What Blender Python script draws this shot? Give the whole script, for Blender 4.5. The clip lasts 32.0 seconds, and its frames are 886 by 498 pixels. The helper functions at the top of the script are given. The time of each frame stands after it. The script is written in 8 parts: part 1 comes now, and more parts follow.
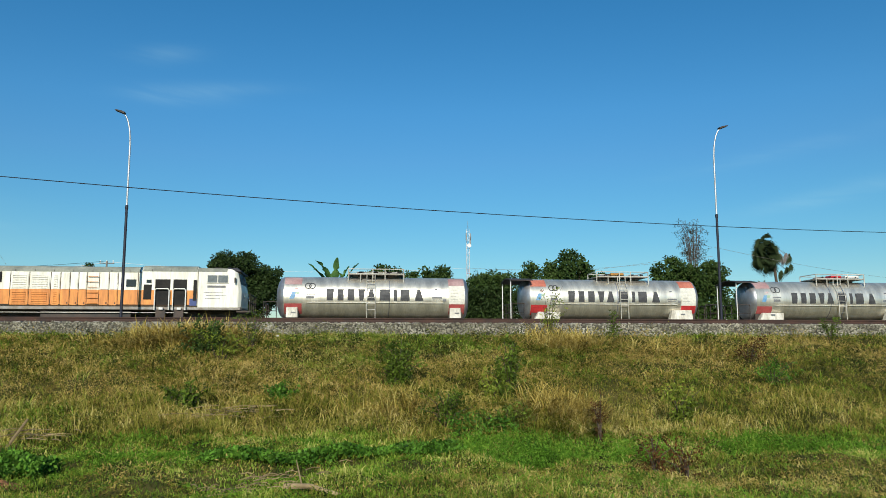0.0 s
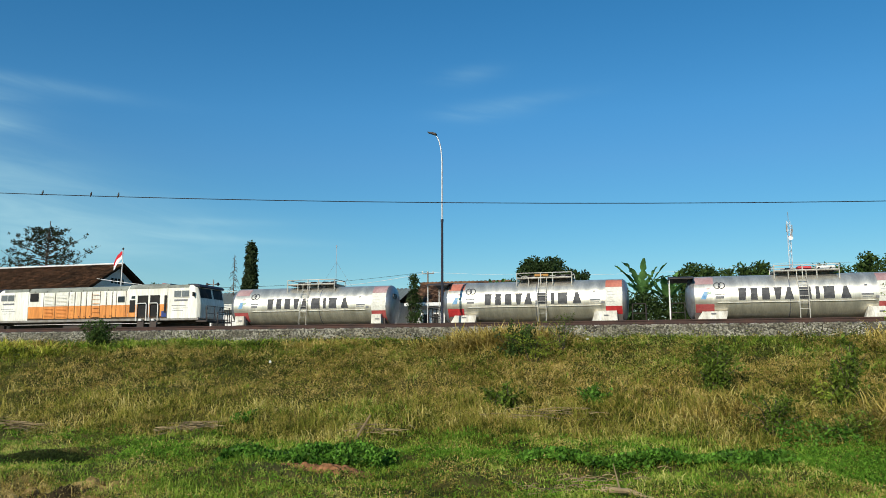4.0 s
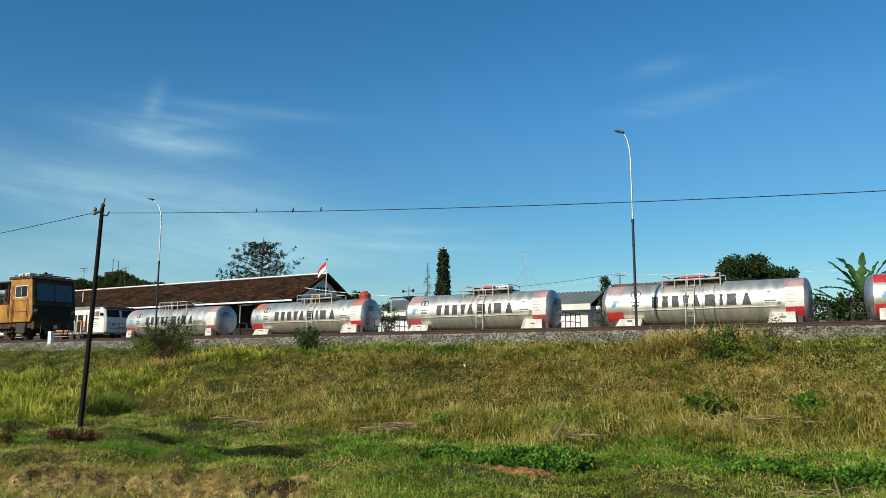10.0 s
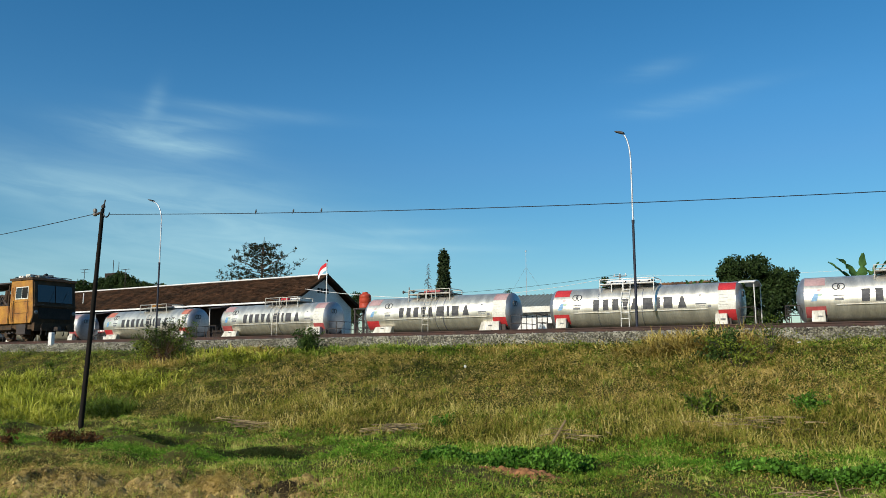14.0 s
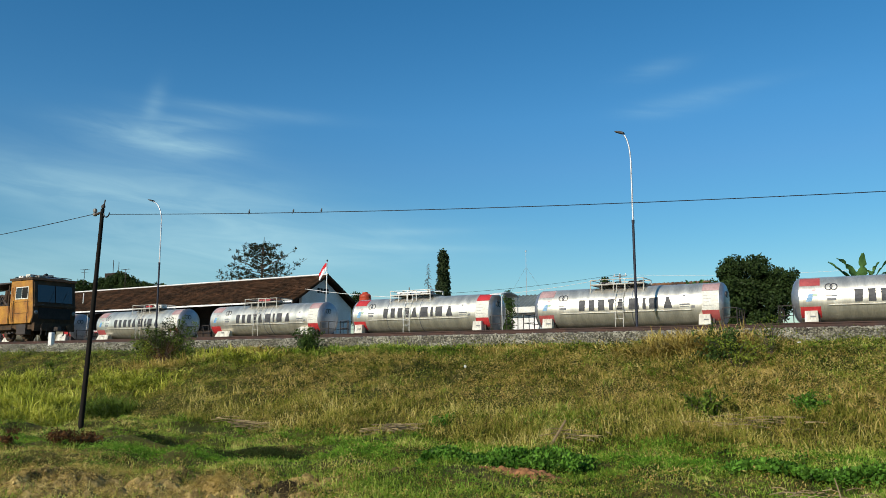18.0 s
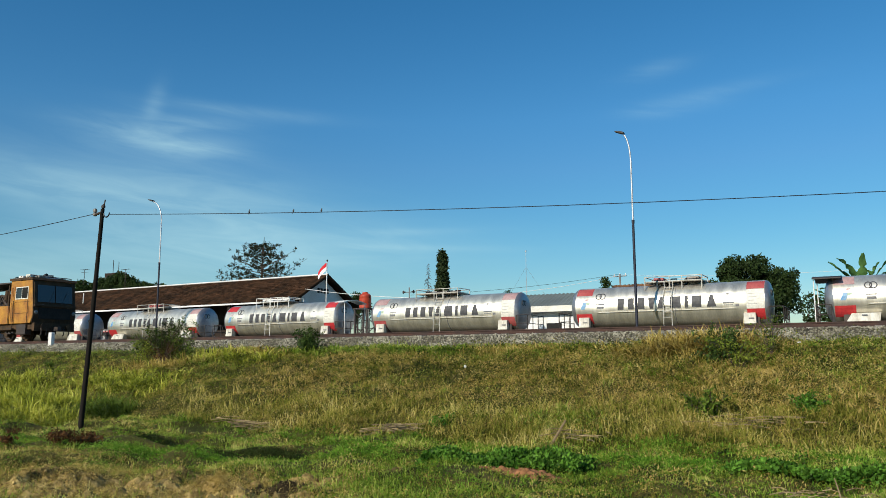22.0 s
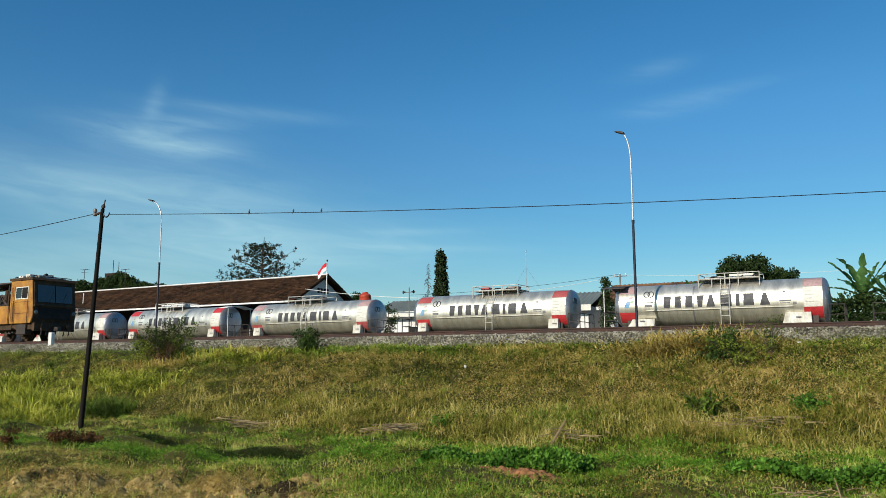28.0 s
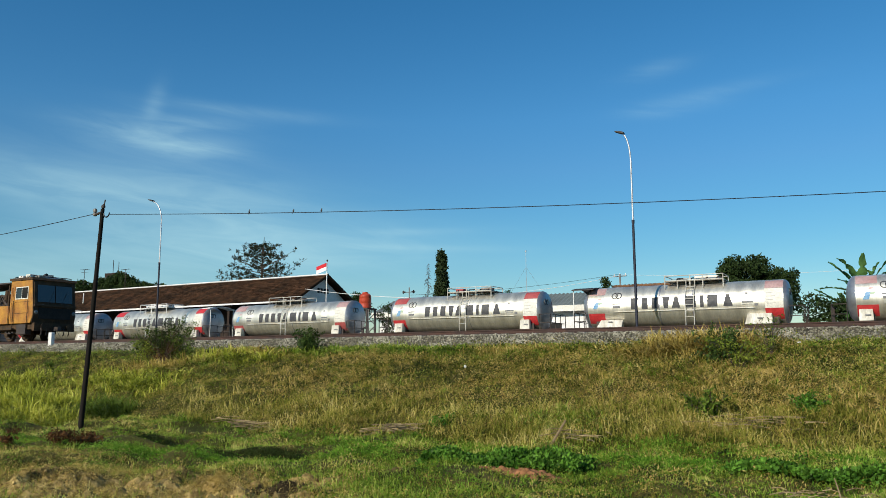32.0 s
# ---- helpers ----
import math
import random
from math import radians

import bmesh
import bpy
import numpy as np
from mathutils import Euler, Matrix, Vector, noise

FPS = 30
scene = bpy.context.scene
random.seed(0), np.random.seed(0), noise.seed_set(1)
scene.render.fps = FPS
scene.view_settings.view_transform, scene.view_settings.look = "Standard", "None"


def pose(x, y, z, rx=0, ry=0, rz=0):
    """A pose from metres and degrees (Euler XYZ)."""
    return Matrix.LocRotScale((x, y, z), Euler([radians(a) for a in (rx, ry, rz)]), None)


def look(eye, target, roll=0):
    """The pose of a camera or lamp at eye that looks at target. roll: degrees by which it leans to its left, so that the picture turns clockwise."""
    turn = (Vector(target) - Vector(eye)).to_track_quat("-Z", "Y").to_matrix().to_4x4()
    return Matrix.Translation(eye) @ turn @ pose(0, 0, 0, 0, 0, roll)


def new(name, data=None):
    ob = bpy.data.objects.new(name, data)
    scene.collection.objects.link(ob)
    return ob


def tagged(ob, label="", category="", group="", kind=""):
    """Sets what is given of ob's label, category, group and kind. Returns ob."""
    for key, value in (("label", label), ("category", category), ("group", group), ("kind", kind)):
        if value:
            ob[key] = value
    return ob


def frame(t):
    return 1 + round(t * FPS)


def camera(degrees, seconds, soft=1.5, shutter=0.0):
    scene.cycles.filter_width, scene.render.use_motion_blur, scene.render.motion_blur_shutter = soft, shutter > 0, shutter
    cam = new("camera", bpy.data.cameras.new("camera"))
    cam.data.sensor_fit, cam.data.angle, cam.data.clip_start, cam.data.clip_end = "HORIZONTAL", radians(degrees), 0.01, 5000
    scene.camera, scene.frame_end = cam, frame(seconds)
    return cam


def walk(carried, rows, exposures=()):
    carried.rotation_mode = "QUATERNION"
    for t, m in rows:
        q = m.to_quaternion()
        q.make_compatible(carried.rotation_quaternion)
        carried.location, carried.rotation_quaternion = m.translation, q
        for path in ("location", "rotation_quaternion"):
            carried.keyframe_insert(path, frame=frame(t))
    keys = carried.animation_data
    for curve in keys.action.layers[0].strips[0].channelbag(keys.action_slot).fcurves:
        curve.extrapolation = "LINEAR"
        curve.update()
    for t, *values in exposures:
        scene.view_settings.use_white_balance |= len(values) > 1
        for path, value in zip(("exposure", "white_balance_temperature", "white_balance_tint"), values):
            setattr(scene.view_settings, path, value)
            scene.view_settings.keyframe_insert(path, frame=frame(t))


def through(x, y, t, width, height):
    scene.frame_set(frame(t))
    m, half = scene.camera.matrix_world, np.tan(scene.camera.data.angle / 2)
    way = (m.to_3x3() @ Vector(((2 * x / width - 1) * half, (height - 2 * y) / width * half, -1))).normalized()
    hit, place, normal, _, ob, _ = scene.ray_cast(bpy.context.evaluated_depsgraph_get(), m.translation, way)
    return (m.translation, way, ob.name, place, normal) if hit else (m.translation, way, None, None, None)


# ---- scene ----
cam = camera(59.3, 32.0, soft=0.7)
EYE = (0.0, 0.0, 1.6)


def gaze(yaw, pitch, roll):
    """A camera pose at the tripod: yaw from straight across the track, pitch and roll in degrees."""
    a, b = radians(yaw), radians(pitch)
    way = Vector((math.sin(a) * math.cos(b), math.cos(a) * math.cos(b), math.sin(b)))
    return look(EYE, Vector(EYE) + 10 * way, roll)


walk(cam, [(t, gaze(y, p, r)) for t, y, p, r in (
    (0, 6.84, 7.612, -0.069), (0.5, 3.435, 7.607, -0.05), (1, 0.101, 7.653, -0.04), (1.5, -2.918, 7.71, -0.03),
    (2, -5.819, 7.731, -0.05), (2.5, -8.378, 7.754, -0.107), (3, -10.574, 7.803, -0.15), (3.5, -13.034, 7.824, -0.14),
    (5.5, -22.269, 8.044, -0.073), (6, -24.107, 8.069, -0.04), (6.5, -25.739, 8.053, -0.01), (7, -27.353, 8.089, -0.015),
    (7.5, -28.787, 8.11, -0.02), (8, -29.432, 8.129, -0.03), (8.5, -29.493, 8.15, -0.052), (9, -29.509, 8.166, -0.067),
    (10, -29.507, 8.169, -0.08), (12, -29.517, 8.234, -0.132), (14, -29.53, 8.241, -0.137), (32, -29.53, 8.241, -0.137))],
    exposures=((0, -0.03, 6380, 7.5), (3.5, -0.03, 6400, 8), (6.5, 0.0, 6500, 10), (32, 0.0, 6500, 10)))

# ---- sky, sun ----
SUN_TO = Vector((-0.17, -1.0, 0.53)).normalized()
world = bpy.data.worlds.new("sky")
scene.world = world
world.use_nodes = True


def sky():
    nt = world.node_tree
    nt.nodes.clear()
    N, K = nt.nodes.new, nt.links.new
    out, bg, tex = N("ShaderNodeOutputWorld"), N("ShaderNodeBackground"), N("ShaderNodeTexSky")
    tex.sky_type, tex.sun_disc = "NISHITA", False
    tex.sun_elevation = math.asin(SUN_TO.z)
    tex.sun_rotation = math.atan2(SUN_TO.x, SUN_TO.y)
    tex.air_density, tex.dust_density, tex.ozone_density = 0.95, 0.1, 2.3
    tex.altitude = 100
    co = N("ShaderNodeTexCoord")
    mp = N("ShaderNodeMapping")
    mp.inputs["Rotation"].default_value = (0, radians(-6), radians(28))
    mp.inputs["Scale"].default_value = (2.2, 2.2, 13.0)
    K(co.outputs["Generated"], mp.inputs["Vector"])
    n1 = N("ShaderNodeTexNoise")
    n1.inputs["Scale"].default_value, n1.inputs["Detail"].default_value = 1.5, 9
    n1.inputs["Roughness"].default_value, n1.inputs["Distortion"].default_value = 0.62, 0.9
    K(mp.outputs["Vector"], n1.inputs["Vector"])
    r1 = N("ShaderNodeValToRGB")
    r1.color_ramp.elements[0].position, r1.color_ramp.elements[1].position = 0.47, 1.0
    K(n1.outputs["Fac"], r1.inputs["Fac"])

    def lobe(az, el, lo, hi, amount):
        a, b = radians(az), radians(el)
        d = N("ShaderNodeVectorMath")
        d.operation = "DOT_PRODUCT"
        d.inputs[1].default_value = (math.sin(a) * math.cos(b), math.cos(a) * math.cos(b), math.sin(b))
        K(co.outputs["Generated"], d.inputs[0])
        m = N("ShaderNodeMapRange")
        m.interpolation_type = "SMOOTHSTEP"
        m.inputs["From Min"].default_value, m.inputs["From Max"].default_value = math.cos(radians(lo)), math.cos(radians(hi))
        m.inputs["To Max"].default_value = amount
        K(d.outputs["Value"], m.inputs["Value"])
        return m.outputs["Result"]

    def calc(op, a, b=None, clamp=False):
        m = N("ShaderNodeMath")
        m.operation, m.use_clamp = op, clamp
        for k, v in enumerate((a, b)):
            if v is None:
                continue
            if isinstance(v, (int, float)):
                m.inputs[k].default_value = v
            else:
                K(v, m.inputs[k])
        return m.outputs[0]

    xyz = N("ShaderNodeSeparateXYZ")
    K(co.outputs["Generated"], xyz.inputs[0])
    az = calc("MULTIPLY", calc("ARCTAN2", xyz.outputs["X"], xyz.outputs["Y"]), 180 / math.pi)
    el = calc("MULTIPLY", calc("ARCSINE", xyz.outputs["Z"]), 180 / math.pi)
    # fine streaks that fray the wisps
    put = N("ShaderNodeCombineXYZ")
    K(calc("MULTIPLY", calc("ADD", az, calc("MULTIPLY", el, 1.2)), 0.12), put.inputs["X"])
    K(calc("MULTIPLY", calc("SUBTRACT", el, calc("MULTIPLY", az, -0.06)), 0.62), put.inputs["Y"])
    fray = N("ShaderNodeTexNoise")
    fray.inputs["Scale"].default_value, fray.inputs["Detail"].default_value = 1.15, 6
    fray.inputs["Roughness"].default_value, fray.inputs["Distortion"].default_value = 0.55, 0.7
    K(put.outputs[0], fray.inputs["Vector"])
    torn = N("ShaderNodeMapRange")
    torn.inputs["From Min"].default_value, torn.inputs["From Max"].default_value = 0.36, 0.68
    K(fray.outputs["Fac"], torn.inputs["Value"])

    def wisp(a0, e0, wide, high, tilt, amount, soft):
        """A frayed streak of cloud round a place in the sky, in degrees; soft: how little it frays."""
        da, de = calc("SUBTRACT", az, a0), calc("SUBTRACT", el, e0)
        c, s_ = math.cos(radians(tilt)), math.sin(radians(tilt))
        u = calc("MULTIPLY", calc("ADD", calc("MULTIPLY", da, c), calc("MULTIPLY", de, s_)), 1 / wide)
        v = calc("MULTIPLY", calc("SUBTRACT", calc("MULTIPLY", de, c), calc("MULTIPLY", da, s_)), 1 / high)
        g = calc("EXPONENT", calc("MULTIPLY", calc("ADD", calc("MULTIPLY", u, u), calc("MULTIPLY", v, v)), -1.0))
        return calc("MULTIPLY", calc("MULTIPLY", g, amount), calc("ADD", calc("MULTIPLY", torn.outputs["Result"], 1 - soft), soft))

    streaks = None
    for args in ((-49.8, 15.6, 4.8, 1.15, -4, 0.46, 0.3), (-47.0, 15.1, 2.6, 0.6, 5, 0.26, 0.5), (-50.6, 17.6, 0.6, 1.5, -16, 0.2, 0.4), (-44.2, 17.7, 6.0, 0.42, -2, 0.20, 0.4), (-46.5, 16.8, 3.5, 0.5, 3, 0.16, 0.3),
                 (-47.5, 11.0, 10.0, 2.6, -6, 0.44, 0.5), (-58.0, 11.6, 6.0, 1.5, -5, 0.3, 0.5), (-42.0, 8.0, 13.0, 1.9, 0, 0.42, 0.55), (-32.0, 9.5, 4.6, 0.26, 1, 0.18, 0.6), (-30.5, 8.3, 6.0, 0.26, -1, 0.16, 0.6),
                 (-56.0, 5.5, 14.0, 2.6, 0, 0.38, 0.6), (-12.4, 17.9, 3.0, 0.6, 3, 0.20, 0.3), (-8.5, 18.6, 4.0, 0.45, 5, 0.10, 0.4), (-13.6, 20.4, 2.2, 0.6, 8, 0.13, 0.3), (33.0, 10.2, 6.0, 0.55, 9, 0.16, 0.25), (31.0, 13.5, 7.0, 0.5, 8, 0.08, 0.25)):
        o = wisp(*args)
        streaks = o if streaks is None else calc("ADD", streaks, o)
    total = lobe(-120, 20, 50, 10, 0.6)
    veil = N("ShaderNodeMath")
    veil.operation = "MULTIPLY_ADD"
    veil.inputs[1].default_value, veil.inputs[2].default_value = 1.2, 0.10
    K(r1.outputs["Color"], veil.inputs[0])
    mul = N("ShaderNodeMath")
    mul.operation, mul.use_clamp = "MULTIPLY", True
    K(calc("ADD", calc("MULTIPLY", veil.outputs[0], total), streaks), mul.inputs[0])
    mul.inputs[1].default_value = 1.0
    rich = N("ShaderNodeHueSaturation")
    up = N("ShaderNodeSeparateXYZ")
    K(co.outputs["Generated"], up.inputs[0])
    low = N("ShaderNodeMapRange")
    low.inputs["From Max"].default_value, low.inputs["To Min"].default_value = 0.30, 0.62
    K(up.outputs["Z"], low.inputs["Value"])
    K(low.outputs["Result"], rich.inputs["Value"])
    for socket, top, bottom in (("Saturation", 1.35, 1.52), ("Hue", 0.4945, 0.475)):
        grade = N("ShaderNodeMapRange")
        grade.inputs["From Min"].default_value, grade.inputs["From Max"].default_value = 0.02, 0.24
        grade.inputs["To Min"].default_value, grade.inputs["To Max"].default_value = bottom, top
        K(up.outputs["Z"], grade.inputs["Value"]), K(grade.outputs["Result"], rich.inputs[socket])
    K(tex.outputs["Color"], rich.inputs["Color"])
    mix = N("ShaderNodeMix")
    mix.data_type = "RGBA"
    mix.inputs["B"].default_value = (4.3, 6.7, 7.2, 1)
    K(mul.outputs[0], mix.inputs["Factor"]), K(rich.outputs["Color"], mix.inputs["A"])
    K(mix.outputs["Result"], bg.inputs["Color"])
    bg.inputs["Strength"].default_value = 0.118
    K(bg.outputs["Background"], out.inputs["Surface"])


sky()
sun = new("sun", bpy.data.lights.new("sun", "SUN"))
sun.data.energy, sun.data.angle, sun.data.color = 4.8, radians(0.55), (1.0, 0.93, 0.80)
sun.matrix_world = look((0, 0, 60), Vector((0, 0, 60)) - SUN_TO)


# ---- mesh and material tools ----
class Shape:
    """Collects vertices and faces for one mesh."""

    def __init__(self):
        self.v, self.f = [], []

    def add(self, verts, faces):
        n = len(self.v)
        self.v += [tuple(p) for p in verts]
        self.f += [tuple(n + i for i in f) for f in faces]
        return self

    def box(self, x0, x1, y0, y1, z0, z1):
        return self.hexa([(x0, y0, z0), (x1, y0, z0), (x1, y1, z0), (x0, y1, z0), (x0, y0, z1), (x1, y0, z1), (x1, y1, z1), (x0, y1, z1)])

    def hexa(self, p):
        return self.add(p, [(0, 3, 2, 1), (4, 5, 6, 7), (0, 1, 5, 4), (1, 2, 6, 5), (2, 3, 7, 6), (3, 0, 4, 7)])

    def rod(self, points, r, seg=8, r1=None, caps=True):
        pts = [Vector(p) for p in points]
        n, last = len(pts), len(pts) - 1
        base, side = len(self.v), None
        for i, p in enumerate(pts):
            d = (pts[min(i + 1, last)] - pts[max(i - 1, 0)]).normalized()
            if side is None:
                side = d.cross(Vector((0, 0, 1)) if abs(d.z) < 0.9 else Vector((1, 0, 0))).normalized()
            side = (side - d * side.dot(d)).normalized()
            up = d.cross(side)
            rr = r if r1 is None else r + (r1 - r) * i / max(last, 1)
            for k in range(seg):
                a = 2 * math.pi * k / seg
                self.v.append(tuple(p + side * (rr * math.cos(a)) + up * (rr * math.sin(a))))
        for i in range(last):
            for k in range(seg):
                a, b = base + i * seg + k, base + i * seg + (k + 1) % seg
                self.f.append((a, b, b + seg, a + seg))
        if caps:
            self.f.append(tuple(base + k for k in reversed(range(seg))))
            self.f.append(tuple(base + last * seg + k for k in range(seg)))
        return self

    def lathe(self, profile, axis="x", seg=24, centre=(0, 0, 0)):
        """profile: (along, radius) pairs round the axis."""
        base = len(self.v)
        for s, r in profile:
            for k in range(seg):
                a = 2 * math.pi * k / seg
                c, d = r * math.cos(a), r * math.sin(a)
                p = (s, c, d) if axis == "x" else (c, s, d) if axis == "y" else (c, d, s)
                self.v.append((p[0] + centre[0], p[1] + centre[1], p[2] + centre[2]))
        for i in range(len(profile) - 1):
            for k in range(seg):
                a, b = base + i * seg + k, base + i * seg + (k + 1) % seg
                self.f.append((a, b, b + seg, a + seg))
        self.f.append(tuple(base + k for k in reversed(range(seg))))
        self.f.append(tuple(base + (len(profile) - 1) * seg + k for k in range(seg)))
        return self

    def prism(self, outline, axis, a, b):
        """A flat outline drawn out along an axis from a to b."""
        n = len(outline)
        put = {"x": lambda s, p: (s, p[0], p[1]), "y": lambda s, p: (p[0], s, p[1]), "z": lambda s, p: (p[0], p[1], s)}[axis]
        faces = [tuple(reversed(range(n))), tuple(range(n, 2 * n))] + [(i, (i + 1) % n, n + (i + 1) % n, n + i) for i in range(n)]
        return self.add([put(a, p) for p in outline] + [put(b, p) for p in outline], faces)

    def data(self, name, material=None, smooth=False):
        me = bpy.data.meshes.new(name)
        me.from_pydata(self.v, [], self.f)
        bm = bmesh.new()
        bm.from_mesh(me)
        bmesh.ops.recalc_face_normals(bm, faces=bm.faces)
        bm.to_mesh(me)
        bm.free()
        if material:
            me.materials.append(material)
        if smooth:
            me.polygons.foreach_set("use_smooth", [True] * len(me.polygons))
            me.set_sharp_from_angle(angle=radians(40))
        return me


def part(name, shape, material, parent=None, label="", smooth=False, at=(0, 0, 0), bevel=0.0):
    """ONE mesh object, under a thing, under a part, or by itself."""
    data = shape.data(name, material, smooth) if isinstance(shape, Shape) else shape
    ob = new(name, data)
    ob.parent = parent
    ob.location = at
    if label:
        ob["label"] = label
    if bevel:
        m = ob.modifiers.new("bevel", "BEVEL")
        m.width, m.segments, m.limit_method = bevel, 2, "ANGLE"
    return ob


def thing(name, at, label, category, group="", kind="", turn=0.0):
    ob = new(name)
    ob.empty_display_size = 0.3
    ob.location, ob.rotation_euler = at, (0, 0, radians(turn))
    return tagged(ob, label, category, group, kind)


def fast_mesh(name, verts, faces_idx, sizes, material):
    """A mesh straight from arrays, for stuff."""
    me = bpy.data.meshes.new(name)
    me.vertices.add(len(verts))
    me.vertices.foreach_set("co", np.asarray(verts, np.float32).ravel())
    me.loops.add(len(faces_idx))
    me.loops.foreach_set("vertex_index", np.asarray(faces_idx, np.int32))
    sizes = np.asarray(sizes, np.int32)
    me.polygons.add(len(sizes))
    me.polygons.foreach_set("loop_start", np.concatenate([[0], np.cumsum(sizes)[:-1]]).astype(np.int32))
    me.update(calc_edges=True)
    me.validate()
    me.materials.append(material)
    return me


def mat(name, col, col2=None, rough=0.7, metal=0.0, scale=3.0, fine=40.0, bump=0.0, stretch=(1, 1, 1), amount=1.0, spec=0.5,
        rand=0.0, space="Object", col3=None):
    """A procedural surface: two colours in broad stains, fine grain and relief, and some change from piece to piece."""
    m = bpy.data.materials.new(name)
    m.use_nodes = True
    nt = m.node_tree
    N, K = nt.nodes.new, nt.links.new
    b = nt.nodes["Principled BSDF"]
    b.inputs["Roughness"].default_value, b.inputs["Metallic"].default_value = rough, metal
    b.inputs["Specular IOR Level"].default_value = spec
    co, mp = N("ShaderNodeTexCoord"), N("ShaderNodeMapping")
    mp.inputs["Scale"].default_value = stretch
    if space == "World":
        geo = N("ShaderNodeNewGeometry")
        K(geo.outputs["Position"], mp.inputs["Vector"])
    else:
        K(co.outputs["Object"], mp.inputs["Vector"])
    n1, n2 = N("ShaderNodeTexNoise"), N("ShaderNodeTexNoise")
    for n, s, d in ((n1, scale, 6), (n2, fine, 3)):
        n.inputs["Scale"].default_value, n.inputs["Detail"].default_value = s, d
        K(mp.outputs["Vector"], n.inputs["Vector"])
    ramp = N("ShaderNodeValToRGB")
    ramp.color_ramp.elements[0].position, ramp.color_ramp.elements[1].position = 0.36, 0.66
    ramp.color_ramp.elements[0].color = (*(col2 or [c * 0.8 for c in col]), 1)
    ramp.color_ramp.elements[1].color = (*col, 1)
    if col3:
        e = ramp.color_ramp.elements.new(0.51)
        e.color = (*col3, 1)
    K(n1.outputs["Fac"], ramp.inputs["Fac"])
    hsv = N("ShaderNodeHueSaturation")
    K(ramp.outputs["Color"], hsv.inputs["Color"])
    g = N("ShaderNodeMapRange")
    g.inputs["From Min"].default_value, g.inputs["From Max"].default_value = 0.3, 0.7
    g.inputs["To Min"].default_value, g.inputs["To Max"].default_value = 1 - 0.16 * amount, 1 + 0.12 * amount
    K(n2.outputs["Fac"], g.inputs["Value"])
    value = g.outputs["Result"]
    if rand:
        info = N("ShaderNodeObjectInfo") if rand > 0 else N("ShaderNodeNewGeometry")
        q = N("ShaderNodeMapRange")
        q.inputs["To Min"].default_value, q.inputs["To Max"].default_value = 1 - abs(rand), 1 + abs(rand)
        K(info.outputs["Random"] if rand > 0 else info.outputs["Random Per Island"], q.inputs["Value"])
        mm = N("ShaderNodeMath")
        mm.operation = "MULTIPLY"
        K(value, mm.inputs[0]), K(q.outputs["Result"], mm.inputs[1])
        value = mm.outputs[0]
    K(value, hsv.inputs["Value"])
    K(hsv.outputs["Color"], b.inputs["Base Color"])
    rr = N("ShaderNodeMapRange")
    rr.inputs["To Min"].default_value, rr.inputs["To Max"].default_value = max(rough - 0.1, 0.05), min(rough + 0.12, 1)
    K(n1.outputs["Fac"], rr.inputs["Value"]), K(rr.outputs["Result"], b.inputs["Roughness"])
    if bump:
        bp = N("ShaderNodeBump")
        bp.inputs["Strength"].default_value, bp.inputs["Distance"].default_value = bump, 0.02
        K(n2.outputs["Fac"], bp.inputs["Height"]), K(bp.outputs["Normal"], b.inputs["Normal"])
    return m


def leaf_mat(name, col, col2, rand=0.35, through=0.35, scale=0.5, rough=0.55, col3=None):
    """Foliage: two tones in patches, change from leaf to leaf, some light through the leaf."""
    m = mat(name, col, col2, rough, 0, scale, 6.0, 0, rand=-rand, spec=0.1, space="World", col3=col3)
    nt = m.node_tree
    b, out = nt.nodes["Principled BSDF"], nt.nodes["Material Output"]
    tr, mx = nt.nodes.new("ShaderNodeBsdfTranslucent"), nt.nodes.new("ShaderNodeMixShader")
    nt.links.new(b.inputs["Base Color"].links[0].from_socket, tr.inputs["Color"])
    mx.inputs[0].default_value = through
    nt.links.new(b.outputs[0], mx.inputs[1]), nt.links.new(tr.outputs[0], mx.inputs[2])
    nt.links.new(mx.outputs[0], out.inputs["Surface"])
    return m


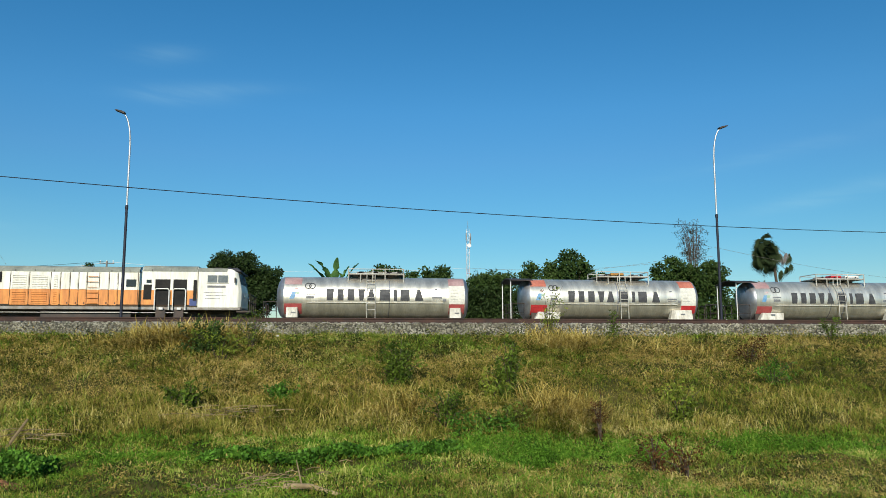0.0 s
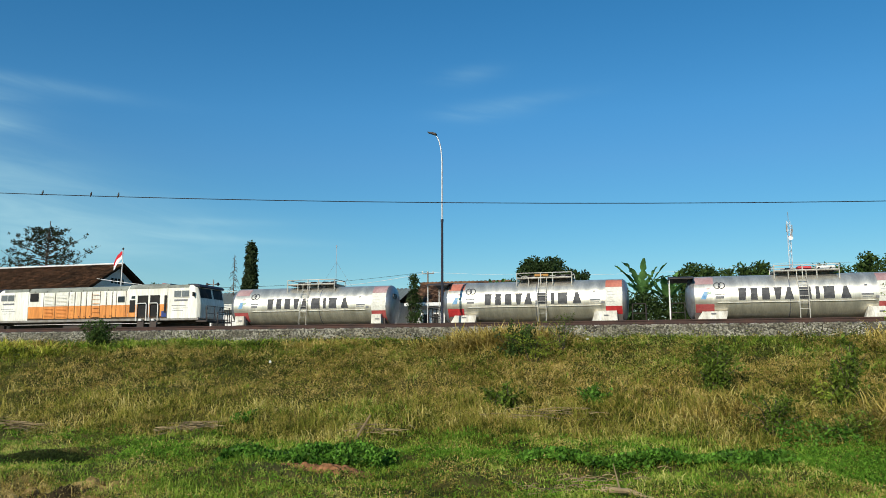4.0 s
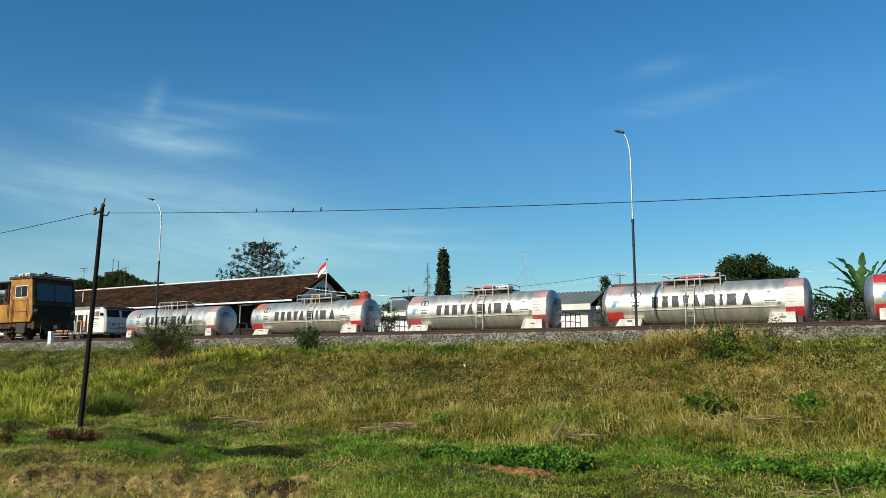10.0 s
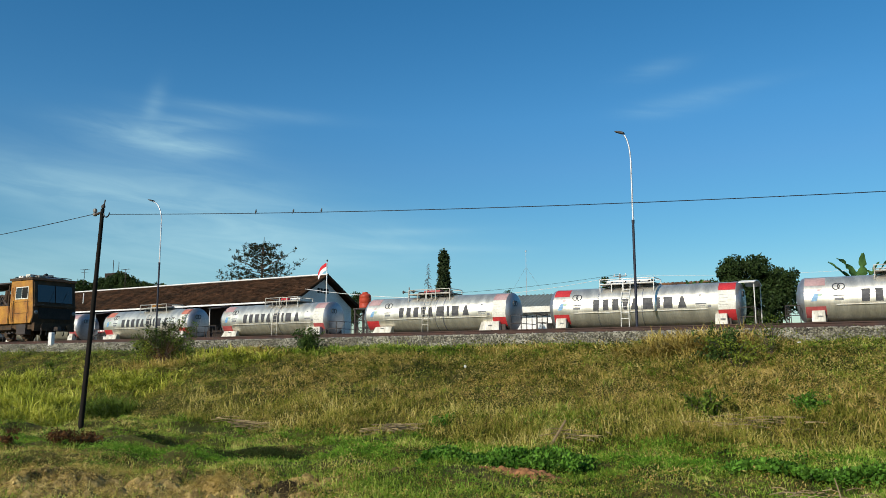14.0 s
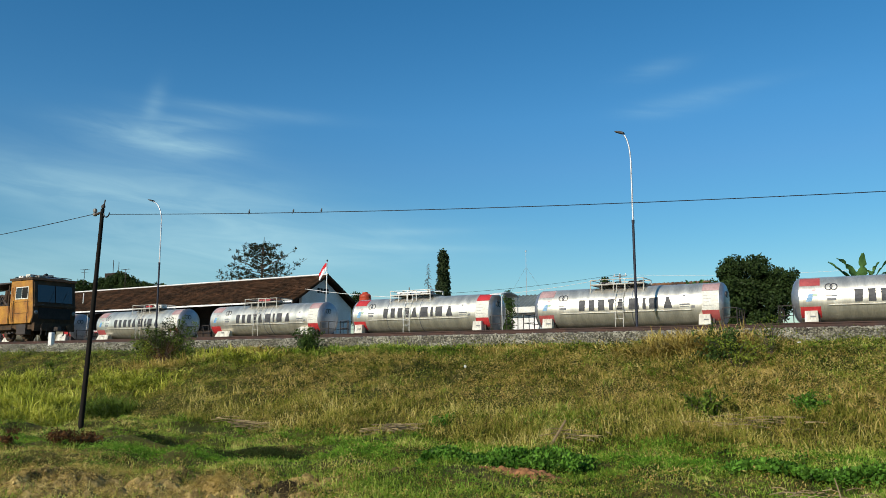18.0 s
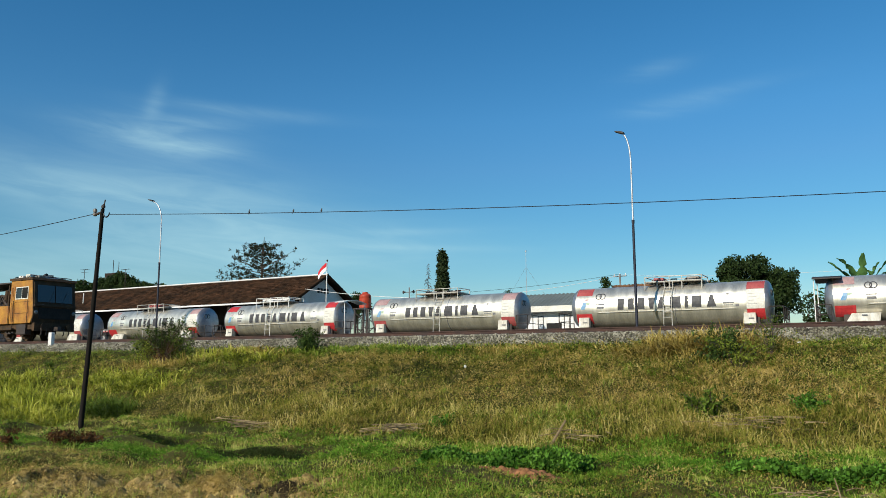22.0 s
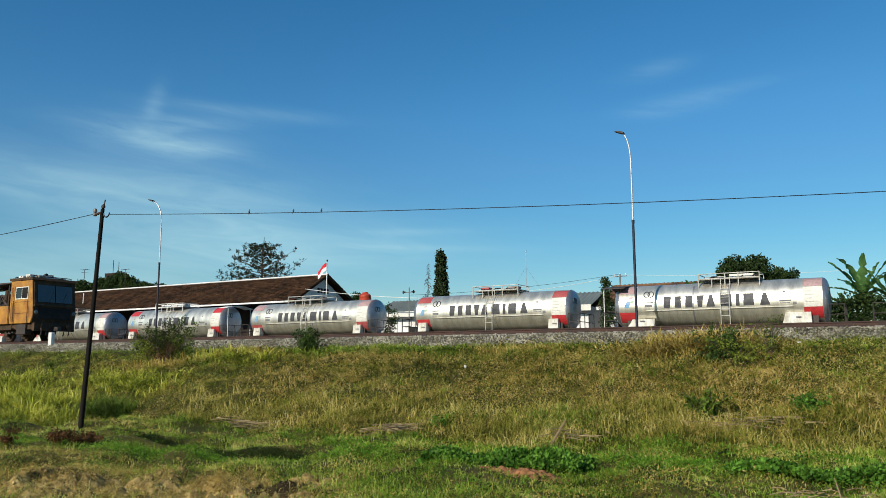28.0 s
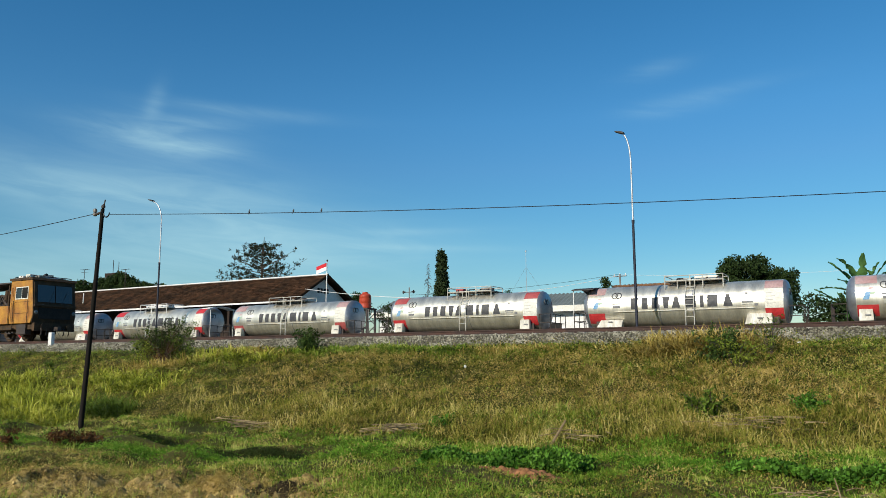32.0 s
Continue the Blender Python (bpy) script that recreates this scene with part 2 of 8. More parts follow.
def grass_mat(name, colours, patch=0.35, blade=0.36, through=0.22, rough=0.7, fine=2.6):
    """Grass blades: each blade takes its tone from a row of colours, in patches that lean to one end of the row."""
    m = bpy.data.materials.new(name)
    m.use_nodes = True
    nt = m.node_tree
    N, K = nt.nodes.new, nt.links.new
    b, out = nt.nodes["Principled BSDF"], nt.nodes["Material Output"]
    b.inputs["Roughness"].default_value, b.inputs["Specular IOR Level"].default_value = rough, 0.1
    geo = N("ShaderNodeNewGeometry")
    total = None
    for source, low, high in ((patch, 0.40, 0.60), (fine, 0.42, 0.58), (None, 0.0, 1.0)):
        share = blade if source is None else (1 - blade) * (0.5 if source == patch else 0.5)
        r = N("ShaderNodeMapRange")
        r.inputs["From Min"].default_value, r.inputs["From Max"].default_value = low, high
        r.inputs["To Max"].default_value = share
        if source is None:
            K(geo.outputs["Random Per Island"], r.inputs["Value"])
        else:
            n = N("ShaderNodeTexNoise")
            n.inputs["Scale"].default_value, n.inputs["Detail"].default_value = source, 4
            K(geo.outputs["Position"], n.inputs["Vector"]), K(n.outputs["Fac"], r.inputs["Value"])
        if total is None:
            total = r.outputs["Result"]
        else:
            s = N("ShaderNodeMath")
            s.operation = "ADD"
            K(total, s.inputs[0]), K(r.outputs["Result"], s.inputs[1])
            total = s.outputs[0]
    ramp = N("ShaderNodeValToRGB")
    e = ramp.color_ramp.elements
    e[0].position, e[1].position = 0.12, 0.88
    e[0].color, e[1].color = (*colours[0], 1), (*colours[-1], 1)
    for k, c in enumerate(colours[1:-1]):
        e.new(0.12 + 0.76 * (k + 1) / (len(colours) - 1)).color = (*c, 1)
    K(total, ramp.inputs["Fac"]), K(ramp.outputs["Color"], b.inputs["Base Color"])
    tr, mx = N("ShaderNodeBsdfTranslucent"), N("ShaderNodeMixShader")
    K(ramp.outputs["Color"], tr.inputs["Color"])
    mx.inputs[0].default_value = through
    K(b.outputs[0], mx.inputs[1]), K(tr.outputs[0], mx.inputs[2]), K(mx.outputs[0], out.inputs["Surface"])
    return m


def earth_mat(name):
    """Thatch-covered soil, with bare dug earth, and damp earth and painted shade where the mesh says so."""
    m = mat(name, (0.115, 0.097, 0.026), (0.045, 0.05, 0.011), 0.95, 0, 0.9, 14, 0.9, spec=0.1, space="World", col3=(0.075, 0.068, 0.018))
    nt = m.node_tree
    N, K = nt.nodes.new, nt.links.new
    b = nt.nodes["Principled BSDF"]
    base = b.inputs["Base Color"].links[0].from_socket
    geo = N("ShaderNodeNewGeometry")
    for attr, dark, light in (("bare_earth", (0.12, 0.08, 0.027, 1), (0.56, 0.40, 0.15, 1)), ("damp_and_shaded_earth", (0.014, 0.011, 0.006, 1), (0.05, 0.036, 0.018, 1))):
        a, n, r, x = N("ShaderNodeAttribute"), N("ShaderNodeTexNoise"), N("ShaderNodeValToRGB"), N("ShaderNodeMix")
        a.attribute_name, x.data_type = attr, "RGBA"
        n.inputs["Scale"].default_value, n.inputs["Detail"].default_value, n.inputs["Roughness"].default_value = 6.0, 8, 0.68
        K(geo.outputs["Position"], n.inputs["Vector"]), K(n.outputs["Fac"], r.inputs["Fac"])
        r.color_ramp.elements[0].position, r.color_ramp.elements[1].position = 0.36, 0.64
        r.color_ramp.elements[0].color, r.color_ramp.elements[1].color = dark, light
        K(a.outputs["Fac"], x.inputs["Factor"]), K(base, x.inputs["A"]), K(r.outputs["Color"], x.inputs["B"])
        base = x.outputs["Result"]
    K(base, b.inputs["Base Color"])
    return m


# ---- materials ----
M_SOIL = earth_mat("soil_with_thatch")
M_DIRT = mat("dug_earth", (0.54, 0.385, 0.145), (0.18, 0.12, 0.042), 0.95, 0, 5, 22, 0.9, rand=-0.45, spec=0.1, space="World")
M_REDDIRT = mat("red_earth", (0.36, 0.17, 0.075), (0.13, 0.06, 0.028), 0.95, 0, 9, 30, 1.0, spec=0.1, space="World")
M_STONE = mat("ballast_stone", (0.38, 0.355, 0.27), (0.17, 0.155, 0.11), 0.9, 0, 1.4, 30, 0.4, rand=-0.55, spec=0.2, space="World")
M_BED = mat("ballast_bed", (0.13, 0.118, 0.085), (0.06, 0.054, 0.04), 0.95, 0, 2, 25, 1.0, spec=0.05, space="World")
M_RAIL = mat("rusty_rail", (0.075, 0.036, 0.025), (0.04, 0.022, 0.017), 0.8, 0.1, 2, 30, 0.3)
M_CONC = mat("concrete", (0.45, 0.43, 0.40), (0.32, 0.30, 0.27), 0.9, 0, 2, 30, 0.3)
M_TANK = mat("silver_tank_paint", (0.86, 0.815, 0.69), (0.68, 0.645, 0.54), 0.40, 0.8, 1.3, 9, 0.05, stretch=(2.2, 1, 0.2), amount=0.6)
# darker copy of the tank silver for ends in shade; also for dribble stains
M_TANKEND = mat("shaded_end_and_stain_silver", (0.46, 0.46, 0.47), (0.30, 0.30, 0.31), 0.36, 0.7, 1.2, 9, 0.05, amount=0.6)
M_RED = mat("red_band_paint", (0.55, 0.035, 0.04), (0.43, 0.03, 0.03), 0.5, 0, 1.5, 12)
M_REDDULL = mat("dull_red_band_paint", (0.42, 0.10, 0.09), (0.34, 0.05, 0.05), 0.6, 0, 1.5, 9)
M_PALERED = mat("washed_out_red_marking", (0.60, 0.42, 0.40), None, 0.5, 0, 4, 20)
M_PINK = mat("faded_band_paint", (0.50, 0.34, 0.32), (0.38, 0.22, 0.21), 0.6, 0.1, 1.5, 9)
M_ORANGERED = mat("faded_orange_band_paint", (0.56, 0.20, 0.13), (0.45, 0.14, 0.09), 0.6, 0, 1.5, 9)
M_WHITE = mat("white_paint", (0.80, 0.79, 0.75), (0.68, 0.66, 0.60), 0.55, 0, 1.4, 12)
M_CREAM = mat("cream_panel_paint", (0.74, 0.72, 0.63), (0.62, 0.59, 0.50), 0.55, 0, 1.4, 12)
M_COVER = mat("grimy_cream_paint", (0.74, 0.71, 0.62), (0.42, 0.38, 0.30), 0.65, 0, 3.0, 14, stretch=(1.4, 1, 0.5))
M_SHADESTAIN = mat("walkway_shade_and_grime", (0.10, 0.09, 0.075), (0.2, 0.19, 0.17), 0.6, 0, 2.4, 14)
M_BLACK = mat("black_lettering", (0.03, 0.03, 0.033), (0.06, 0.06, 0.062), 0.6, 0, 6, 30)
M_INK = mat("dark_marking", (0.12, 0.12, 0.13), (0.2, 0.2, 0.2), 0.6, 0, 6, 30)
M_FAINT = mat("faded_marking", (0.50, 0.48, 0.43), (0.40, 0.38, 0.34), 0.6, 0, 6, 30)
M_BLUE = mat("blue_marking", (0.10, 0.27, 0.50), (0.20, 0.36, 0.52), 0.5, 0, 4, 20)
M_GREEN = mat("green_marking", (0.40, 0.52, 0.36), None, 0.5, 0, 4, 20)
M_IRON = mat("dark_iron", (0.045, 0.042, 0.04), (0.075, 0.055, 0.045), 0.65, 0.4, 2, 25, 0.2)
M_GREYIRON = mat("grey_iron", (0.30, 0.29, 0.27), (0.2, 0.17, 0.14), 0.6, 0.4, 3, 25, 0.1)
M_PALEIRON = mat("pale_painted_iron", (0.62, 0.60, 0.53), (0.42, 0.39, 0.33), 0.55, 0.1, 3, 25)
M_STEEL = mat("worn_steel", (0.4, 0.38, 0.36), (0.22, 0.15, 0.11), 0.4, 0.9, 4, 30)
M_LWHITE = mat("locomotive_cream_paint", (0.84, 0.83, 0.74), (0.70, 0.67, 0.55), 0.45, 0, 3.2, 14, stretch=(1, 1, 0.16))
M_LORANGE = mat("locomotive_orange_paint", (0.74, 0.29, 0.06), (0.56, 0.20, 0.04), 0.5, 0, 3.2, 14, stretch=(1, 1, 0.16))
M_LROOF = mat("locomotive_roof_paint", (0.30, 0.31, 0.255), (0.17, 0.18, 0.15), 0.6, 0, 1.6, 12)
M_LBLUE = mat("locomotive_blue_paint", (0.03, 0.06, 0.22), None, 0.4, 0, 2, 10)
M_GLASS = mat("dark_window_glass", (0.012, 0.014, 0.016), (0.02, 0.022, 0.024), 0.08, 0, 2, 10, spec=0.8)
M_GLASSG = mat("grey_window_glass", (0.16, 0.17, 0.17), (0.12, 0.13, 0.13), 0.1, 0, 2, 10, spec=0.8)
M_DUSTGLASS = mat("dusty_dark_glass", (0.014, 0.013, 0.012), (0.03, 0.026, 0.02), 0.5, 0, 3, 16, spec=0.12)
M_DARK = mat("dark_opening", (0.02, 0.02, 0.02), (0.03, 0.028, 0.025), 0.9, 0, 2, 10, spec=0.2)
M_YELLOW = mat("weathered_yellow_paint", (0.46, 0.22, 0.025), (0.28, 0.11, 0.018), 0.6, 0, 1.6, 12, 0.1)
M_YDARK = mat("oily_and_shaded_brown", (0.095, 0.055, 0.028), (0.04, 0.028, 0.018), 0.75, 0.0, 2, 15, 0.2, spec=0.2)
M_POLE = mat("weathered_pole", (0.020, 0.016, 0.013), (0.012, 0.010, 0.008), 0.9, 0, 3, 20, 0.4, stretch=(1, 1, 0.2), spec=0.15)
M_GALV = mat("galvanised_post", (0.62, 0.63, 0.64), (0.5, 0.5, 0.5), 0.4, 0.6, 3, 20)
M_POSTDARK = mat("dark_blue_post_paint", (0.007, 0.011, 0.03), (0.012, 0.013, 0.022), 0.6, 0, 3, 20)
M_ROOF = mat("brown_roof_tile", (0.078, 0.038, 0.019), (0.03, 0.018, 0.010), 0.95, 0, 0.9, 8, 0.5, rand=-0.4, spec=0.08)
M_VERANDA = mat("dark_boards_and_shade_brown", (0.05, 0.036, 0.028), (0.028, 0.021, 0.017), 0.9, 0, 1, 12, spec=0.1)
M_ROOF2 = mat("mossy_roof_tile", (0.21, 0.11, 0.06), (0.07, 0.042, 0.028), 0.95, 0, 1.6, 8, 0.5, rand=-0.5, spec=0.1)
M_WALLW = mat("whitewashed_wall", (0.78, 0.77, 0.74), (0.66, 0.64, 0.60), 0.85, 0, 0.8, 12, 0.1)
M_WALLG = mat("green_grey_sheet", (0.20, 0.225, 0.205), (0.15, 0.17, 0.155), 0.6, 0.2, 0.5, 6)
M_ORTANK = mat("orange_plastic", (0.52, 0.065, 0.025), (0.4, 0.05, 0.02), 0.45, 0, 2, 10)
M_BARK = mat("bark", (0.11, 0.08, 0.055), (0.06, 0.045, 0.033), 0.95, 0, 3, 25, 0.8)
M_WIRE = mat("black_cable", (0.008, 0.009, 0.012), None, 0.6, 0, 2, 10)
M_DEADFROND = mat("grey_dead_frond", (0.26, 0.23, 0.21), (0.15, 0.13, 0.12), 0.9, 0, 3, 20)
M_STRAW = mat("dry_straw", (0.34, 0.25, 0.13), (0.17, 0.12, 0.06), 0.9, 0, 3, 20, rand=0.4)
M_FLAGRED = mat("red_cloth", (0.60, 0.02, 0.03), None, 0.85, 0, 3, 30)
M_FLAGWHITE = mat("white_cloth", (0.82, 0.82, 0.82), None, 0.85, 0, 3, 30)
L_GRASS = grass_mat("half_dry_grass_blades", ((0.034, 0.042, 0.006), (0.12, 0.13, 0.016), (0.25, 0.215, 0.038), (0.40, 0.285, 0.074), (0.60, 0.46, 0.16)))
L_STUBBLE = grass_mat("pale_verge_grass_blades", ((0.055, 0.066, 0.009), (0.19, 0.195, 0.026), (0.36, 0.305, 0.066), (0.62, 0.52, 0.20)), 0.5, 0.45)
L_GREENGRASS = grass_mat("green_grass_blades", ((0.024, 0.04, 0.005), (0.10, 0.165, 0.015), (0.18, 0.275, 0.027), (0.31, 0.385, 0.058), (0.60, 0.55, 0.17)), 0.5, 0.34, 0.3, 0.6, 3.2)
L_DRYGRASS = grass_mat("dry_grass_blades", ((0.1267, 0.088, 0.0183), (0.3159, 0.2319, 0.0497), (0.4594, 0.3465, 0.0862), (0.6642, 0.533, 0.1866)), 0.6, 0.7)
L_TALLGREEN = grass_mat("tall_yellow_green_blades", ((0.05, 0.068, 0.007), (0.22, 0.26, 0.024), (0.45, 0.46, 0.055), (0.70, 0.65, 0.15)), 0.8, 0.5, 0.35, 0.5)
L_RUSTWEED = grass_mat("withered_weed_leaves", ((0.075, 0.06, 0.015), (0.24, 0.17, 0.042), (0.41, 0.29, 0.08), (0.56, 0.43, 0.145), (0.32, 0.285, 0.06)), 0.5, 0.36, 0.25)
L_OLIVEWEED = grass_mat("olive_weed_leaves", ((0.045, 0.062, 0.008), (0.12, 0.145, 0.016), (0.215, 0.23, 0.032), (0.33, 0.30, 0.058)), 0.6, 0.42, 0.3)
L_FRESHWEED = grass_mat("fresh_weed_leaves", ((0.035, 0.08, 0.008), (0.09, 0.20, 0.016), (0.165, 0.335, 0.03), (0.28, 0.40, 0.05)), 1.2, 0.55, 0.35)
# for dark herbs, and for leaves that stand in for shade in the grass
L_DARKHERB = leaf_mat("dark_herb_and_shade_leaves", (0.042, 0.06, 0.012), (0.018, 0.027, 0.007), 0.5, 0.15, 2.0, 0.6)
L_PLANT = leaf_mat("broad_green_leaves", (0.135, 0.275, 0.034), (0.046, 0.12, 0.013), 0.6, 0.3, 3.0, 0.45)
L_BUSH = leaf_mat("bush_leaves", (0.15, 0.215, 0.03), (0.05, 0.085, 0.010), 0.6, 0.3, 1.6, 0.5)
L_DEEPBUSH = leaf_mat("deep_green_bush_leaves", (0.075, 0.125, 0.026), (0.028, 0.05, 0.012), 0.6, 0.25, 1.6, 0.5)
L_BUSHLIGHT = leaf_mat("yellow_green_bush_leaves", (0.30, 0.34, 0.05), (0.15, 0.20, 0.025), 0.55, 0.35, 1.4, 0.55)
L_MANGO = leaf_mat("dark_tree_leaves", (0.045, 0.075, 0.02), (0.03, 0.05, 0.015), 0.45, 0.25, 0.6, 0.5)
L_TREE = leaf_mat("tree_leaves", (0.075, 0.12, 0.03), (0.045, 0.08, 0.02), 0.45, 0.3, 0.5, 0.5)
L_CYPRESS = leaf_mat("cypress_leaves", (0.04, 0.06, 0.022), (0.028, 0.042, 0.016), 0.4, 0.2, 1.0, 0.6)
L_BANANA = leaf_mat("banana_leaves", (0.15, 0.28, 0.075), (0.05, 0.125, 0.035), 0.5, 0.35, 1.2, 0.4)
L_SPARSE = leaf_mat("sparse_tree_leaves", (0.035, 0.045, 0.018), (0.025, 0.03, 0.013), 0.4, 0.2, 0.8, 0.5)
L_REDPLANT = leaf_mat("withered_brown_leaves", (0.14, 0.065, 0.022), (0.06, 0.03, 0.012), 0.55, 0.2, 1.5, 0.8)

# ---- ground ----
PROFILE = ((-1500, 0.0), (-40, 0.0), (11.5, 0.0), (13.2, -0.06), (14.6, 0.05), (16.2, 0.36), (20.0, 1.26), (23.4, 2.02), (24.1, 2.12), (26.0, 2.1),
           (30.0, 2.0), (34, 1.9), (60, 1.9), (120, 1.9), (2500, 1.9))


def rough(x, y, seed=0.0):
    """Smooth random hills and hollows of unit size, from 0 to 1."""
    i, j = np.floor(x), np.floor(y)
    u, v = x - i, y - j
    u, v = u * u * (3 - 2 * u), v * v * (3 - 2 * v)

    def at(a, b):
        s = np.sin(a * 127.1 + b * 311.7 + seed * 74.7) * 43758.5453
        return s - np.floor(s)
    return (at(i, j) * (1 - u) + at(i + 1, j) * u) * (1 - v) + (at(i, j + 1) * (1 - u) + at(i + 1, j + 1) * u) * v


def ditch(x, y):
    """How far a spot lies in the furrow, coloured dark as a shadow strip, 0 to 1; the furrow runs in two lengths."""
    wide = 0.2 + 0.3 * rough(2.1 * x, 1.7 * y, 3)
    one = np.clip(1.4 - np.abs(y - 11.25 - 0.26 * (x + 14.6)) / wide, 0, 1) * np.clip((x + 15.2) / 0.6, 0, 1) * np.clip((-12.3 - x) / 0.6, 0, 1)
    two = np.clip(1.5 - np.abs(y - 10.75 - 0.40 * (x + 11.6)) / wide, 0, 1) * np.clip((x + 12.1) / 0.6, 0, 1) * np.clip((-8.3 - x) / 0.6, 0, 1)
    return np.maximum(one, two)


def before_ditch(x, y):
    """The low-grown strip on the near side of the furrow, 0 to 1."""
    return np.maximum(ditch(x, y + 0.35), np.maximum(ditch(x, y + 0.7), ditch(x, y + 1.0)))


def dug(x, y):
    """How bare the dug-over earth lies, 0 to 1."""
    u, v = (x + 8.7) * 0.87 + (y - 7.4) * 0.49, (y - 7.4) * 0.87 - (x + 8.7) * 0.49
    q = ((u - 0.3) / 2.6) ** 2 + ((v + 0.25) / 1.38) ** 2 + 1.0 * (rough(1.9 * x, 2.6 * y, 1) - 0.5) + 0.8 * (rough(5 * x, 6 * y, 2) - 0.5)
    return np.clip((1.0 - q) * 2.2, 0, 1)


# the pit's shadow is put into the earth colour, reaching past the hole
def pit(x, y):
    q = ((x + 7.05) / 0.52) ** 2 + ((y - 7.78) / 0.36) ** 2 + 0.9 * (rough(5 * x, 6 * y, 6) - 0.5)
    return np.clip((1.0 - q) * 2.5, 0, 1)


def height(x, y):
    """The ground's height: field, embankment, station level, with bumps."""
    x, y = np.asarray(x, float), np.asarray(y, float)
    z = np.interp(y, [p[0] for p in PROFILE], [p[1] for p in PROFILE])
    w = np.clip((y - 4) / 4, 0, 1) * np.clip((24.2 - y) / 2, 0, 1)
    bump = (0.05 * np.sin(0.9 * x + 0.7 * y) + 0.04 * np.sin(2.1 * x - 1.3 * y + 1) + 0.03 * np.sin(3.7 * x + 2.9 * y) + 0.05 * np.sin(0.37 * x + 2) +
            0.17 * (rough(1.1 * x, 1.3 * y, 8) - 0.5) + 0.07 * (rough(3.1 * x, 3.3 * y, 9) - 0.5))
    heap = 0.0
    for hx, hy, r, h in ((-8.6, 7.5, 0.7, 0.06), (-7.5, 7.45, 0.36, 0.2), (-7.1, 8.6, 0.5, 0.1), (-15.8, 11.3, 1.6, -0.14)):
        heap = heap + h * np.exp(-((x - hx) ** 2 + 1.6 * (y - hy) ** 2) / r ** 2)
    heap = heap + dug(x, y) * (0.16 * (rough(5 * x, 5.5 * y, 4) - 0.5) + 0.18 * (rough(11 * x, 13 * y, 5) - 0.5))
    return z + bump * w + heap - 0.12 * ditch(x, y) - 0.58 * pit(x, y)


def ground():
    xs = np.concatenate([np.linspace(-2500, -90, 12)[:-1], np.linspace(-90, -32, 40)[:-1], np.arange(-32, -13, 0.25), np.arange(-13, -5.6, 0.05), np.arange(-5.6, 24, 0.25), np.linspace(24, 60, 30), np.linspace(75, 2500, 12)])
    ys = np.concatenate([np.linspace(-1500, -10, 8), np.linspace(-6, 4, 6), np.arange(4.3, 5.7, 0.125), np.arange(5.7, 9.4, 0.05), np.arange(9.4, 10.6, 0.12), np.arange(10.6, 12.2, 0.08), np.arange(12.2, 25, 0.2), np.linspace(26, 60, 16), np.geomspace(70, 2500, 12)])
    X, Y = np.meshgrid(xs, ys)
    Z = height(X, Y)
    nx, ny = len(xs), len(ys)
    i = (np.arange(ny - 1)[:, None] * nx + np.arange(nx - 1)[None, :]).ravel()
    faces = np.stack([i, i + 1, i + nx + 1, i + nx], 1)
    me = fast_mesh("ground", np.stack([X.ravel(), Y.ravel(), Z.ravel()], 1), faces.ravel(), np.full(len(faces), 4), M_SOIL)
    me.polygons.foreach_set("use_smooth", [True] * len(me.polygons))
    # near-black earth colour stands in for shadow in the furrow and the pit
    for name, values in (("bare_earth", dug(X, Y)), ("damp_and_shaded_earth", np.maximum(np.maximum(0.9 * ditch(X, Y), 0.45 * dug(X, Y) * np.clip(5 * (rough(3.1 * X, 4.2 * Y, 61) - 0.58), 0, 1)), np.maximum(pit(X, Y), pit(X, Y - 0.32))))):
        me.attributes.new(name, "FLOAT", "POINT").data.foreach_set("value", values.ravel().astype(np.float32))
    tagged(new("ground", me), "grassy field rising to a railway embankment", "ground", kind="structure")


ground()

# ---- tracks ----
NEAR_Y, NEAR_Z, TRAIN_Y, TRAIN_Z = 27.0, 2.77, 39.15, 2.1
RAIL_OUTLINE = ((-0.06, 0), (0.06, 0), (0.06, 0.012), (0.012, 0.03), (0.012, 0.1), (0.035, 0.112), (0.035, 0.145), (0.028, 0.15),
                (-0.028, 0.15), (-0.035, 0.145), (-0.035, 0.112), (-0.012, 0.1), (-0.012, 0.03), (-0.06, 0.012))


def track(y, z, x0, x1, s0, s1, label):
    t = thing("railway_track", (0, y, z), label, "railway track", "tracks of the station")
    for side in (-0.5335 - 0.035, 0.5335 + 0.035):
        part("rail", Shape().prism([(a + side, b - 0.15) for a, b in RAIL_OUTLINE], "x", x0, x1), M_RAIL, t, "rust-brown steel rail")
    sl = Shape().prism([(-0.12, -0.36), (0.12, -0.36), (0.09, -0.16), (-0.09, -0.16)], "y", -1.0, 1.0)
    sl = sl.data("sleeper", M_CONC)
    for k in range(int((s1 - s0) / 0.6)):
        part("sleeper", sl, None, t, at=(s0 + 0.6 * k, 0, 0))
    return t


track(NEAR_Y, NEAR_Z, -140, 90, -62, 32, "rusty single track on grey ballast atop the embankment")
track(TRAIN_Y, TRAIN_Z, -190, 110, -60, 30, "station track that carries the tank train")


def ballast(name, y, z, x0, x1, low, label):
    top, s = z - 0.245, Shape()
    s.prism([(y - 2.75, low), (y + 2.75, low), (y + 1.75, top), (y - 1.75, top)], "x", x0, x1)
    tagged(part(name, s, M_BED), label, "ballast", kind="structure")


ballast("ballast_bed", NEAR_Y, NEAR_Z, -140, 90, 2.0, "grey crushed-stone bed under the track")
ballast("ballast_bed", TRAIN_Y, TRAIN_Z, -190, 110, 1.7, "grey crushed-stone bed under the station track")


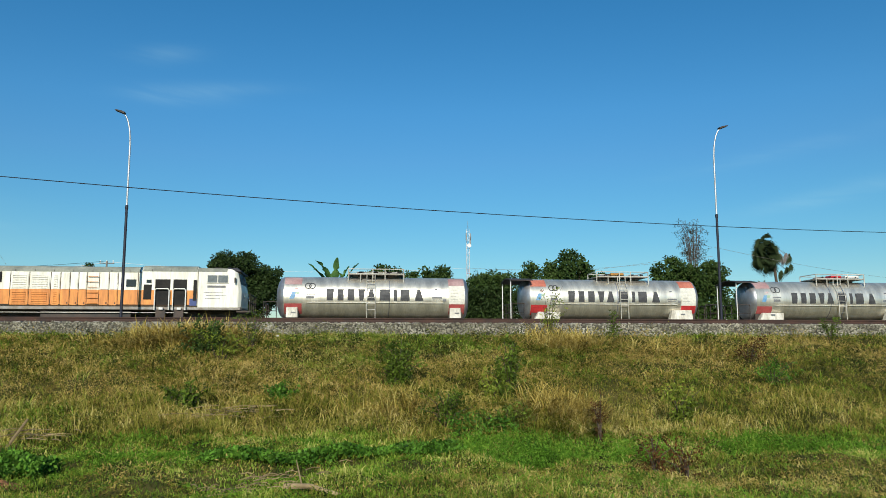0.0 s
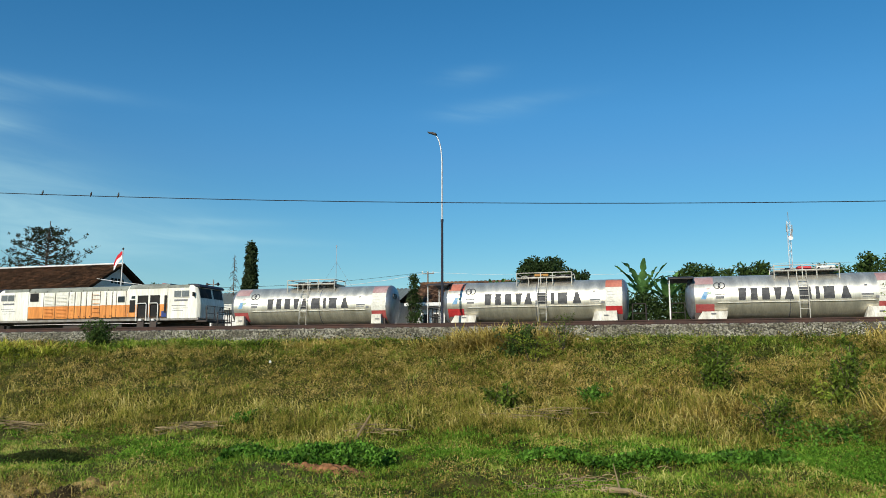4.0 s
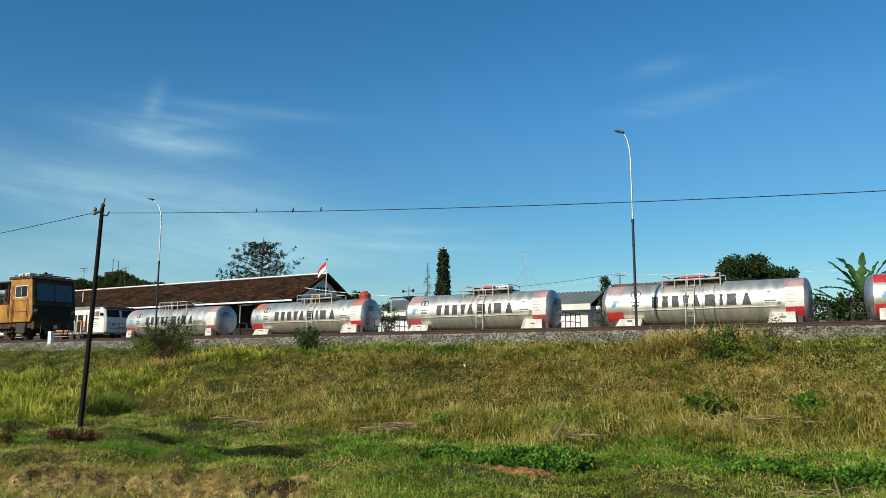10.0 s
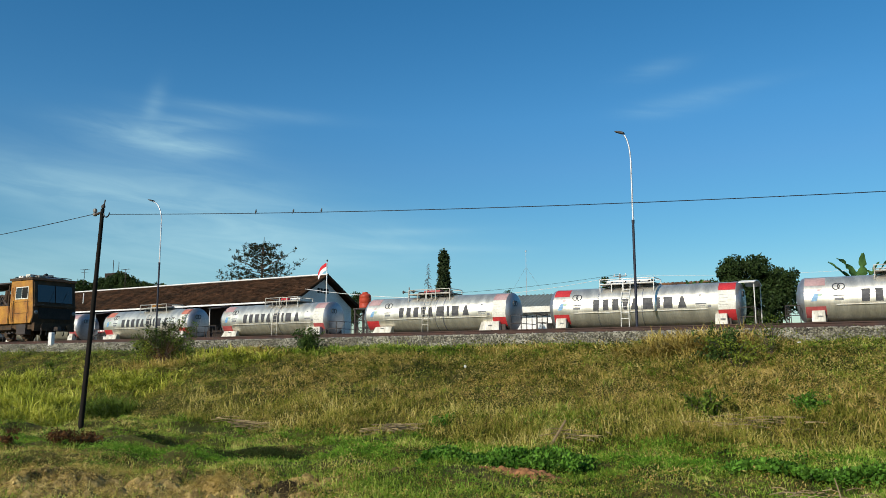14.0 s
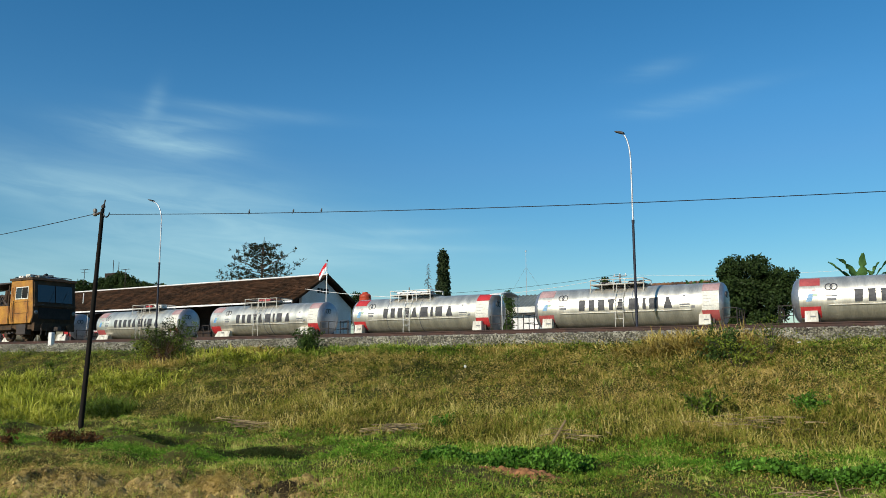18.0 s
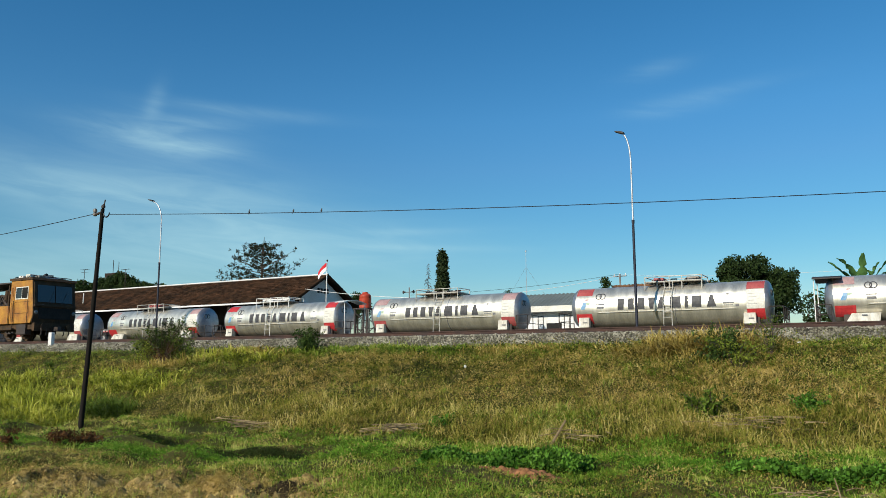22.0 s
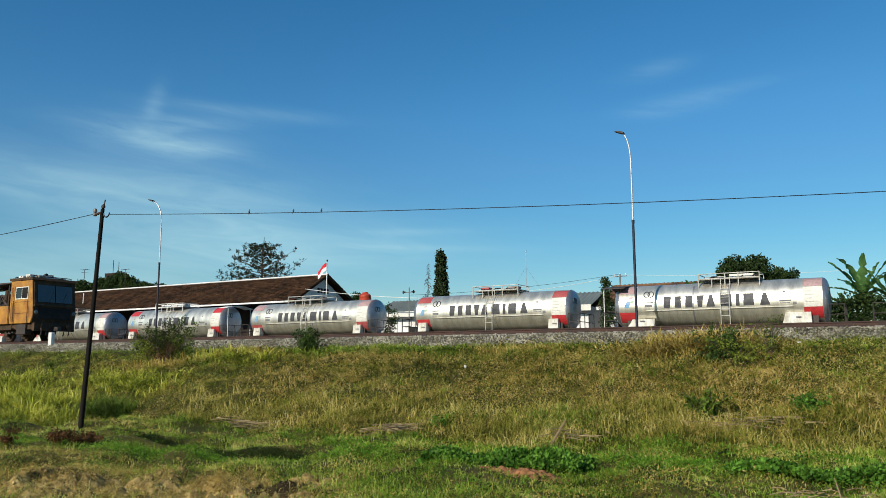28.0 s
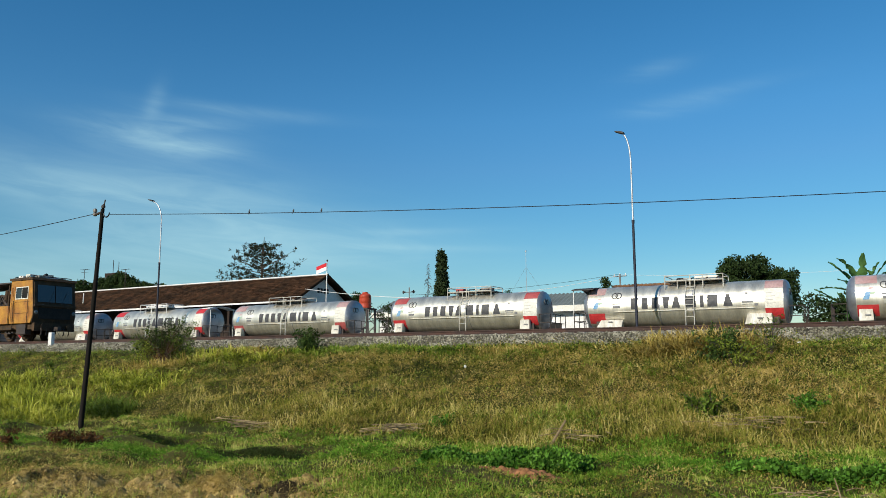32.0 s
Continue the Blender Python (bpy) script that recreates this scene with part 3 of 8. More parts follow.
def ballast_stones():
    rng = np.random.default_rng(5)
    n = 30000
    x = rng.uniform(-58, 24, n)
    u = rng.uniform(0, 1, n) ** 0.9
    y = NEAR_Y - 1.5 - 1.35 * u + rng.normal(0, 0.02, n)
    top, low = NEAR_Z - 0.245, 2.0
    z = np.where(y > NEAR_Y - 1.75, top, top - (NEAR_Y - 1.75 - y) * (top - low))
    z = z + rng.uniform(-0.01, 0.035, n)
    octa = np.array([(1, 0, 0), (0, 1, 0), (-1, 0, 0), (0, -1, 0), (0, 0, 1), (0, 0, -1)], float)
    tri = np.array([(0, 1, 4), (1, 2, 4), (2, 3, 4), (3, 0, 4), (1, 0, 5), (2, 1, 5), (3, 2, 5), (0, 3, 5)])
    r = rng.uniform(0.024, 0.052, n)
    v = octa[None] * rng.uniform(0.6, 1.35, (n, 6, 1)) * r[:, None, None]
    a, b = rng.uniform(0, 6.28, n), rng.uniform(-1, 1, n)
    ca, sa, cb, sb = (f(q)[:, None] for q in (a, b) for f in (np.cos, np.sin))
    vx, vy, vz = v[..., 0] * ca - v[..., 1] * sa, v[..., 0] * sa + v[..., 1] * ca, v[..., 2]
    vx, vz = vx * cb - vz * sb, vx * sb + vz * cb
    v = np.stack([vx + x[:, None], vy + y[:, None], vz + z[:, None]], -1).reshape(-1, 3)
    f = (tri[None] + 6 * np.arange(n)[:, None, None]).reshape(-1)
    tagged(new("ballast_stones", fast_mesh("ballast_stones", v, f, np.full(8 * n, 3), M_STONE)), "loose grey crushed stones on the track shoulder", "ballast", kind="stuff")


ballast_stones()

# ---- the tank train ----
TANK_R, TANK_Z, TANK_L = 1.035, 2.22, 4.66     # radius, axis above the rail, half length
BOGIE_X, WHEEL_R, LOCO_WHEEL_R = 4.0, 0.387, 0.457


def patch(x0, x1, a0, a1, r, rows=6, cut=0.0, cols=1):
    """A curved plate on the tank's near side; a: degrees up from level, seen from the near side."""
    s = Shape()
    for i in range(rows + 1):
        a = radians(a0 + (a1 - a0) * i / rows)
        for rr in (r, r - 0.012):
            for k in range(cols + 1):
                x = x0 + (x1 - x0) * k / cols + cut * (i / rows)
                s.v.append((x, -rr * math.cos(a), rr * math.sin(a)))
    w = cols + 1
    for i in range(rows):
        o, u = i * 2 * w, (i + 1) * 2 * w
        for k in range(cols):
            s.f.append((o + k, o + k + 1, u + k + 1, u + k))
    return s


def bogie(parent, x, r, axles, spins, half):
    b = part("bogie", Shape().box(-half - 0.35, half + 0.35, -0.86, -0.72, 0.30, 0.62).box(-half - 0.35, half + 0.35, 0.72, 0.86, 0.30, 0.62)
             .box(-0.22, 0.22, -0.9, 0.9, 0.38, 0.72), M_IRON, parent, "dark cast-iron bogie frame", at=(x, 0, 0))
    wheel = Shape()
    for s in (-1, 1):
        wheel.lathe([(s * 0.47, r + 0.028), (s * 0.50, r + 0.028), (s * 0.505, r), (s * 0.60, r - 0.008), (s * 0.605, r - 0.06), (s * 0.57, r - 0.09), (s * 0.56, 0.12), (s * 0.62, 0.1), (s * 0.62, 0.0)], "y", 20)
    wheel.rod([(0, -0.75, 0), (0, 0.75, 0)], 0.07, 10)
    me = wheel.data("wheelset", M_STEEL)
    for ax in axles:
        spins.append((part("wheelset", me, None, b, at=(ax, 0, r)), r, (ax, 0, r)))
    return b


def railing(name, parent, x, y0, y1, z0, z1, material, along="y"):
    """Posts and bars of a small railing, each a part."""
    at = (lambda y, h: (x, y, h)) if along == "y" else (lambda y, h: (y, x, h))
    n = 3 if abs(y1 - y0) > 1.2 else 1
    for i in range(n + 1):
        y = y0 + (y1 - y0) * i / n
        part(name + "_post", Shape().rod([at(y, z0), at(y, z1)], 0.022, 6), material, parent)
    for h in (z1, (z0 + z1) / 2):
        part(name + "_bar", Shape().rod([at(y0, h), at(y1, h)], 0.02, 6), material, parent)


def block(b0, b1, t0, t1, a0, a1, r, rows=4):
    """A dark four-sided block on the tank's near side, from its bottom edge (b0, b1) to its top edge (t0, t1)."""
    s = Shape()
    for i in range(rows + 1):
        f = i / rows
        a = radians(a0 + (a1 - a0) * f)
        for x in (b0 + (t0 - b0) * f, b1 + (t1 - b1) * f):
            s.v.append((x, -r * math.cos(a), r * math.sin(a)))
    s.f = [(2 * i, 2 * i + 1, 2 * i + 3, 2 * i + 2) for i in range(rows)]
    return s


# blocks of the name: bottom edge, top edge, low and high end; plain rectangles and wedges
NAME_WIDTH = 5.0
NAME_BLOCKS = ((0.04, 0.34, 0.04, 0.40, 0, 1), (0.58, 0.88, 0.58, 0.88, 0, 1), (1.08, 1.42, 1.08, 1.42, 0, 1), (1.68, 1.86, 1.60, 1.96, 0, 1), (2.06, 2.46, 2.20, 2.34, 0, 1),
               (2.68, 3.22, 2.70, 3.20, 0, 1), (3.40, 3.57, 3.40, 3.57, 0, 1), (3.74, 4.20, 3.74, 4.20, 0, 1), (4.46, 4.90, 4.60, 4.74, 0, 1))
SPINS = []
TOP_BAND = {"pink": M_PINK, "orange": M_ORANGERED, "red": M_RED, "dull": M_REDDULL}


def tank_wagon(x, look_, low, skirt, shelter, dirt, walk_mat, label, bands_r="same", end_rail="both", cargo=(), deck=0.0, climb=0.0, more=(0.0, 0.0), name_at=(-2.42, 2.45)):
    """One tank wagon; its origin is on the rail, under the middle of the tank; more: what its two halves are longer by."""
    w = thing("tank_wagon", (x, TRAIN_Y, TRAIN_Z), label, "tank wagon", "tank wagons of the train")
    L, R, Z = TANK_L, TANK_R, TANK_Z
    A, B = L + more[0], L + more[1]
    prof = [(-A - 0.13, 0.10), (-A - 0.10, 0.45), (-A - 0.02, 0.75), (-A + 0.06, 0.90), (-A + 0.15, 0.99), (-A + 0.27, R), (B - 0.27, R), (B - 0.18, 0.99), (B - 0.11, 0.90), (B - 0.06, 0.75), (B - 0.02, 0.45), (B, 0.10)]
    tank = part("tank", Shape().lathe(prof[5:7], "x", 48), M_TANK, w, smooth=True, at=(0, 0, Z))
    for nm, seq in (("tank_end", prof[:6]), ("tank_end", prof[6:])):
        part(nm, Shape().lathe(seq, "x", 40), M_TANKEND, w, "dished tank end, silver darkened for shade", True, at=(0, 0, Z))
    for xx in (-2.05, 0.35, 2.3):
        part("weld_seam", Shape().lathe([(xx - 0.02, R + 0.002), (xx, R + 0.006), (xx + 0.02, R + 0.002)], "x", 40), M_TANK, tank, smooth=True)
    # paint: bands, panels, marks
    top, top2 = TOP_BAND[look_], TOP_BAND[look_ if bands_r == "same" else bands_r]
    lowm = {"red": M_RED, "dull": M_REDDULL}[low]
    r = R + 0.005
    for x0, x1, m in ((-A + 0.3, -A + 1.13, top), (B - 1.06, B - 0.28, top2)):
        part("upper_band", patch(x0, x1, 35, 68, r), m, tank, "painted band high on the tank")
        part("lower_band", patch(x0, x1, -52, -19, r), lowm, tank, "red painted band low on the tank")
    part("notice_panel", patch(B - 1.06, B - 0.28, -18.5, 33.5, r), M_CREAM, tank, "cream painted notice panel")
    for k in range(4):
        part("notice_line", patch(B - 0.98, B - 0.7 + 0.1 * (k % 2), 20 - 9 * k, 21.6 - 9 * k, r + 0.004, 1), M_FAINT, tank)
    for x0, a0, a1, m, wd in ((-A + 0.54, -6, 13, M_BLUE, 0.22), (-A + 0.80, 6, 13, M_GREEN, 0.18), (-A + 0.76, 19, 24, M_PALERED, 0.16)):
        part("emblem_bar", patch(x0, x0 + wd, a0, a1, r + 0.004, 2, 0.14 if a0 < 0 else 0.07), m, tank, "slanting emblem bar")
    for rx in (-3.28, -3.08):
        ring = Shape()
        seg = 20
        for k in range(seg):
            a = 2 * math.pi * k / seg
            for q in (0.16, 0.115):
                ang = math.asin(min(0.98, (0.52 + q * math.sin(a)) / R))
                ring.v.append((rx + q * math.cos(a), -(R + 0.008) * math.cos(ang), (R + 0.008) * math.sin(ang)))
        for k in range(seg):
            a, b = 2 * k, 2 * ((k + 1) % seg)
            ring.f.append((a, b, b + 1, a + 1))
        part("ring_mark", ring, M_BLACK, tank)
    # plain dark blocks stand in for the painted name
    n0, n1 = name_at
    unit = (n1 - n0) / NAME_WIDTH
    for bottom0, bottom1, top0, top1, low_, high in NAME_BLOCKS:
        part("name_block", block(n0 + unit * bottom0, n0 + unit * bottom1, n0 + unit * top0, n0 + unit * top1, -10 + 31 * low_, -10 + 31 * high, r + 0.004), M_BLACK, tank)
    for x0, x1, a0, a1 in ((-3.4, -2.95, 5, 8), (-3.36, -3.0, -5, 1), (2.75, 3.25, -3, 1), (2.78, 3.2, -7.5, -6), (3.3, 3.46, -11, -5), (2.9, 3.02, 20, 24)):
        part("marking", patch(x0, x1, a0, a1, r + 0.004, 2), M_INK, tank)
    # the pale colour paints a thin highlight along the ledge
    part("side_rail", Shape().box(-3.3, 3.3, -R - 0.015, -R + 0.04, -0.30, -0.275), M_PALEIRON, tank, "ledge along the tank, pale for its highlight line")
    # skirts over the bogies
    for sgn in (-1, 1):
        for side in (-1, 1):
            if skirt == "box":
                c = 4.03 if sgn < 0 else 3.9
                s = Shape().hexa([(sgn * c - 0.28, side * 0.72, -1.02), (sgn * c + 0.28, side * 0.72, -1.02), (sgn * c + 0.28, side * 1.12, -1.02), (sgn * c - 0.28, side * 1.12, -1.02),
                                  (sgn * c - 0.26, side * 0.90, -0.52), (sgn * c + 0.26, side * 0.90, -0.52), (sgn * c + 0.26, side * 1.07, -0.52), (sgn * c - 0.26, side * 1.07, -0.52)])
            else:
                xs, xt = ((2.85, 4.05), (2.98, 4.02)) if sgn > 0 else ((-4.2, -2.92), (-3.98, -2.86))
                rise = -0.56 if sgn > 0 else -0.68
                s = Shape().hexa([(xs[0], side * 0.72, -1.04), (xs[1], side * 0.72, -1.04), (xs[1], side * 1.12, -1.04), (xs[0], side * 1.12, -1.04),
                                  (xt[0], side * 0.84, rise), (xt[1], side * 0.84, rise), (xt[1], side * 1.05, rise), (xt[0], side * 1.05, rise)])
            sk = part("saddle_cover", s, M_COVER, w, "grimy cream sheet-metal saddle cover", at=(0, 0, Z), bevel=0.012)
            if side < 0:
                cx = sgn * (3.97 if skirt == "box" else 3.5)
                part("stencil_bar", Shape().box(cx - 0.1, cx + 0.12, -1.135, -1.10, -0.8, -0.75), M_INK, sk)
    # top walkway, hatches, ladder
    wk = part("walkway", Shape().box(-1.75, 1.0, -0.75, 0.75, R + 0.08, R + 0.13), M_GREYIRON, w, "grating walkway on top", at=(deck, 0, Z))
    for px in (-1.75, -1.15, -0.55, 0.05, 0.98):
        for side in (-1, 1):
            part("walkway_post", Shape().rod([(px, side * 0.74, 0.74), (px, side * 0.74, R + (0.36 if px in (-1.75, 0.98, -0.55, 0.05) else 0.12))], 0.025, 6), walk_mat, wk)
    for side in (-1, 1):
        part("handrail", Shape().rod([(-1.75, side * 0.74, R + 0.36), (0.98, side * 0.74, R + 0.36)], 0.022, 6), walk_mat, wk)
        part("kerb_bar", Shape().rod([(-1.75, side * 0.74, R + 0.12), (0.98, side * 0.74, R + 0.12)], 0.03, 6), walk_mat, wk)
    for side in (-1.75, 0.98):
        part("handrail", Shape().rod([(side, -0.74, R + 0.36), (side, 0.74, R + 0.36)], 0.022, 6), walk_mat, wk)
    for hx in (-1.1, 0.45):
        part("hatch", Shape().lathe([(R - 0.1, 0.3), (R + 0.16, 0.3), (R + 0.16, 0.34), (R + 0.2, 0.34), (R + 0.25, 0.26), (R + 0.27, 0.05)], "z", 20, (hx, 0, 0)), M_GREYIRON, w, "round filling hatch", True, at=(deck, 0, Z))
    for cx0, cx1, cm in cargo:
        part("valve_box", Shape().box(cx0, cx1, -0.45, 0.1, R + 0.13, R + 0.33), cm, wk, bevel=0.03)
    for lx in (-0.44, -0.04):
        lad = Shape()
        pts = [(lx, -0.74, R + 0.12)] + [(lx, -(R + 0.09) * math.cos(radians(a)), (R + 0.09) * math.sin(radians(a))) for a in (48, 35, 20, 5, 0)] + [(lx, -R - 0.1, -1.05)]
        part("ladder_rail", lad.rod(pts, 0.019, 6), walk_mat, w, "bent steel ladder rail", at=(climb, 0, Z))
    rung = Shape().rod([(-0.44, 0, 0), (-0.04, 0, 0)], 0.014, 6).data("ladder_rung", walk_mat)
    for k in range(7):
        a = radians(48 - 12 * k) if k < 4 else None
        p = (climb, -(R + 0.09) * math.cos(a), Z + (R + 0.09) * math.sin(a)) if a is not None else (climb, -R - 0.1, Z - 0.05 - 0.29 * (k - 4))
        part("ladder_rung", rung, None, w, at=p)
    # dark patch paints the walkway's shade on the tank, together with grime
    part("oil_stain", patch(deck - 1.6, deck + 0.9, 57, 74, R + 0.003, 6), M_SHADESTAIN, tank, "dark grime and painted shade under the walkway")
    for px in (-1.3, -0.6, 0.1, 0.6):
        part("pipe", Shape().rod([(deck + px, -0.5, R + 0.1), (deck + px + 0.1, -0.45, R + 0.24), (deck + px + 0.3, -0.2, R + 0.26)], 0.035, 6), M_IRON, w, at=(0, 0, Z))
    for side, e_ in ((-1, -A - 0.06), (1, B)):
        for cy in (-0.36, -0.14):
            part("ring_mark", Shape().lathe([(e_ - side * 0.3, 0.15), (e_ - side * 0.008, 0.15), (e_ - side * 0.008, 0.11), (e_ - side * 0.3, 0.11)], "x", 20, (0, cy, 0.42)), M_BLACK, w, at=(0, 0, Z))
    if dirt:
        st = Shape()
        for ax, aw in dirt:
            st = patch(ax, ax + aw, -70, 55, R + 0.003, 16, 0.02)
            part("stain_streak", st, M_TANKEND, tank, "dark dribble stain")
    # underframe, ends, bogies
    part("underframe", Shape().box(-5.3, 5.3, -0.35, 0.35, 0.78, 1.02).box(-5.35, -5.2, -1.1, 1.1, 0.72, 1.06).box(5.2, 5.35, -1.1, 1.1, 0.72, 1.06)
         .box(-4.3, -3.7, -0.8, 0.8, 1.0, 1.5).box(3.7, 4.3, -0.8, 0.8, 1.0, 1.5), M_IRON, w)
    for sgn in (-1, 1):
        part("end_platform", Shape().box(*sorted((sgn * 4.5, sgn * 5.4)), -1.15, 1.15, 1.02, 1.07), M_GREYIRON, w)
        part("coupler", Shape().box(*sorted((sgn * 5.3, sgn * 5.85)), -0.08, 0.08, 0.72, 0.9).box(*sorted((sgn * 5.75, sgn * 6.0)), -0.16, 0.16, 0.66, 0.95), M_IRON, w, bevel=0.02)
        if end_rail == "both" or (end_rail == "left" and sgn < 0) or (end_rail == "right" and sgn > 0):
            m = M_IRON
            railing("end_railing", w, sgn * 5.36, -1.1, 1.1, 1.07, 1.95, m)
            railing("side_railing", w, -1.12, *sorted((sgn * 4.75, sgn * 5.36)), 1.07, 1.95, m, "x")
        bogie(w, sgn * BOGIE_X, WHEEL_R, (-0.85, 0.85), SPINS, 0.85)
    if shelter:
        sgn = -1 if "left" in shelter else 1
        pm = M_WHITE
        for px, py in ((5.4, -1.05), (5.4, 1.05)):
            part("shelter_post", Shape().rod([(sgn * px, py, 1.05), (sgn * px, py, 3.1)], 0.024, 6), pm, w)
        roof = Shape()
        n = 8
        for i in range(n + 1):
            y = -1.2 + 2.4 * i / n
            z = 3.08 + 0.16 * math.cos(math.pi * (y / 2.4))
            for zz in (0, 0.04):
                roof.v += [(sgn * (4.3 if sgn < 0 else 4.75), y, z + zz), (sgn * 5.46, y, z + zz)]
        for i in range(n):
            a = 4 * i
            roof.f += [(a, a + 1, a + 5, a + 4), (a + 2, a + 6, a + 7, a + 3), (a, a + 4, a + 6, a + 2), (a + 1, a + 3, a + 7, a + 5)]
        roof.f += [(0, 2, 3, 1), (4 * n, 4 * n + 1, 4 * n + 3, 4 * n + 2)]
        part("shelter_roof", roof, M_IRON if "dark" in shelter else M_WHITE, w, "curved sheet roof over the brake platform")
    return w


P0 = -1.05            # where the first wagon's name starts at 0 s
W0 = P0 + 2.32
LABEL = "silver tank wagon with %s end bands and ladder"
# the wagons do not stand quite evenly: each one's own gap
WAGON_X = [W0 + 12 * k + d for k, d in enumerate((0.0, 0.1, -0.02, 0.15, -0.24, -0.2, 0.3, 0.34, 0.15))]
WAGONS = [
    tank_wagon(WAGON_X[0], "pink", "dull", "box", "", ((0.62, 0.05),), M_PALEIRON, LABEL % "faded pink", end_rail="left", deck=0.4, climb=0, more=(0.05, 0.0), name_at=(-2.42, 2.42)),
    tank_wagon(WAGON_X[1], "orange", "red", "trapeze", "dark left", ((0.1, 0.06),), M_PALEIRON, LABEL % "orange-red", cargo=((-0.9, -0.2, M_YELLOW),), deck=0.9, climb=0.69, more=(0.0, -0.1), name_at=(-2.48, 2.46)),
    tank_wagon(WAGON_X[2], "pink", "dull", "trapeze", "dark left", ((-0.2, 0.05), (0.55, 0.06)), M_PALEIRON, LABEL % "faded pink", cargo=((-0.7, -0.1, M_RED), (0.1, 0.9, M_WHITE)), deck=1, climb=0.64, more=(-0.1, -0.15), name_at=(-2.4, 2.45)),
    tank_wagon(WAGON_X[3], "pink", "red", "trapeze", "", ((0.5, 0.07), (0.0, 0.05)), M_PALEIRON, LABEL % "faded pink and red", cargo=((-0.9, 0.2, M_REDDULL),), deck=-0.15, climb=-0.32, more=(0.3, 0.02), name_at=(-2.42, 2.3)),
    tank_wagon(WAGON_X[4], "red", "red", "box", "right", ((-2.1, 0.07), (0.15, 0.05)), M_WHITE, LABEL % "bright red", cargo=((-1.5, 0.8, M_WHITE),), deck=-0.25, climb=-0.4, more=(0.08, 0.17), name_at=(-2.34, 2.44)),
    tank_wagon(WAGON_X[5], "pink", "dull", "box", "", ((0.4, 0.05),), M_PALEIRON, LABEL % "faded grey-pink", cargo=(), deck=0, climb=0.06, more=(0.18, 0.18), name_at=(-2.34, 2.52)),
    tank_wagon(WAGON_X[6], "dull", "red", "box", "", ((0.5, 0.03),), M_PALEIRON, LABEL % "dull red", cargo=((-1.4, -0.9, M_REDDULL), (0.2, 0.8, M_GREYIRON)), deck=0.8, climb=0.44, more=(0.1, 0.18), name_at=(-2.32, 2.55)),
    tank_wagon(WAGON_X[7], "pink", "red", "trapeze", "dark left", ((-1.1, 0.08), (0.5, 0.09)), M_PALEIRON, LABEL % "rust-stained pink", cargo=((-0.4, 0.7, M_CREAM),), deck=0.95, climb=0.65, more=(0.27, 0.14), name_at=(-2.48, 2.46)),
    tank_wagon(WAGON_X[8], "pink", "red", "box", "", ((0.3, 0.05),), M_PALEIRON, LABEL % "faded purple-grey and red", deck=0.4, climb=0),
]

# ---- locomotive ----
LOCO_X = P0 - 11.1


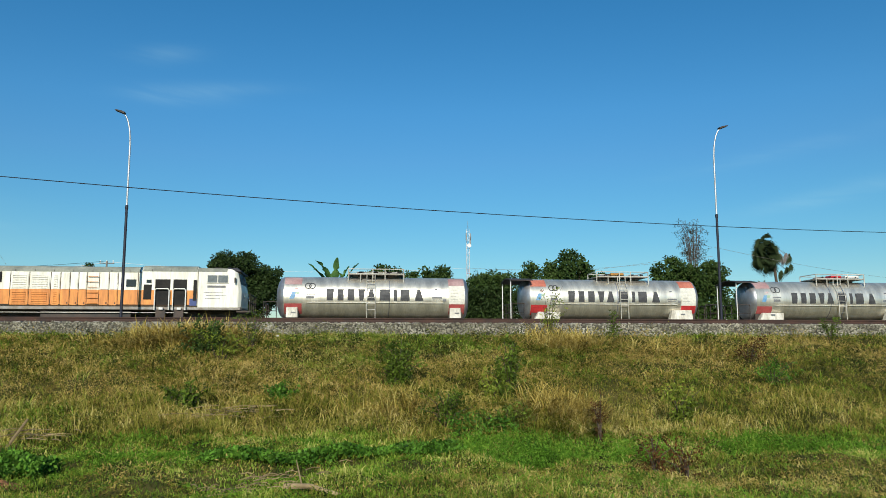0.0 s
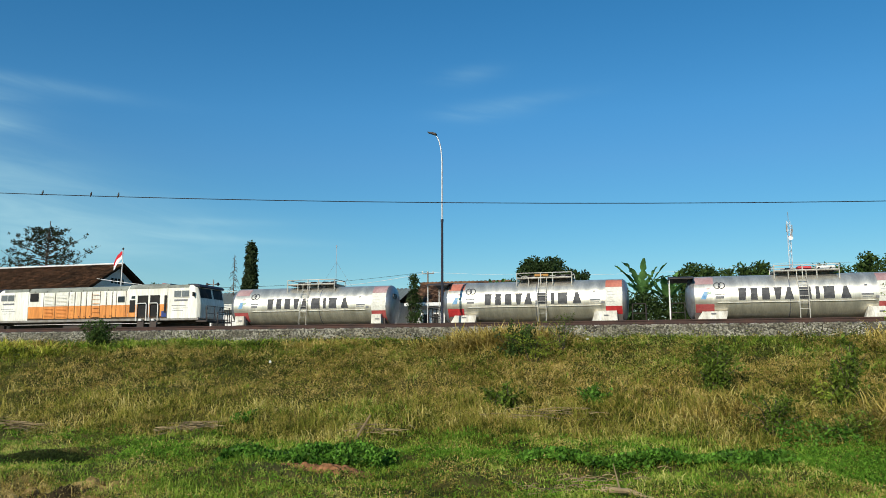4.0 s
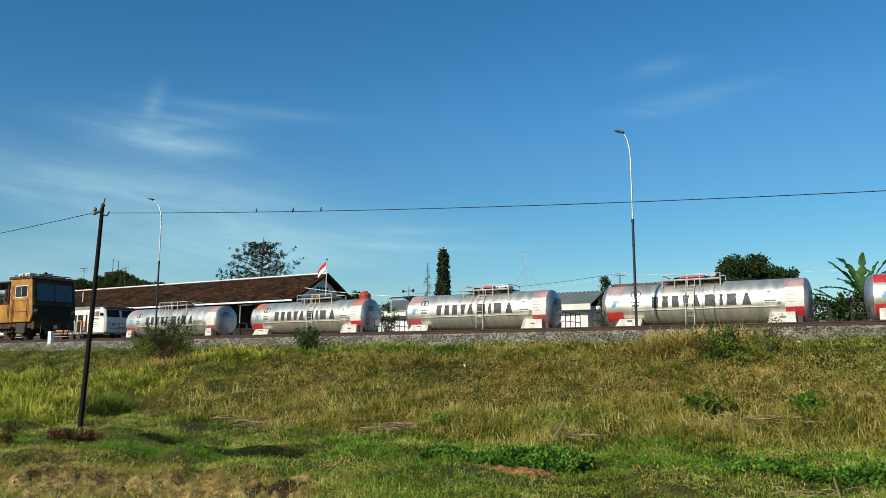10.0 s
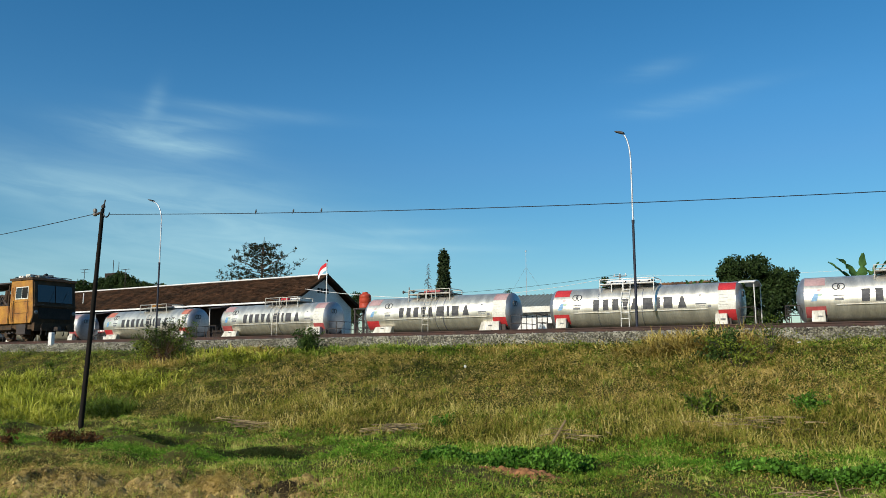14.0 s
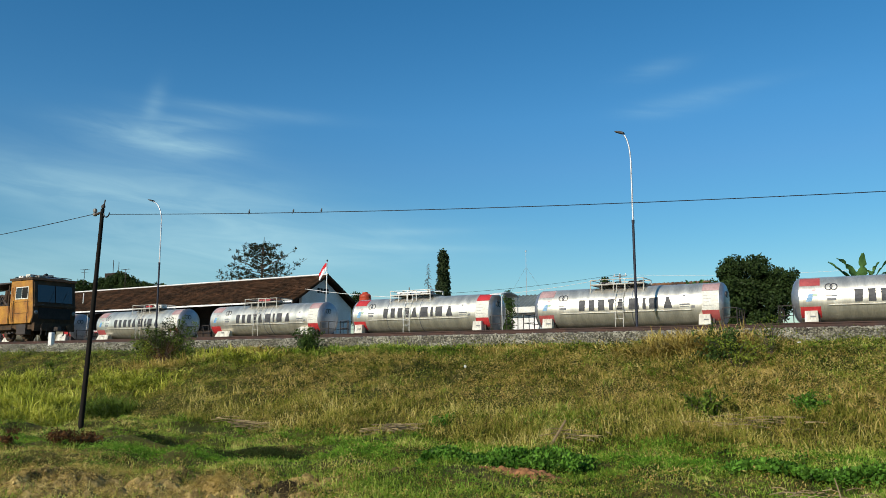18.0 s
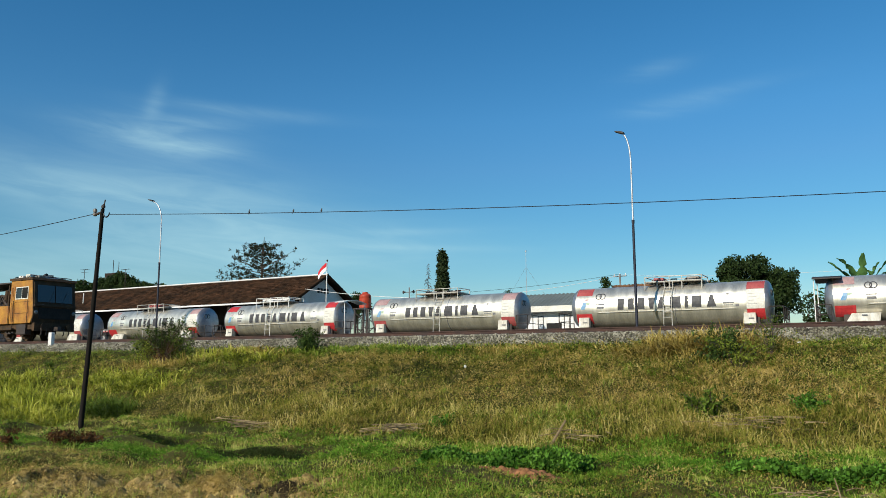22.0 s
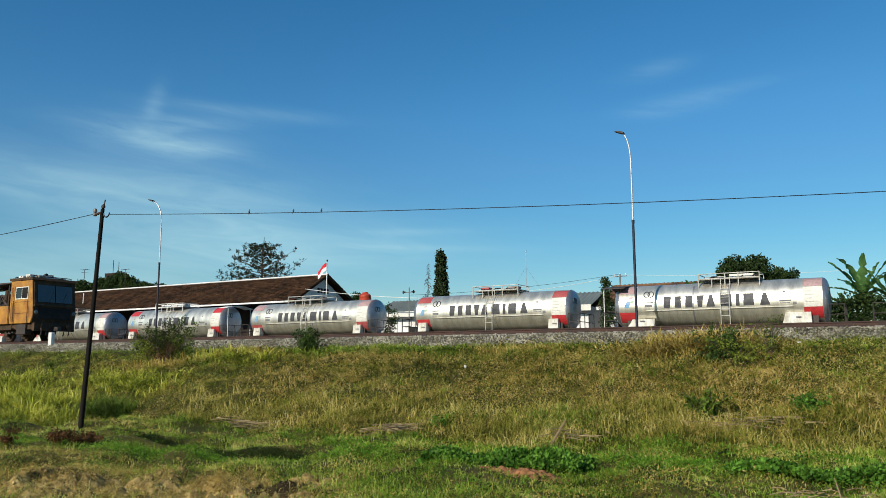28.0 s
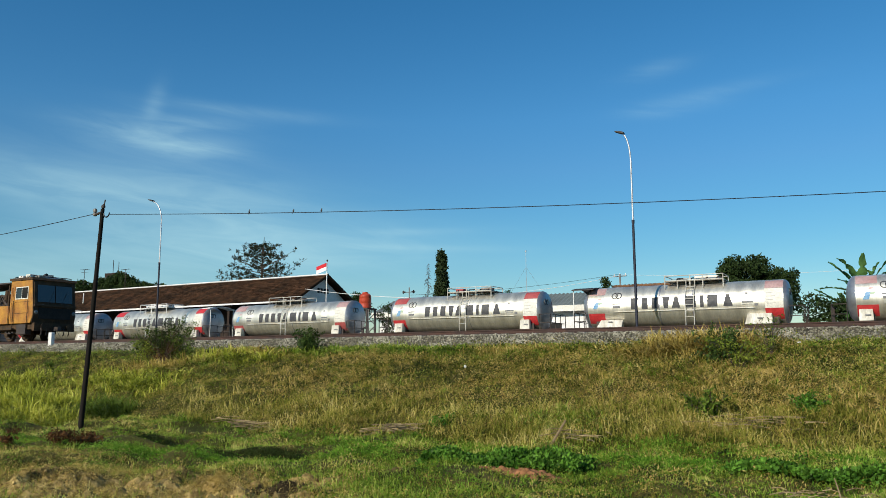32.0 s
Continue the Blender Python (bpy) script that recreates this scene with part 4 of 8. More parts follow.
def locomotive():
    w = thing("locomotive", (LOCO_X, TRAIN_Y, TRAIN_Z), "cream and orange twin-cab diesel locomotive hauling the train", "locomotive")
    H = 1.36
    part("underframe", Shape().box(-6.9, 7.0, -1.34, 1.34, 1.52, 1.68), M_GREYIRON, w, "grey side sill", bevel=0.02)
    part("footboard", Shape().box(-5.4, 4.6, -1.36, -1.30, 1.37, 1.40), M_PALEIRON, w)
    part("fuel_tank", Shape().prism([(-1.1, 0.45), (1.1, 0.45), (1.25, 0.7), (1.25, 1.45), (-1.25, 1.45), (-1.25, 0.7)], "x", -2.0, 2.0), M_IRON, w)
    part("centre_beam", Shape().box(-6.6, 6.6, -0.45, 0.45, 0.55, 1.5), M_IRON, w)
    body = part("hood", Shape().prism([(-H, 1.68), (H, 1.68), (H, 3.32), (H - 0.14, 3.5), (-H + 0.14, 3.5), (-H, 3.32)], "x", -4.45, 2.45), M_LWHITE, w, "cream engine hood", bevel=0.015)
    body2 = part("hood", Shape().prism([(-H, 1.68), (H, 1.68), (H, 3.36), (H - 0.14, 3.56), (-H + 0.14, 3.56), (-H, 3.36)], "x", 2.45, 5.0), M_LWHITE, w, "cream engine hood", bevel=0.015)
    for b, x0, x1, z in ((body, -4.42, 2.4, 3.5), (body2, 2.5, 4.98, 3.56)):
        part("roof_edge", Shape().prism([(-H - 0.006, z - 0.24), (-H - 0.006, z - 0.16), (-H + 0.135, z + 0.012), (-H + 0.3, z + 0.05), (H - 0.3, z + 0.05), (H - 0.135, z + 0.012), (H + 0.006, z - 0.16), (H + 0.006, z - 0.24)], "x", x0, x1), M_LROOF, b, "grey-green roof edge")
        for k in range(int((x1 - x0) / 0.85)):
            part("roof_bolt_strip", Shape().box(x0 + 0.4 + 0.85 * k, x0 + 0.43 + 0.85 * k, -H - 0.014, -H + 0.01, z - 0.24, z - 0.15), M_IRON, b)
    for gx in (-3.36, -2.53, -1.59, -1.16, -0.735, -0.36, 0.02, 0.56, 1.0, 1.4, 1.66, 2.3):
        part("panel_gap", Shape().box(gx - 0.013, gx + 0.013, -H - 0.016, -H + 0.01, 1.7, 3.25), M_YDARK, body, "dark seam between panels")
    part("sill_grime", Shape().box(-4.44, 4.99, -H - 0.018, -H + 0.02, 1.685, 1.76), M_YDARK, w, "oil-stained lower edge")
    part("orange_stripe", Shape().box(-4.44, 2.44, -H - 0.012, -H + 0.02, 1.69, 2.44), M_LORANGE, body, "broad orange side stripe")
    part("orange_stripe", Shape().box(2.46, 4.99, -H - 0.012, -H + 0.02, 1.69, 2.44), M_LORANGE, body2, "broad orange side stripe")
    y = -H - 0.016
    # doors on the hood: raised panels with gaps
    for x0, x1 in ((-3.35, -2.55), (-2.5, -1.62), (-1.55, -1.18), (-1.14, -0.75), (-0.72, -0.38), (-0.34, 0.0), (0.58, 0.98), (1.02, 1.38)):
        d = part("hood_door", Shape().box(x0 + 0.02, x1 - 0.02, y - 0.012, -H + 0.01, 2.45, 3.22), M_LWHITE, body, bevel=0.006)
        part("lower_door", Shape().box(x0 + 0.02, x1 - 0.02, y - 0.012, -H + 0.01, 1.72, 2.435), M_LORANGE, body, bevel=0.006)
        if x1 < -1.1:
            for k in range(8):
                part("louvre", Shape().prism([(y - 0.012, 2.5 + 0.08 * k), (y - 0.04, 2.5 + 0.08 * k), (y - 0.012, 2.55 + 0.08 * k)], "x", x0 + 0.1, x1 - 0.1), M_CREAM, d)
            for k in range(7):
                part("louvre", Shape().prism([(y - 0.012, 1.8 + 0.08 * k), (y - 0.04, 1.8 + 0.08 * k), (y - 0.012, 1.85 + 0.08 * k)], "x", x0 + 0.1, x1 - 0.1), M_LORANGE, d)
        else:
            part("door_latch", Shape().box(x1 - 0.09, x1 - 0.05, y - 0.035, y, 1.78, 1.86), M_IRON, d)
    s = Shape()
    for k in range(6):
        s.rod([(0.06, y - 0.05, 1.8 + 0.25 * k), (0.52, y - 0.05, 1.8 + 0.25 * k)], 0.014, 6)
    part("grab_ladder", s, M_LORANGE, body)
    part("vent_grille", Shape().box(-4.32, -3.74, y - 0.02, -H + 0.01, 2.76, 3.24), M_DARK, body, "black ventilation grille")
    part("window", Shape().box(1.77, 2.21, y - 0.02, -H + 0.01, 2.6, 2.93), M_GLASS, body, "small dark window")
    # engine-room openings with handrails
    for x0, x1, z0, z1 in ((3.08, 3.76, 1.76, 2.95), (3.90, 4.52, 1.76, 2.95), (2.56, 2.92, 2.0, 2.7), (4.82, 4.98, 1.95, 2.93)):
        part("doorway", Shape().box(x0, x1, y - 0.008, -H + 0.02, z0, z1), M_DARK, body2, "dark open doorway")
    part("window", Shape().box(2.68, 2.9, y - 0.02, -H + 0.01, 2.78, 2.93), M_GLASS, body2)
    part("blue_flash", Shape().box(4.66, 4.99, y - 0.006, -H + 0.02, 1.72, 2.05), M_LBLUE, body2, "blue flash on the stripe")
    for x0, x1 in ((3.1, 3.75), (3.92, 4.5)):
        part("handrail", Shape().rod([(x0, y - 0.12, 1.5), (x0, y - 0.12, 2.42), (x0 + 0.06, y - 0.12, 2.5), (x1 - 0.06, y - 0.12, 2.5), (x1, y - 0.12, 2.42), (x1, y - 0.12, 1.5)], 0.028, 8), M_WHITE, w, "white tubular handrail")
        part("step", Shape().box(x0 + 0.06, x0 + 0.5, -H - 0.16, -H + 0.2, 1.12, 1.17).box(x0 + 0.06, x0 + 0.5, -H - 0.16, -H + 0.2, 0.75, 0.8).box(x0 + 0.06, x0 + 0.5, -H - 0.1, -H - 0.06, 0.75, 1.5), M_IRON, w)
        part("lamp_box", Shape().box(x0 + 0.22, x0 + 0.4, -H - 0.2, -H - 0.05, 1.52, 1.62), M_WHITE, w)
    # cabs
    for sgn in (-1, 1):
        ex = 5.02 if sgn > 0 else 4.47
        tip = 7.1 if sgn > 0 else 6.95
        s, cut = Shape(), 0.16
        levels = ((1.62, 0.02), (2.4, 0.0), (2.68, 0.05), (3.3, 0.2), (3.42, 0.27), (3.48, 0.4))
        for z, back in levels:
            f, g = tip - back, H + 0.008 - (0.05 if z > 3.4 else 0.0)
            s.v += [(sgn * ex, -g, z), (sgn * (f - 0.2), -g, z), (sgn * (f - 0.06), -g + cut, z), (sgn * f, -0.3, z), (sgn * f, 0.3, z), (sgn * (f - 0.06), g - cut, z), (sgn * (f - 0.2), g, z), (sgn * ex, g, z)]
        for k in range(len(levels) - 1):
            s.f += [(8 * k + a, 8 * k + (a + 1) % 8, 8 * k + 8 + (a + 1) % 8, 8 * k + 8 + a) for a in range(8)]
        s.f += [tuple(range(7, -1, -1)), tuple(range(8 * len(levels) - 8, 8 * len(levels)))]
        cab = part("cab", s, M_LWHITE, w, "cream driver's cab with sloped front", bevel=0.04)
        part("cab_roof", Shape().box(*sorted((sgn * ex, sgn * (tip - 0.75))), -H - 0.006, H + 0.006, 3.33, 3.50), M_LROOF, cab, "dark cab roof")
        wx = sorted((sgn * 5.42, sgn * 6.44))
        fr = part("window_frame", Shape().box(wx[0], wx[1], y - 0.022, -H, 2.78, 3.2), M_CREAM, cab)
        mid = (wx[0] + wx[1]) / 2
        for a, b in ((wx[0] + 0.04, mid - 0.02), (mid + 0.02, wx[1] - 0.04)):
            part("window", Shape().box(a, b, y - 0.03, -H, 2.82, 3.16), M_GLASSG, fr, "grey sliding cab window")
        part("number_bar", Shape().box(sgn * 5.88 - 0.42, sgn * 5.88 + 0.42, y - 0.004, -H, 2.58, 2.68), M_INK, cab)
        for k, (a, b) in enumerate(((-0.55, 0.35), (-0.45, 0.5), (-0.5, 0.2))):
            part("swoosh", Shape().box(sgn * 5.85 + a, sgn * 5.85 + b, y - 0.004, -H, 2.33 - 0.14 * k, 2.35 - 0.14 * k), M_INK, cab)
        for side in (-1, 1):
            pane = Shape()
            for lift in (-0.03, 0.02):
                for z, back in ((2.76, 0.07), (3.3, 0.2)):
                    f = tip - back + lift
                    pane.v += [(sgn * f, side * 0.1, z), (sgn * (f - 0.012), side * 0.35, z), (sgn * (f - 0.062), side * (H - cut - 0.06), z)]
            pane.f += [(0, 1, 4, 3), (1, 2, 5, 4), (6, 7, 10, 9), (7, 8, 11, 10), (0, 1, 7, 6), (1, 2, 8, 7), (2, 5, 11, 8), (5, 4, 10, 11), (4, 3, 9, 10), (3, 0, 6, 9)]
            part("windscreen", pane, M_DUSTGLASS, cab, "dark windscreen pane")
            part("wiper", Shape().rod([(sgn * (tip - 0.03), side * 0.45, 2.74), (sgn * (tip - 0.09), side * 0.75, 3.1)], 0.012, 4), M_IRON, cab)
            part("headlight", Shape().lathe([(sgn * tip, 0.09), (sgn * (tip + 0.03), 0.09), (sgn * (tip + 0.035), 0.02)], "x", 12, (0, side * 0.7, 2.2)), M_GLASSG, cab)
        part("visor", Shape().prism([(sgn * (tip - 0.75), 3.4), (sgn * (tip - 0.12), 3.34), (sgn * (tip - 0.1), 3.4), (sgn * (tip - 0.28), 3.53), (sgn * (tip - 0.75), 3.56)], "y", -H + 0.08, H - 0.08), M_POSTDARK, cab, "dark hood over the windscreen", bevel=0.03)
        part("snowplough", Shape().prism([(sgn * (tip - 0.1), 0.25), (sgn * (tip + 0.2), 0.2), (sgn * (tip + 0.1), 0.9), (sgn * (tip - 0.1), 0.9)], "y", -1.2, 1.2), M_IRON, w)
        part("coupler", Shape().box(*sorted((sgn * 6.7, sgn * 7.3)), -0.09, 0.09, 0.72, 0.92).box(*sorted((sgn * 7.15, sgn * 7.4)), -0.17, 0.17, 0.66, 0.96), M_IRON, w, bevel=0.02)
        part("mirror", Shape().box(*sorted((sgn * 6.72, sgn * 6.78)), -H - 0.22, -H - 0.03, 2.82, 3.05), M_IRON, cab)
        bogie(w, sgn * 4.1, LOCO_WHEEL_R, (-1.6, 0.0, 1.6), SPINS, 1.6)
        railing("end_railing", w, sgn * (tip + 0.32), -1.2, 1.2, 1.5, 2.3, M_IRON)
        part("end_platform", Shape().box(*sorted((sgn * (tip - 0.3), sgn * (tip + 0.38))), -1.28, 1.28, 1.42, 1.5), M_IRON, w, bevel=0.01)
    part("exhaust", Shape().box(0.6, 1.3, -0.35, 0.35, 3.45, 3.62), M_IRON, w)
    part("roof_fan", Shape().lathe([(3.5, 0.55), (3.6, 0.55), (3.62, 0.1)], "z", 20, (-2.5, 0, 0)), M_IRON, w)
    part("air_horn", Shape().rod([(5.6, -0.3, 3.5), (5.6, -0.3, 3.62), (5.9, -0.3, 3.62)], 0.03, 6), M_IRON, w)
    return w


LOCO = locomotive()

# ---- lamps, pole, cables ----


def street_lamp(x, y, z, top, reach, label):
    """A tall post, dark below and galvanised above, with a swept arm; reach: the arm's way along x."""
    w = thing("street_lamp", (x, y, z), label, "street lamp", "lamp posts along the tracks")
    h = top - z
    part("base_plate", Shape().box(-0.2, 0.2, -0.2, 0.2, 0, 0.03), M_CONC, w)
    part("lower_post", Shape().rod([(0, 0, 0), (0, 0, h * 0.58)], 0.065, 14, 0.058), M_POSTDARK, w, "dark blue painted lower post", True)
    part("collar", Shape().rod([(0, 0, h * 0.575), (0, 0, h * 0.59)], 0.07, 14), M_POSTDARK, w, smooth=True)
    pts = [(0, 0, h * 0.58), (0, 0, h * 0.86)] + [(reach * (0.15 * k + 0.85 * k ** 2.2), -0.1 * k, h * (0.86 + 0.13 * math.sin(k * 1.3))) for k in (0.2, 0.4, 0.6, 0.8, 1.0)]
    part("upper_post", Shape().rod(pts, 0.045, 12, 0.03), M_GALV, w, "galvanised upper post with curved arm", True)
    e = pts[-1]
    s = 1 if reach > 0 else -1
    part("lamp_head", Shape().prism([(e[0] - s * 0.05, e[2] - 0.04), (e[0] + s * 0.36, e[2] + 0.12), (e[0] + s * 0.38, e[2] + 0.17), (e[0] + s * 0.1, e[2] + 0.12), (e[0] - s * 0.08, e[2] + 0.05)], "y", e[1] - 0.13, e[1] + 0.13), M_IRON, w, "dark lamp head", bevel=0.02)
    return w


street_lamp(-10.05, 36.0, 1.9, 12.62, -0.32, "tall slim street lamp with dark foot beside the track")
street_lamp(-42.45, 36.0, 1.9, 12.74, -0.85, "tall slim street lamp with dark foot before the station")
street_lamp(17.93, 36.0, 1.9, 12.87, 0.34, "tall slim street lamp with dark foot among trees")


def utility_pole(x, y, z, top, label):
    w = thing("utility_pole", (x, y, z), label, "utility pole", "utility poles")
    t = Vector(top) - Vector((x, y, z))
    part("pole", Shape().rod([(-0.03, 0, -0.3), tuple(t * 0.5 + Vector((0.01, 0, 0))), tuple(t)], 0.066, 12, 0.045), M_POLE, w, "dark leaning wooden pole", True)
    part("bracket", Shape().rod([tuple(t + Vector((-0.3, 0, -0.12))), tuple(t + Vector((0.05, -0.05, -0.1)))], 0.03, 6).rod([tuple(t + Vector((-0.05, 0, -0.2))), tuple(t + Vector((0.08, 0, 0.22)))], 0.016, 6), M_IRON, w)
    part("insulator", Shape().lathe([(0, 0.02), (0.02, 0.045), (0.07, 0.05), (0.09, 0.03), (0.11, 0.05), (0.18, 0.045), (0.2, 0.01)], "z", 12, tuple(t + Vector((-0.28, 0, -0.16)))), M_GREYIRON, w, "porcelain insulator", True)
    part("insulator", Shape().lathe([(0, 0.02), (0.02, 0.045), (0.07, 0.05), (0.09, 0.03), (0.12, 0.01)], "z", 12, tuple(t + Vector((0.02, 0, 0.0)))), M_IRON, w, "dark insulator", True)
    hook = [tuple(t + Vector((0.06 + 0.13 - 0.11 * math.cos(a), -0.03, -0.12 - 0.11 * math.sin(a)))) for a in (0.0, 0.5, 1.0, 1.6, 2.2, 2.7, 3.1)]
    part("cable_loop", Shape().rod(hook, 0.016, 6), M_WIRE, w)
    return w


utility_pole(-17.16, 12.45, -0.02, (-16.5, 12.2, 5.33), "dark leaning wooden utility pole with insulators on the verge")
utility_pole(26.5, 20.55, 1.25, (26.5, 20.55, 5.2), "wooden utility pole at the foot of the line")
utility_pole(-48.0, 10.5, 0.0, (-48.0, 10.5, 4.9), "wooden utility pole further along the verge")


def cable(name, a, b, sag, r, label, material=None, n=24):
    a, b = Vector(a), Vector(b)
    pts = [tuple(a.lerp(b, i / n) - Vector((0, 0, 4 * sag * (i / n) * (1 - i / n)))) for i in range(n + 1)]
    return tagged(part(name, Shape().rod(pts, r, 6), material or M_WIRE, smooth=True), label, "cable")


WIRE_A, WIRE_B, WIRE_SAG = (-16.25, 12.2, 5.17), (26.4, 20.5, 5.2), 0.69


def wire_at(u):
    p = Vector(WIRE_A).lerp(Vector(WIRE_B), u)
    return p - Vector((0, 0, 4 * WIRE_SAG * u * (1 - u)))


cable("overhead_cable", WIRE_A, WIRE_B, WIRE_SAG, 0.008, "black overhead cable strung between leaning poles")
cable("overhead_cable", (-16.6, 12.2, 5.24), (-47.9, 10.5, 4.8), 0.5, 0.008, "black overhead cable running off along the verge")


def bird(u, label):
    p = wire_at(u)
    w = thing("bird", tuple(p), label, "bird", "birds on the cable")
    part("body", Shape().lathe([(-0.09, 0.006), (-0.06, 0.03), (0.0, 0.042), (0.05, 0.036), (0.08, 0.014)], "z", 10, (0, 0, 0.11)), M_BLACK, w, smooth=True)
    part("head", Shape().lathe([(-0.03, 0.006), (-0.015, 0.026), (0.01, 0.027), (0.03, 0.006)], "z", 10, (0.015, 0, 0.205)), M_BLACK, w, smooth=True)
    part("beak", Shape().rod([(0.035, 0, 0.205), (0.07, 0, 0.2)], 0.008, 5, 0.001), M_IRON, w)
    part("tail", Shape().box(-0.05, -0.03, -0.015, 0.015, -0.06, 0.06), M_BLACK, w)
    for s in (-1, 1):
        part("wing", Shape().lathe([(-0.09, 0.004), (-0.02, 0.03), (0.05, 0.022), (0.07, 0.004)], "z", 8, (-0.01, s * 0.022, 0.1)), M_BLACK, w, smooth=True)
        part("leg", Shape().rod([(0, s * 0.012, 0), (0, s * 0.012, 0.04)], 0.004, 5), M_IRON, w)
    for o in w.children:
        o.scale = (0.42, 0.42, 0.38)
        o.location = tuple(0.4 * c for c in o.location)
    return w


BIRDS = [bird(u, "small dark bird perched on the overhead cable") for u in (0.0905, 0.1165, 0.1325)]

# ---- yellow track machine ----


def track_machine():
    w = thing("track_machine", (-40.17, NEAR_Y, NEAR_Z), "weathered yellow track-maintenance machine parked on the near track", "rail vehicle")
    H = 1.3
    cab_out = [(-2.0, 0.95), (-0.1, 0.95), (0.1, 1.35), (0.06, 1.9), (-0.12, 3.32), (-2.0, 3.32)]
    cab = part("cab", Shape().prism(cab_out, "y", -H, H), M_YELLOW, w, "rust-stained yellow cab", bevel=0.03)
    part("cab_roof", Shape().prism([(-2.1, 3.32), (0.02, 3.32), (-0.08, 3.46), (-2.08, 3.46)], "y", -H - 0.05, H + 0.05), M_YDARK, cab, "dark roof edge")
    # the front faces away from the sun; its shade is in the brown
    part("front_panel", Shape().hexa([(0.0, -H + 0.03, 0.97), (0.13, -H + 0.03, 1.38), (0.13, H - 0.03, 1.38), (0.0, H - 0.03, 0.97), (-0.13, -H + 0.03, 3.3), (-0.09, -H + 0.03, 3.3), (-0.09, H - 0.03, 3.3), (-0.13, H - 0.03, 3.3)]), M_YDARK, cab, "brown front panel, darkened for the shaded side")
    for y0, y1 in ((-1.04, -0.03), (0.03, 1.04)):
        part("windscreen", Shape().hexa([(0.05, y0, 2.12), (0.10, y0, 2.12), (0.10, y1, 2.12), (0.05, y1, 2.12), (-0.07, y0, 3.06), (-0.012, y0, 3.06), (-0.012, y1, 3.06), (-0.07, y1, 3.06)]), M_GLASS, cab, "wide dark windscreen pane")
    for y0, y1 in ((-1.22, -1.05), (1.05, 1.22)):
        part("corner_pillar", Shape().hexa([(0.03, y0, 1.95), (0.1, y0, 1.95), (0.1, y1, 1.95), (0.03, y1, 1.95), (-0.1, y0, 3.2), (-0.03, y0, 3.2), (-0.03, y1, 3.2), (-0.1, y1, 3.2)]), M_YDARK, cab, "corner pillar, darkened for the shaded front")
    part("wiper", Shape().rod([(0.1, -0.4, 2.05), (0.03, -0.1, 2.7)], 0.015, 5).rod([(0.1, 0.4, 2.05), (0.03, 0.7, 2.7)], 0.015, 5), M_IRON, cab)
    for bx, by, bz, m in ((-1.5, -0.9, 0.16, M_WHITE), (-0.95, -0.85, 0.22, M_CREAM), (-0.35, -0.7, 0.14, M_GREYIRON), (-1.15, 0.3, 0.3, M_GREYIRON)):
        part("roof_unit", Shape().box(bx - 0.2, bx + 0.2, by - 0.2, by + 0.2, 3.46, 3.46 + bz), m, w, bevel=0.02)
    part("radiator_grille", Shape().box(0.05, 0.13, -0.95, 0.95, 1.2, 1.8), M_DARK, cab, "black front grille")
    for y in (-1.12, 1.12):
        part("headlight", Shape().lathe([(0.08, 0.1), (0.16, 0.1), (0.18, 0.02)], "x", 12, (0, y, 1.55)), M_GLASSG, cab)
    fr = part("window_frame", Shape().box(-1.50, -0.36, -H - 0.025, -H + 0.02, 2.28, 2.96), M_CREAM, cab, "pale window frame")
    part("window", Shape().box(-1.45, -0.95, -H - 0.032, -H + 0.02, 2.33, 2.91), M_GLASS, fr)
    part("window", Shape().box(-0.91, -0.41, -H - 0.032, -H + 0.02, 2.33, 2.91), M_DUSTGLASS, fr)
    part("cab_door", Shape().box(-1.95, -1.6, -H - 0.02, -H + 0.02, 1.05, 3.02), M_YELLOW, cab, bevel=0.01)
    part("grab_rail", Shape().rod([(-1.72, -H - 0.09, 1.1), (-1.72, -H - 0.09, 2.9)], 0.02, 6).rod([(-1.72, -H, 2.9), (-1.72, -H - 0.09, 2.9)], 0.02, 6), M_YELLOW, cab)
    part("roof_box", Shape().box(-1.7, -0.5, -0.6, 0.5, 3.46, 3.62), M_WHITE, w, "pale roof unit", bevel=0.03)
    for rx in (-1.9, -1.4, -0.8, -0.3):
        part("roof_rail", Shape().rod([(rx, -1.15, 3.46), (rx, -1.15, 3.56), (rx, 1.15, 3.56), (rx, 1.15, 3.46)], 0.025, 6), M_IRON, w)
    part("roof_horn", Shape().rod([(-0.9, -0.2, 3.64), (-0.55, -0.2, 3.7)], 0.05, 8, 0.09), M_IRON, w)
    part("chassis", Shape().box(-18.0, 0.05, -1.15, 1.15, 0.62, 0.95), M_YDARK, w, "oily brown chassis beam", bevel=0.02)
    part("side_skirt", Shape().box(-9.5, -2.05, -H, -H + 0.06, 0.95, 1.95), M_YELLOW, w, "yellow side panel", bevel=0.015)
    for k in range(5):
        part("panel_rib", Shape().box(-3.1 - 1.35 * k, -3.02 - 1.35 * k, -H - 0.05, -H + 0.01, 0.9, 2.0), M_YELLOW, w)
    part("panel_opening", Shape().box(-5.6, -4.5, -H - 0.012, -H + 0.03, 1.05, 1.75), M_DARK, w)
    part("engine_block", Shape().box(-9.3, -2.3, -0.5, 1.0, 0.95, 2.7), M_IRON, w, bevel=0.05)
    part("canopy", Shape().box(-10.5, -2.1, -H, H, 3.18, 3.26), M_IRON, w, "dark canopy over the machinery")
    for px in (-2.25, -4.6, -6.4, -8.4, -10.3):
        for py in (-1.22, 1.22):
            part("canopy_post", Shape().rod([(px, py, 0.95), (px, py, 3.1)], 0.05, 6), M_YDARK, w)
    rng = random.Random(4)
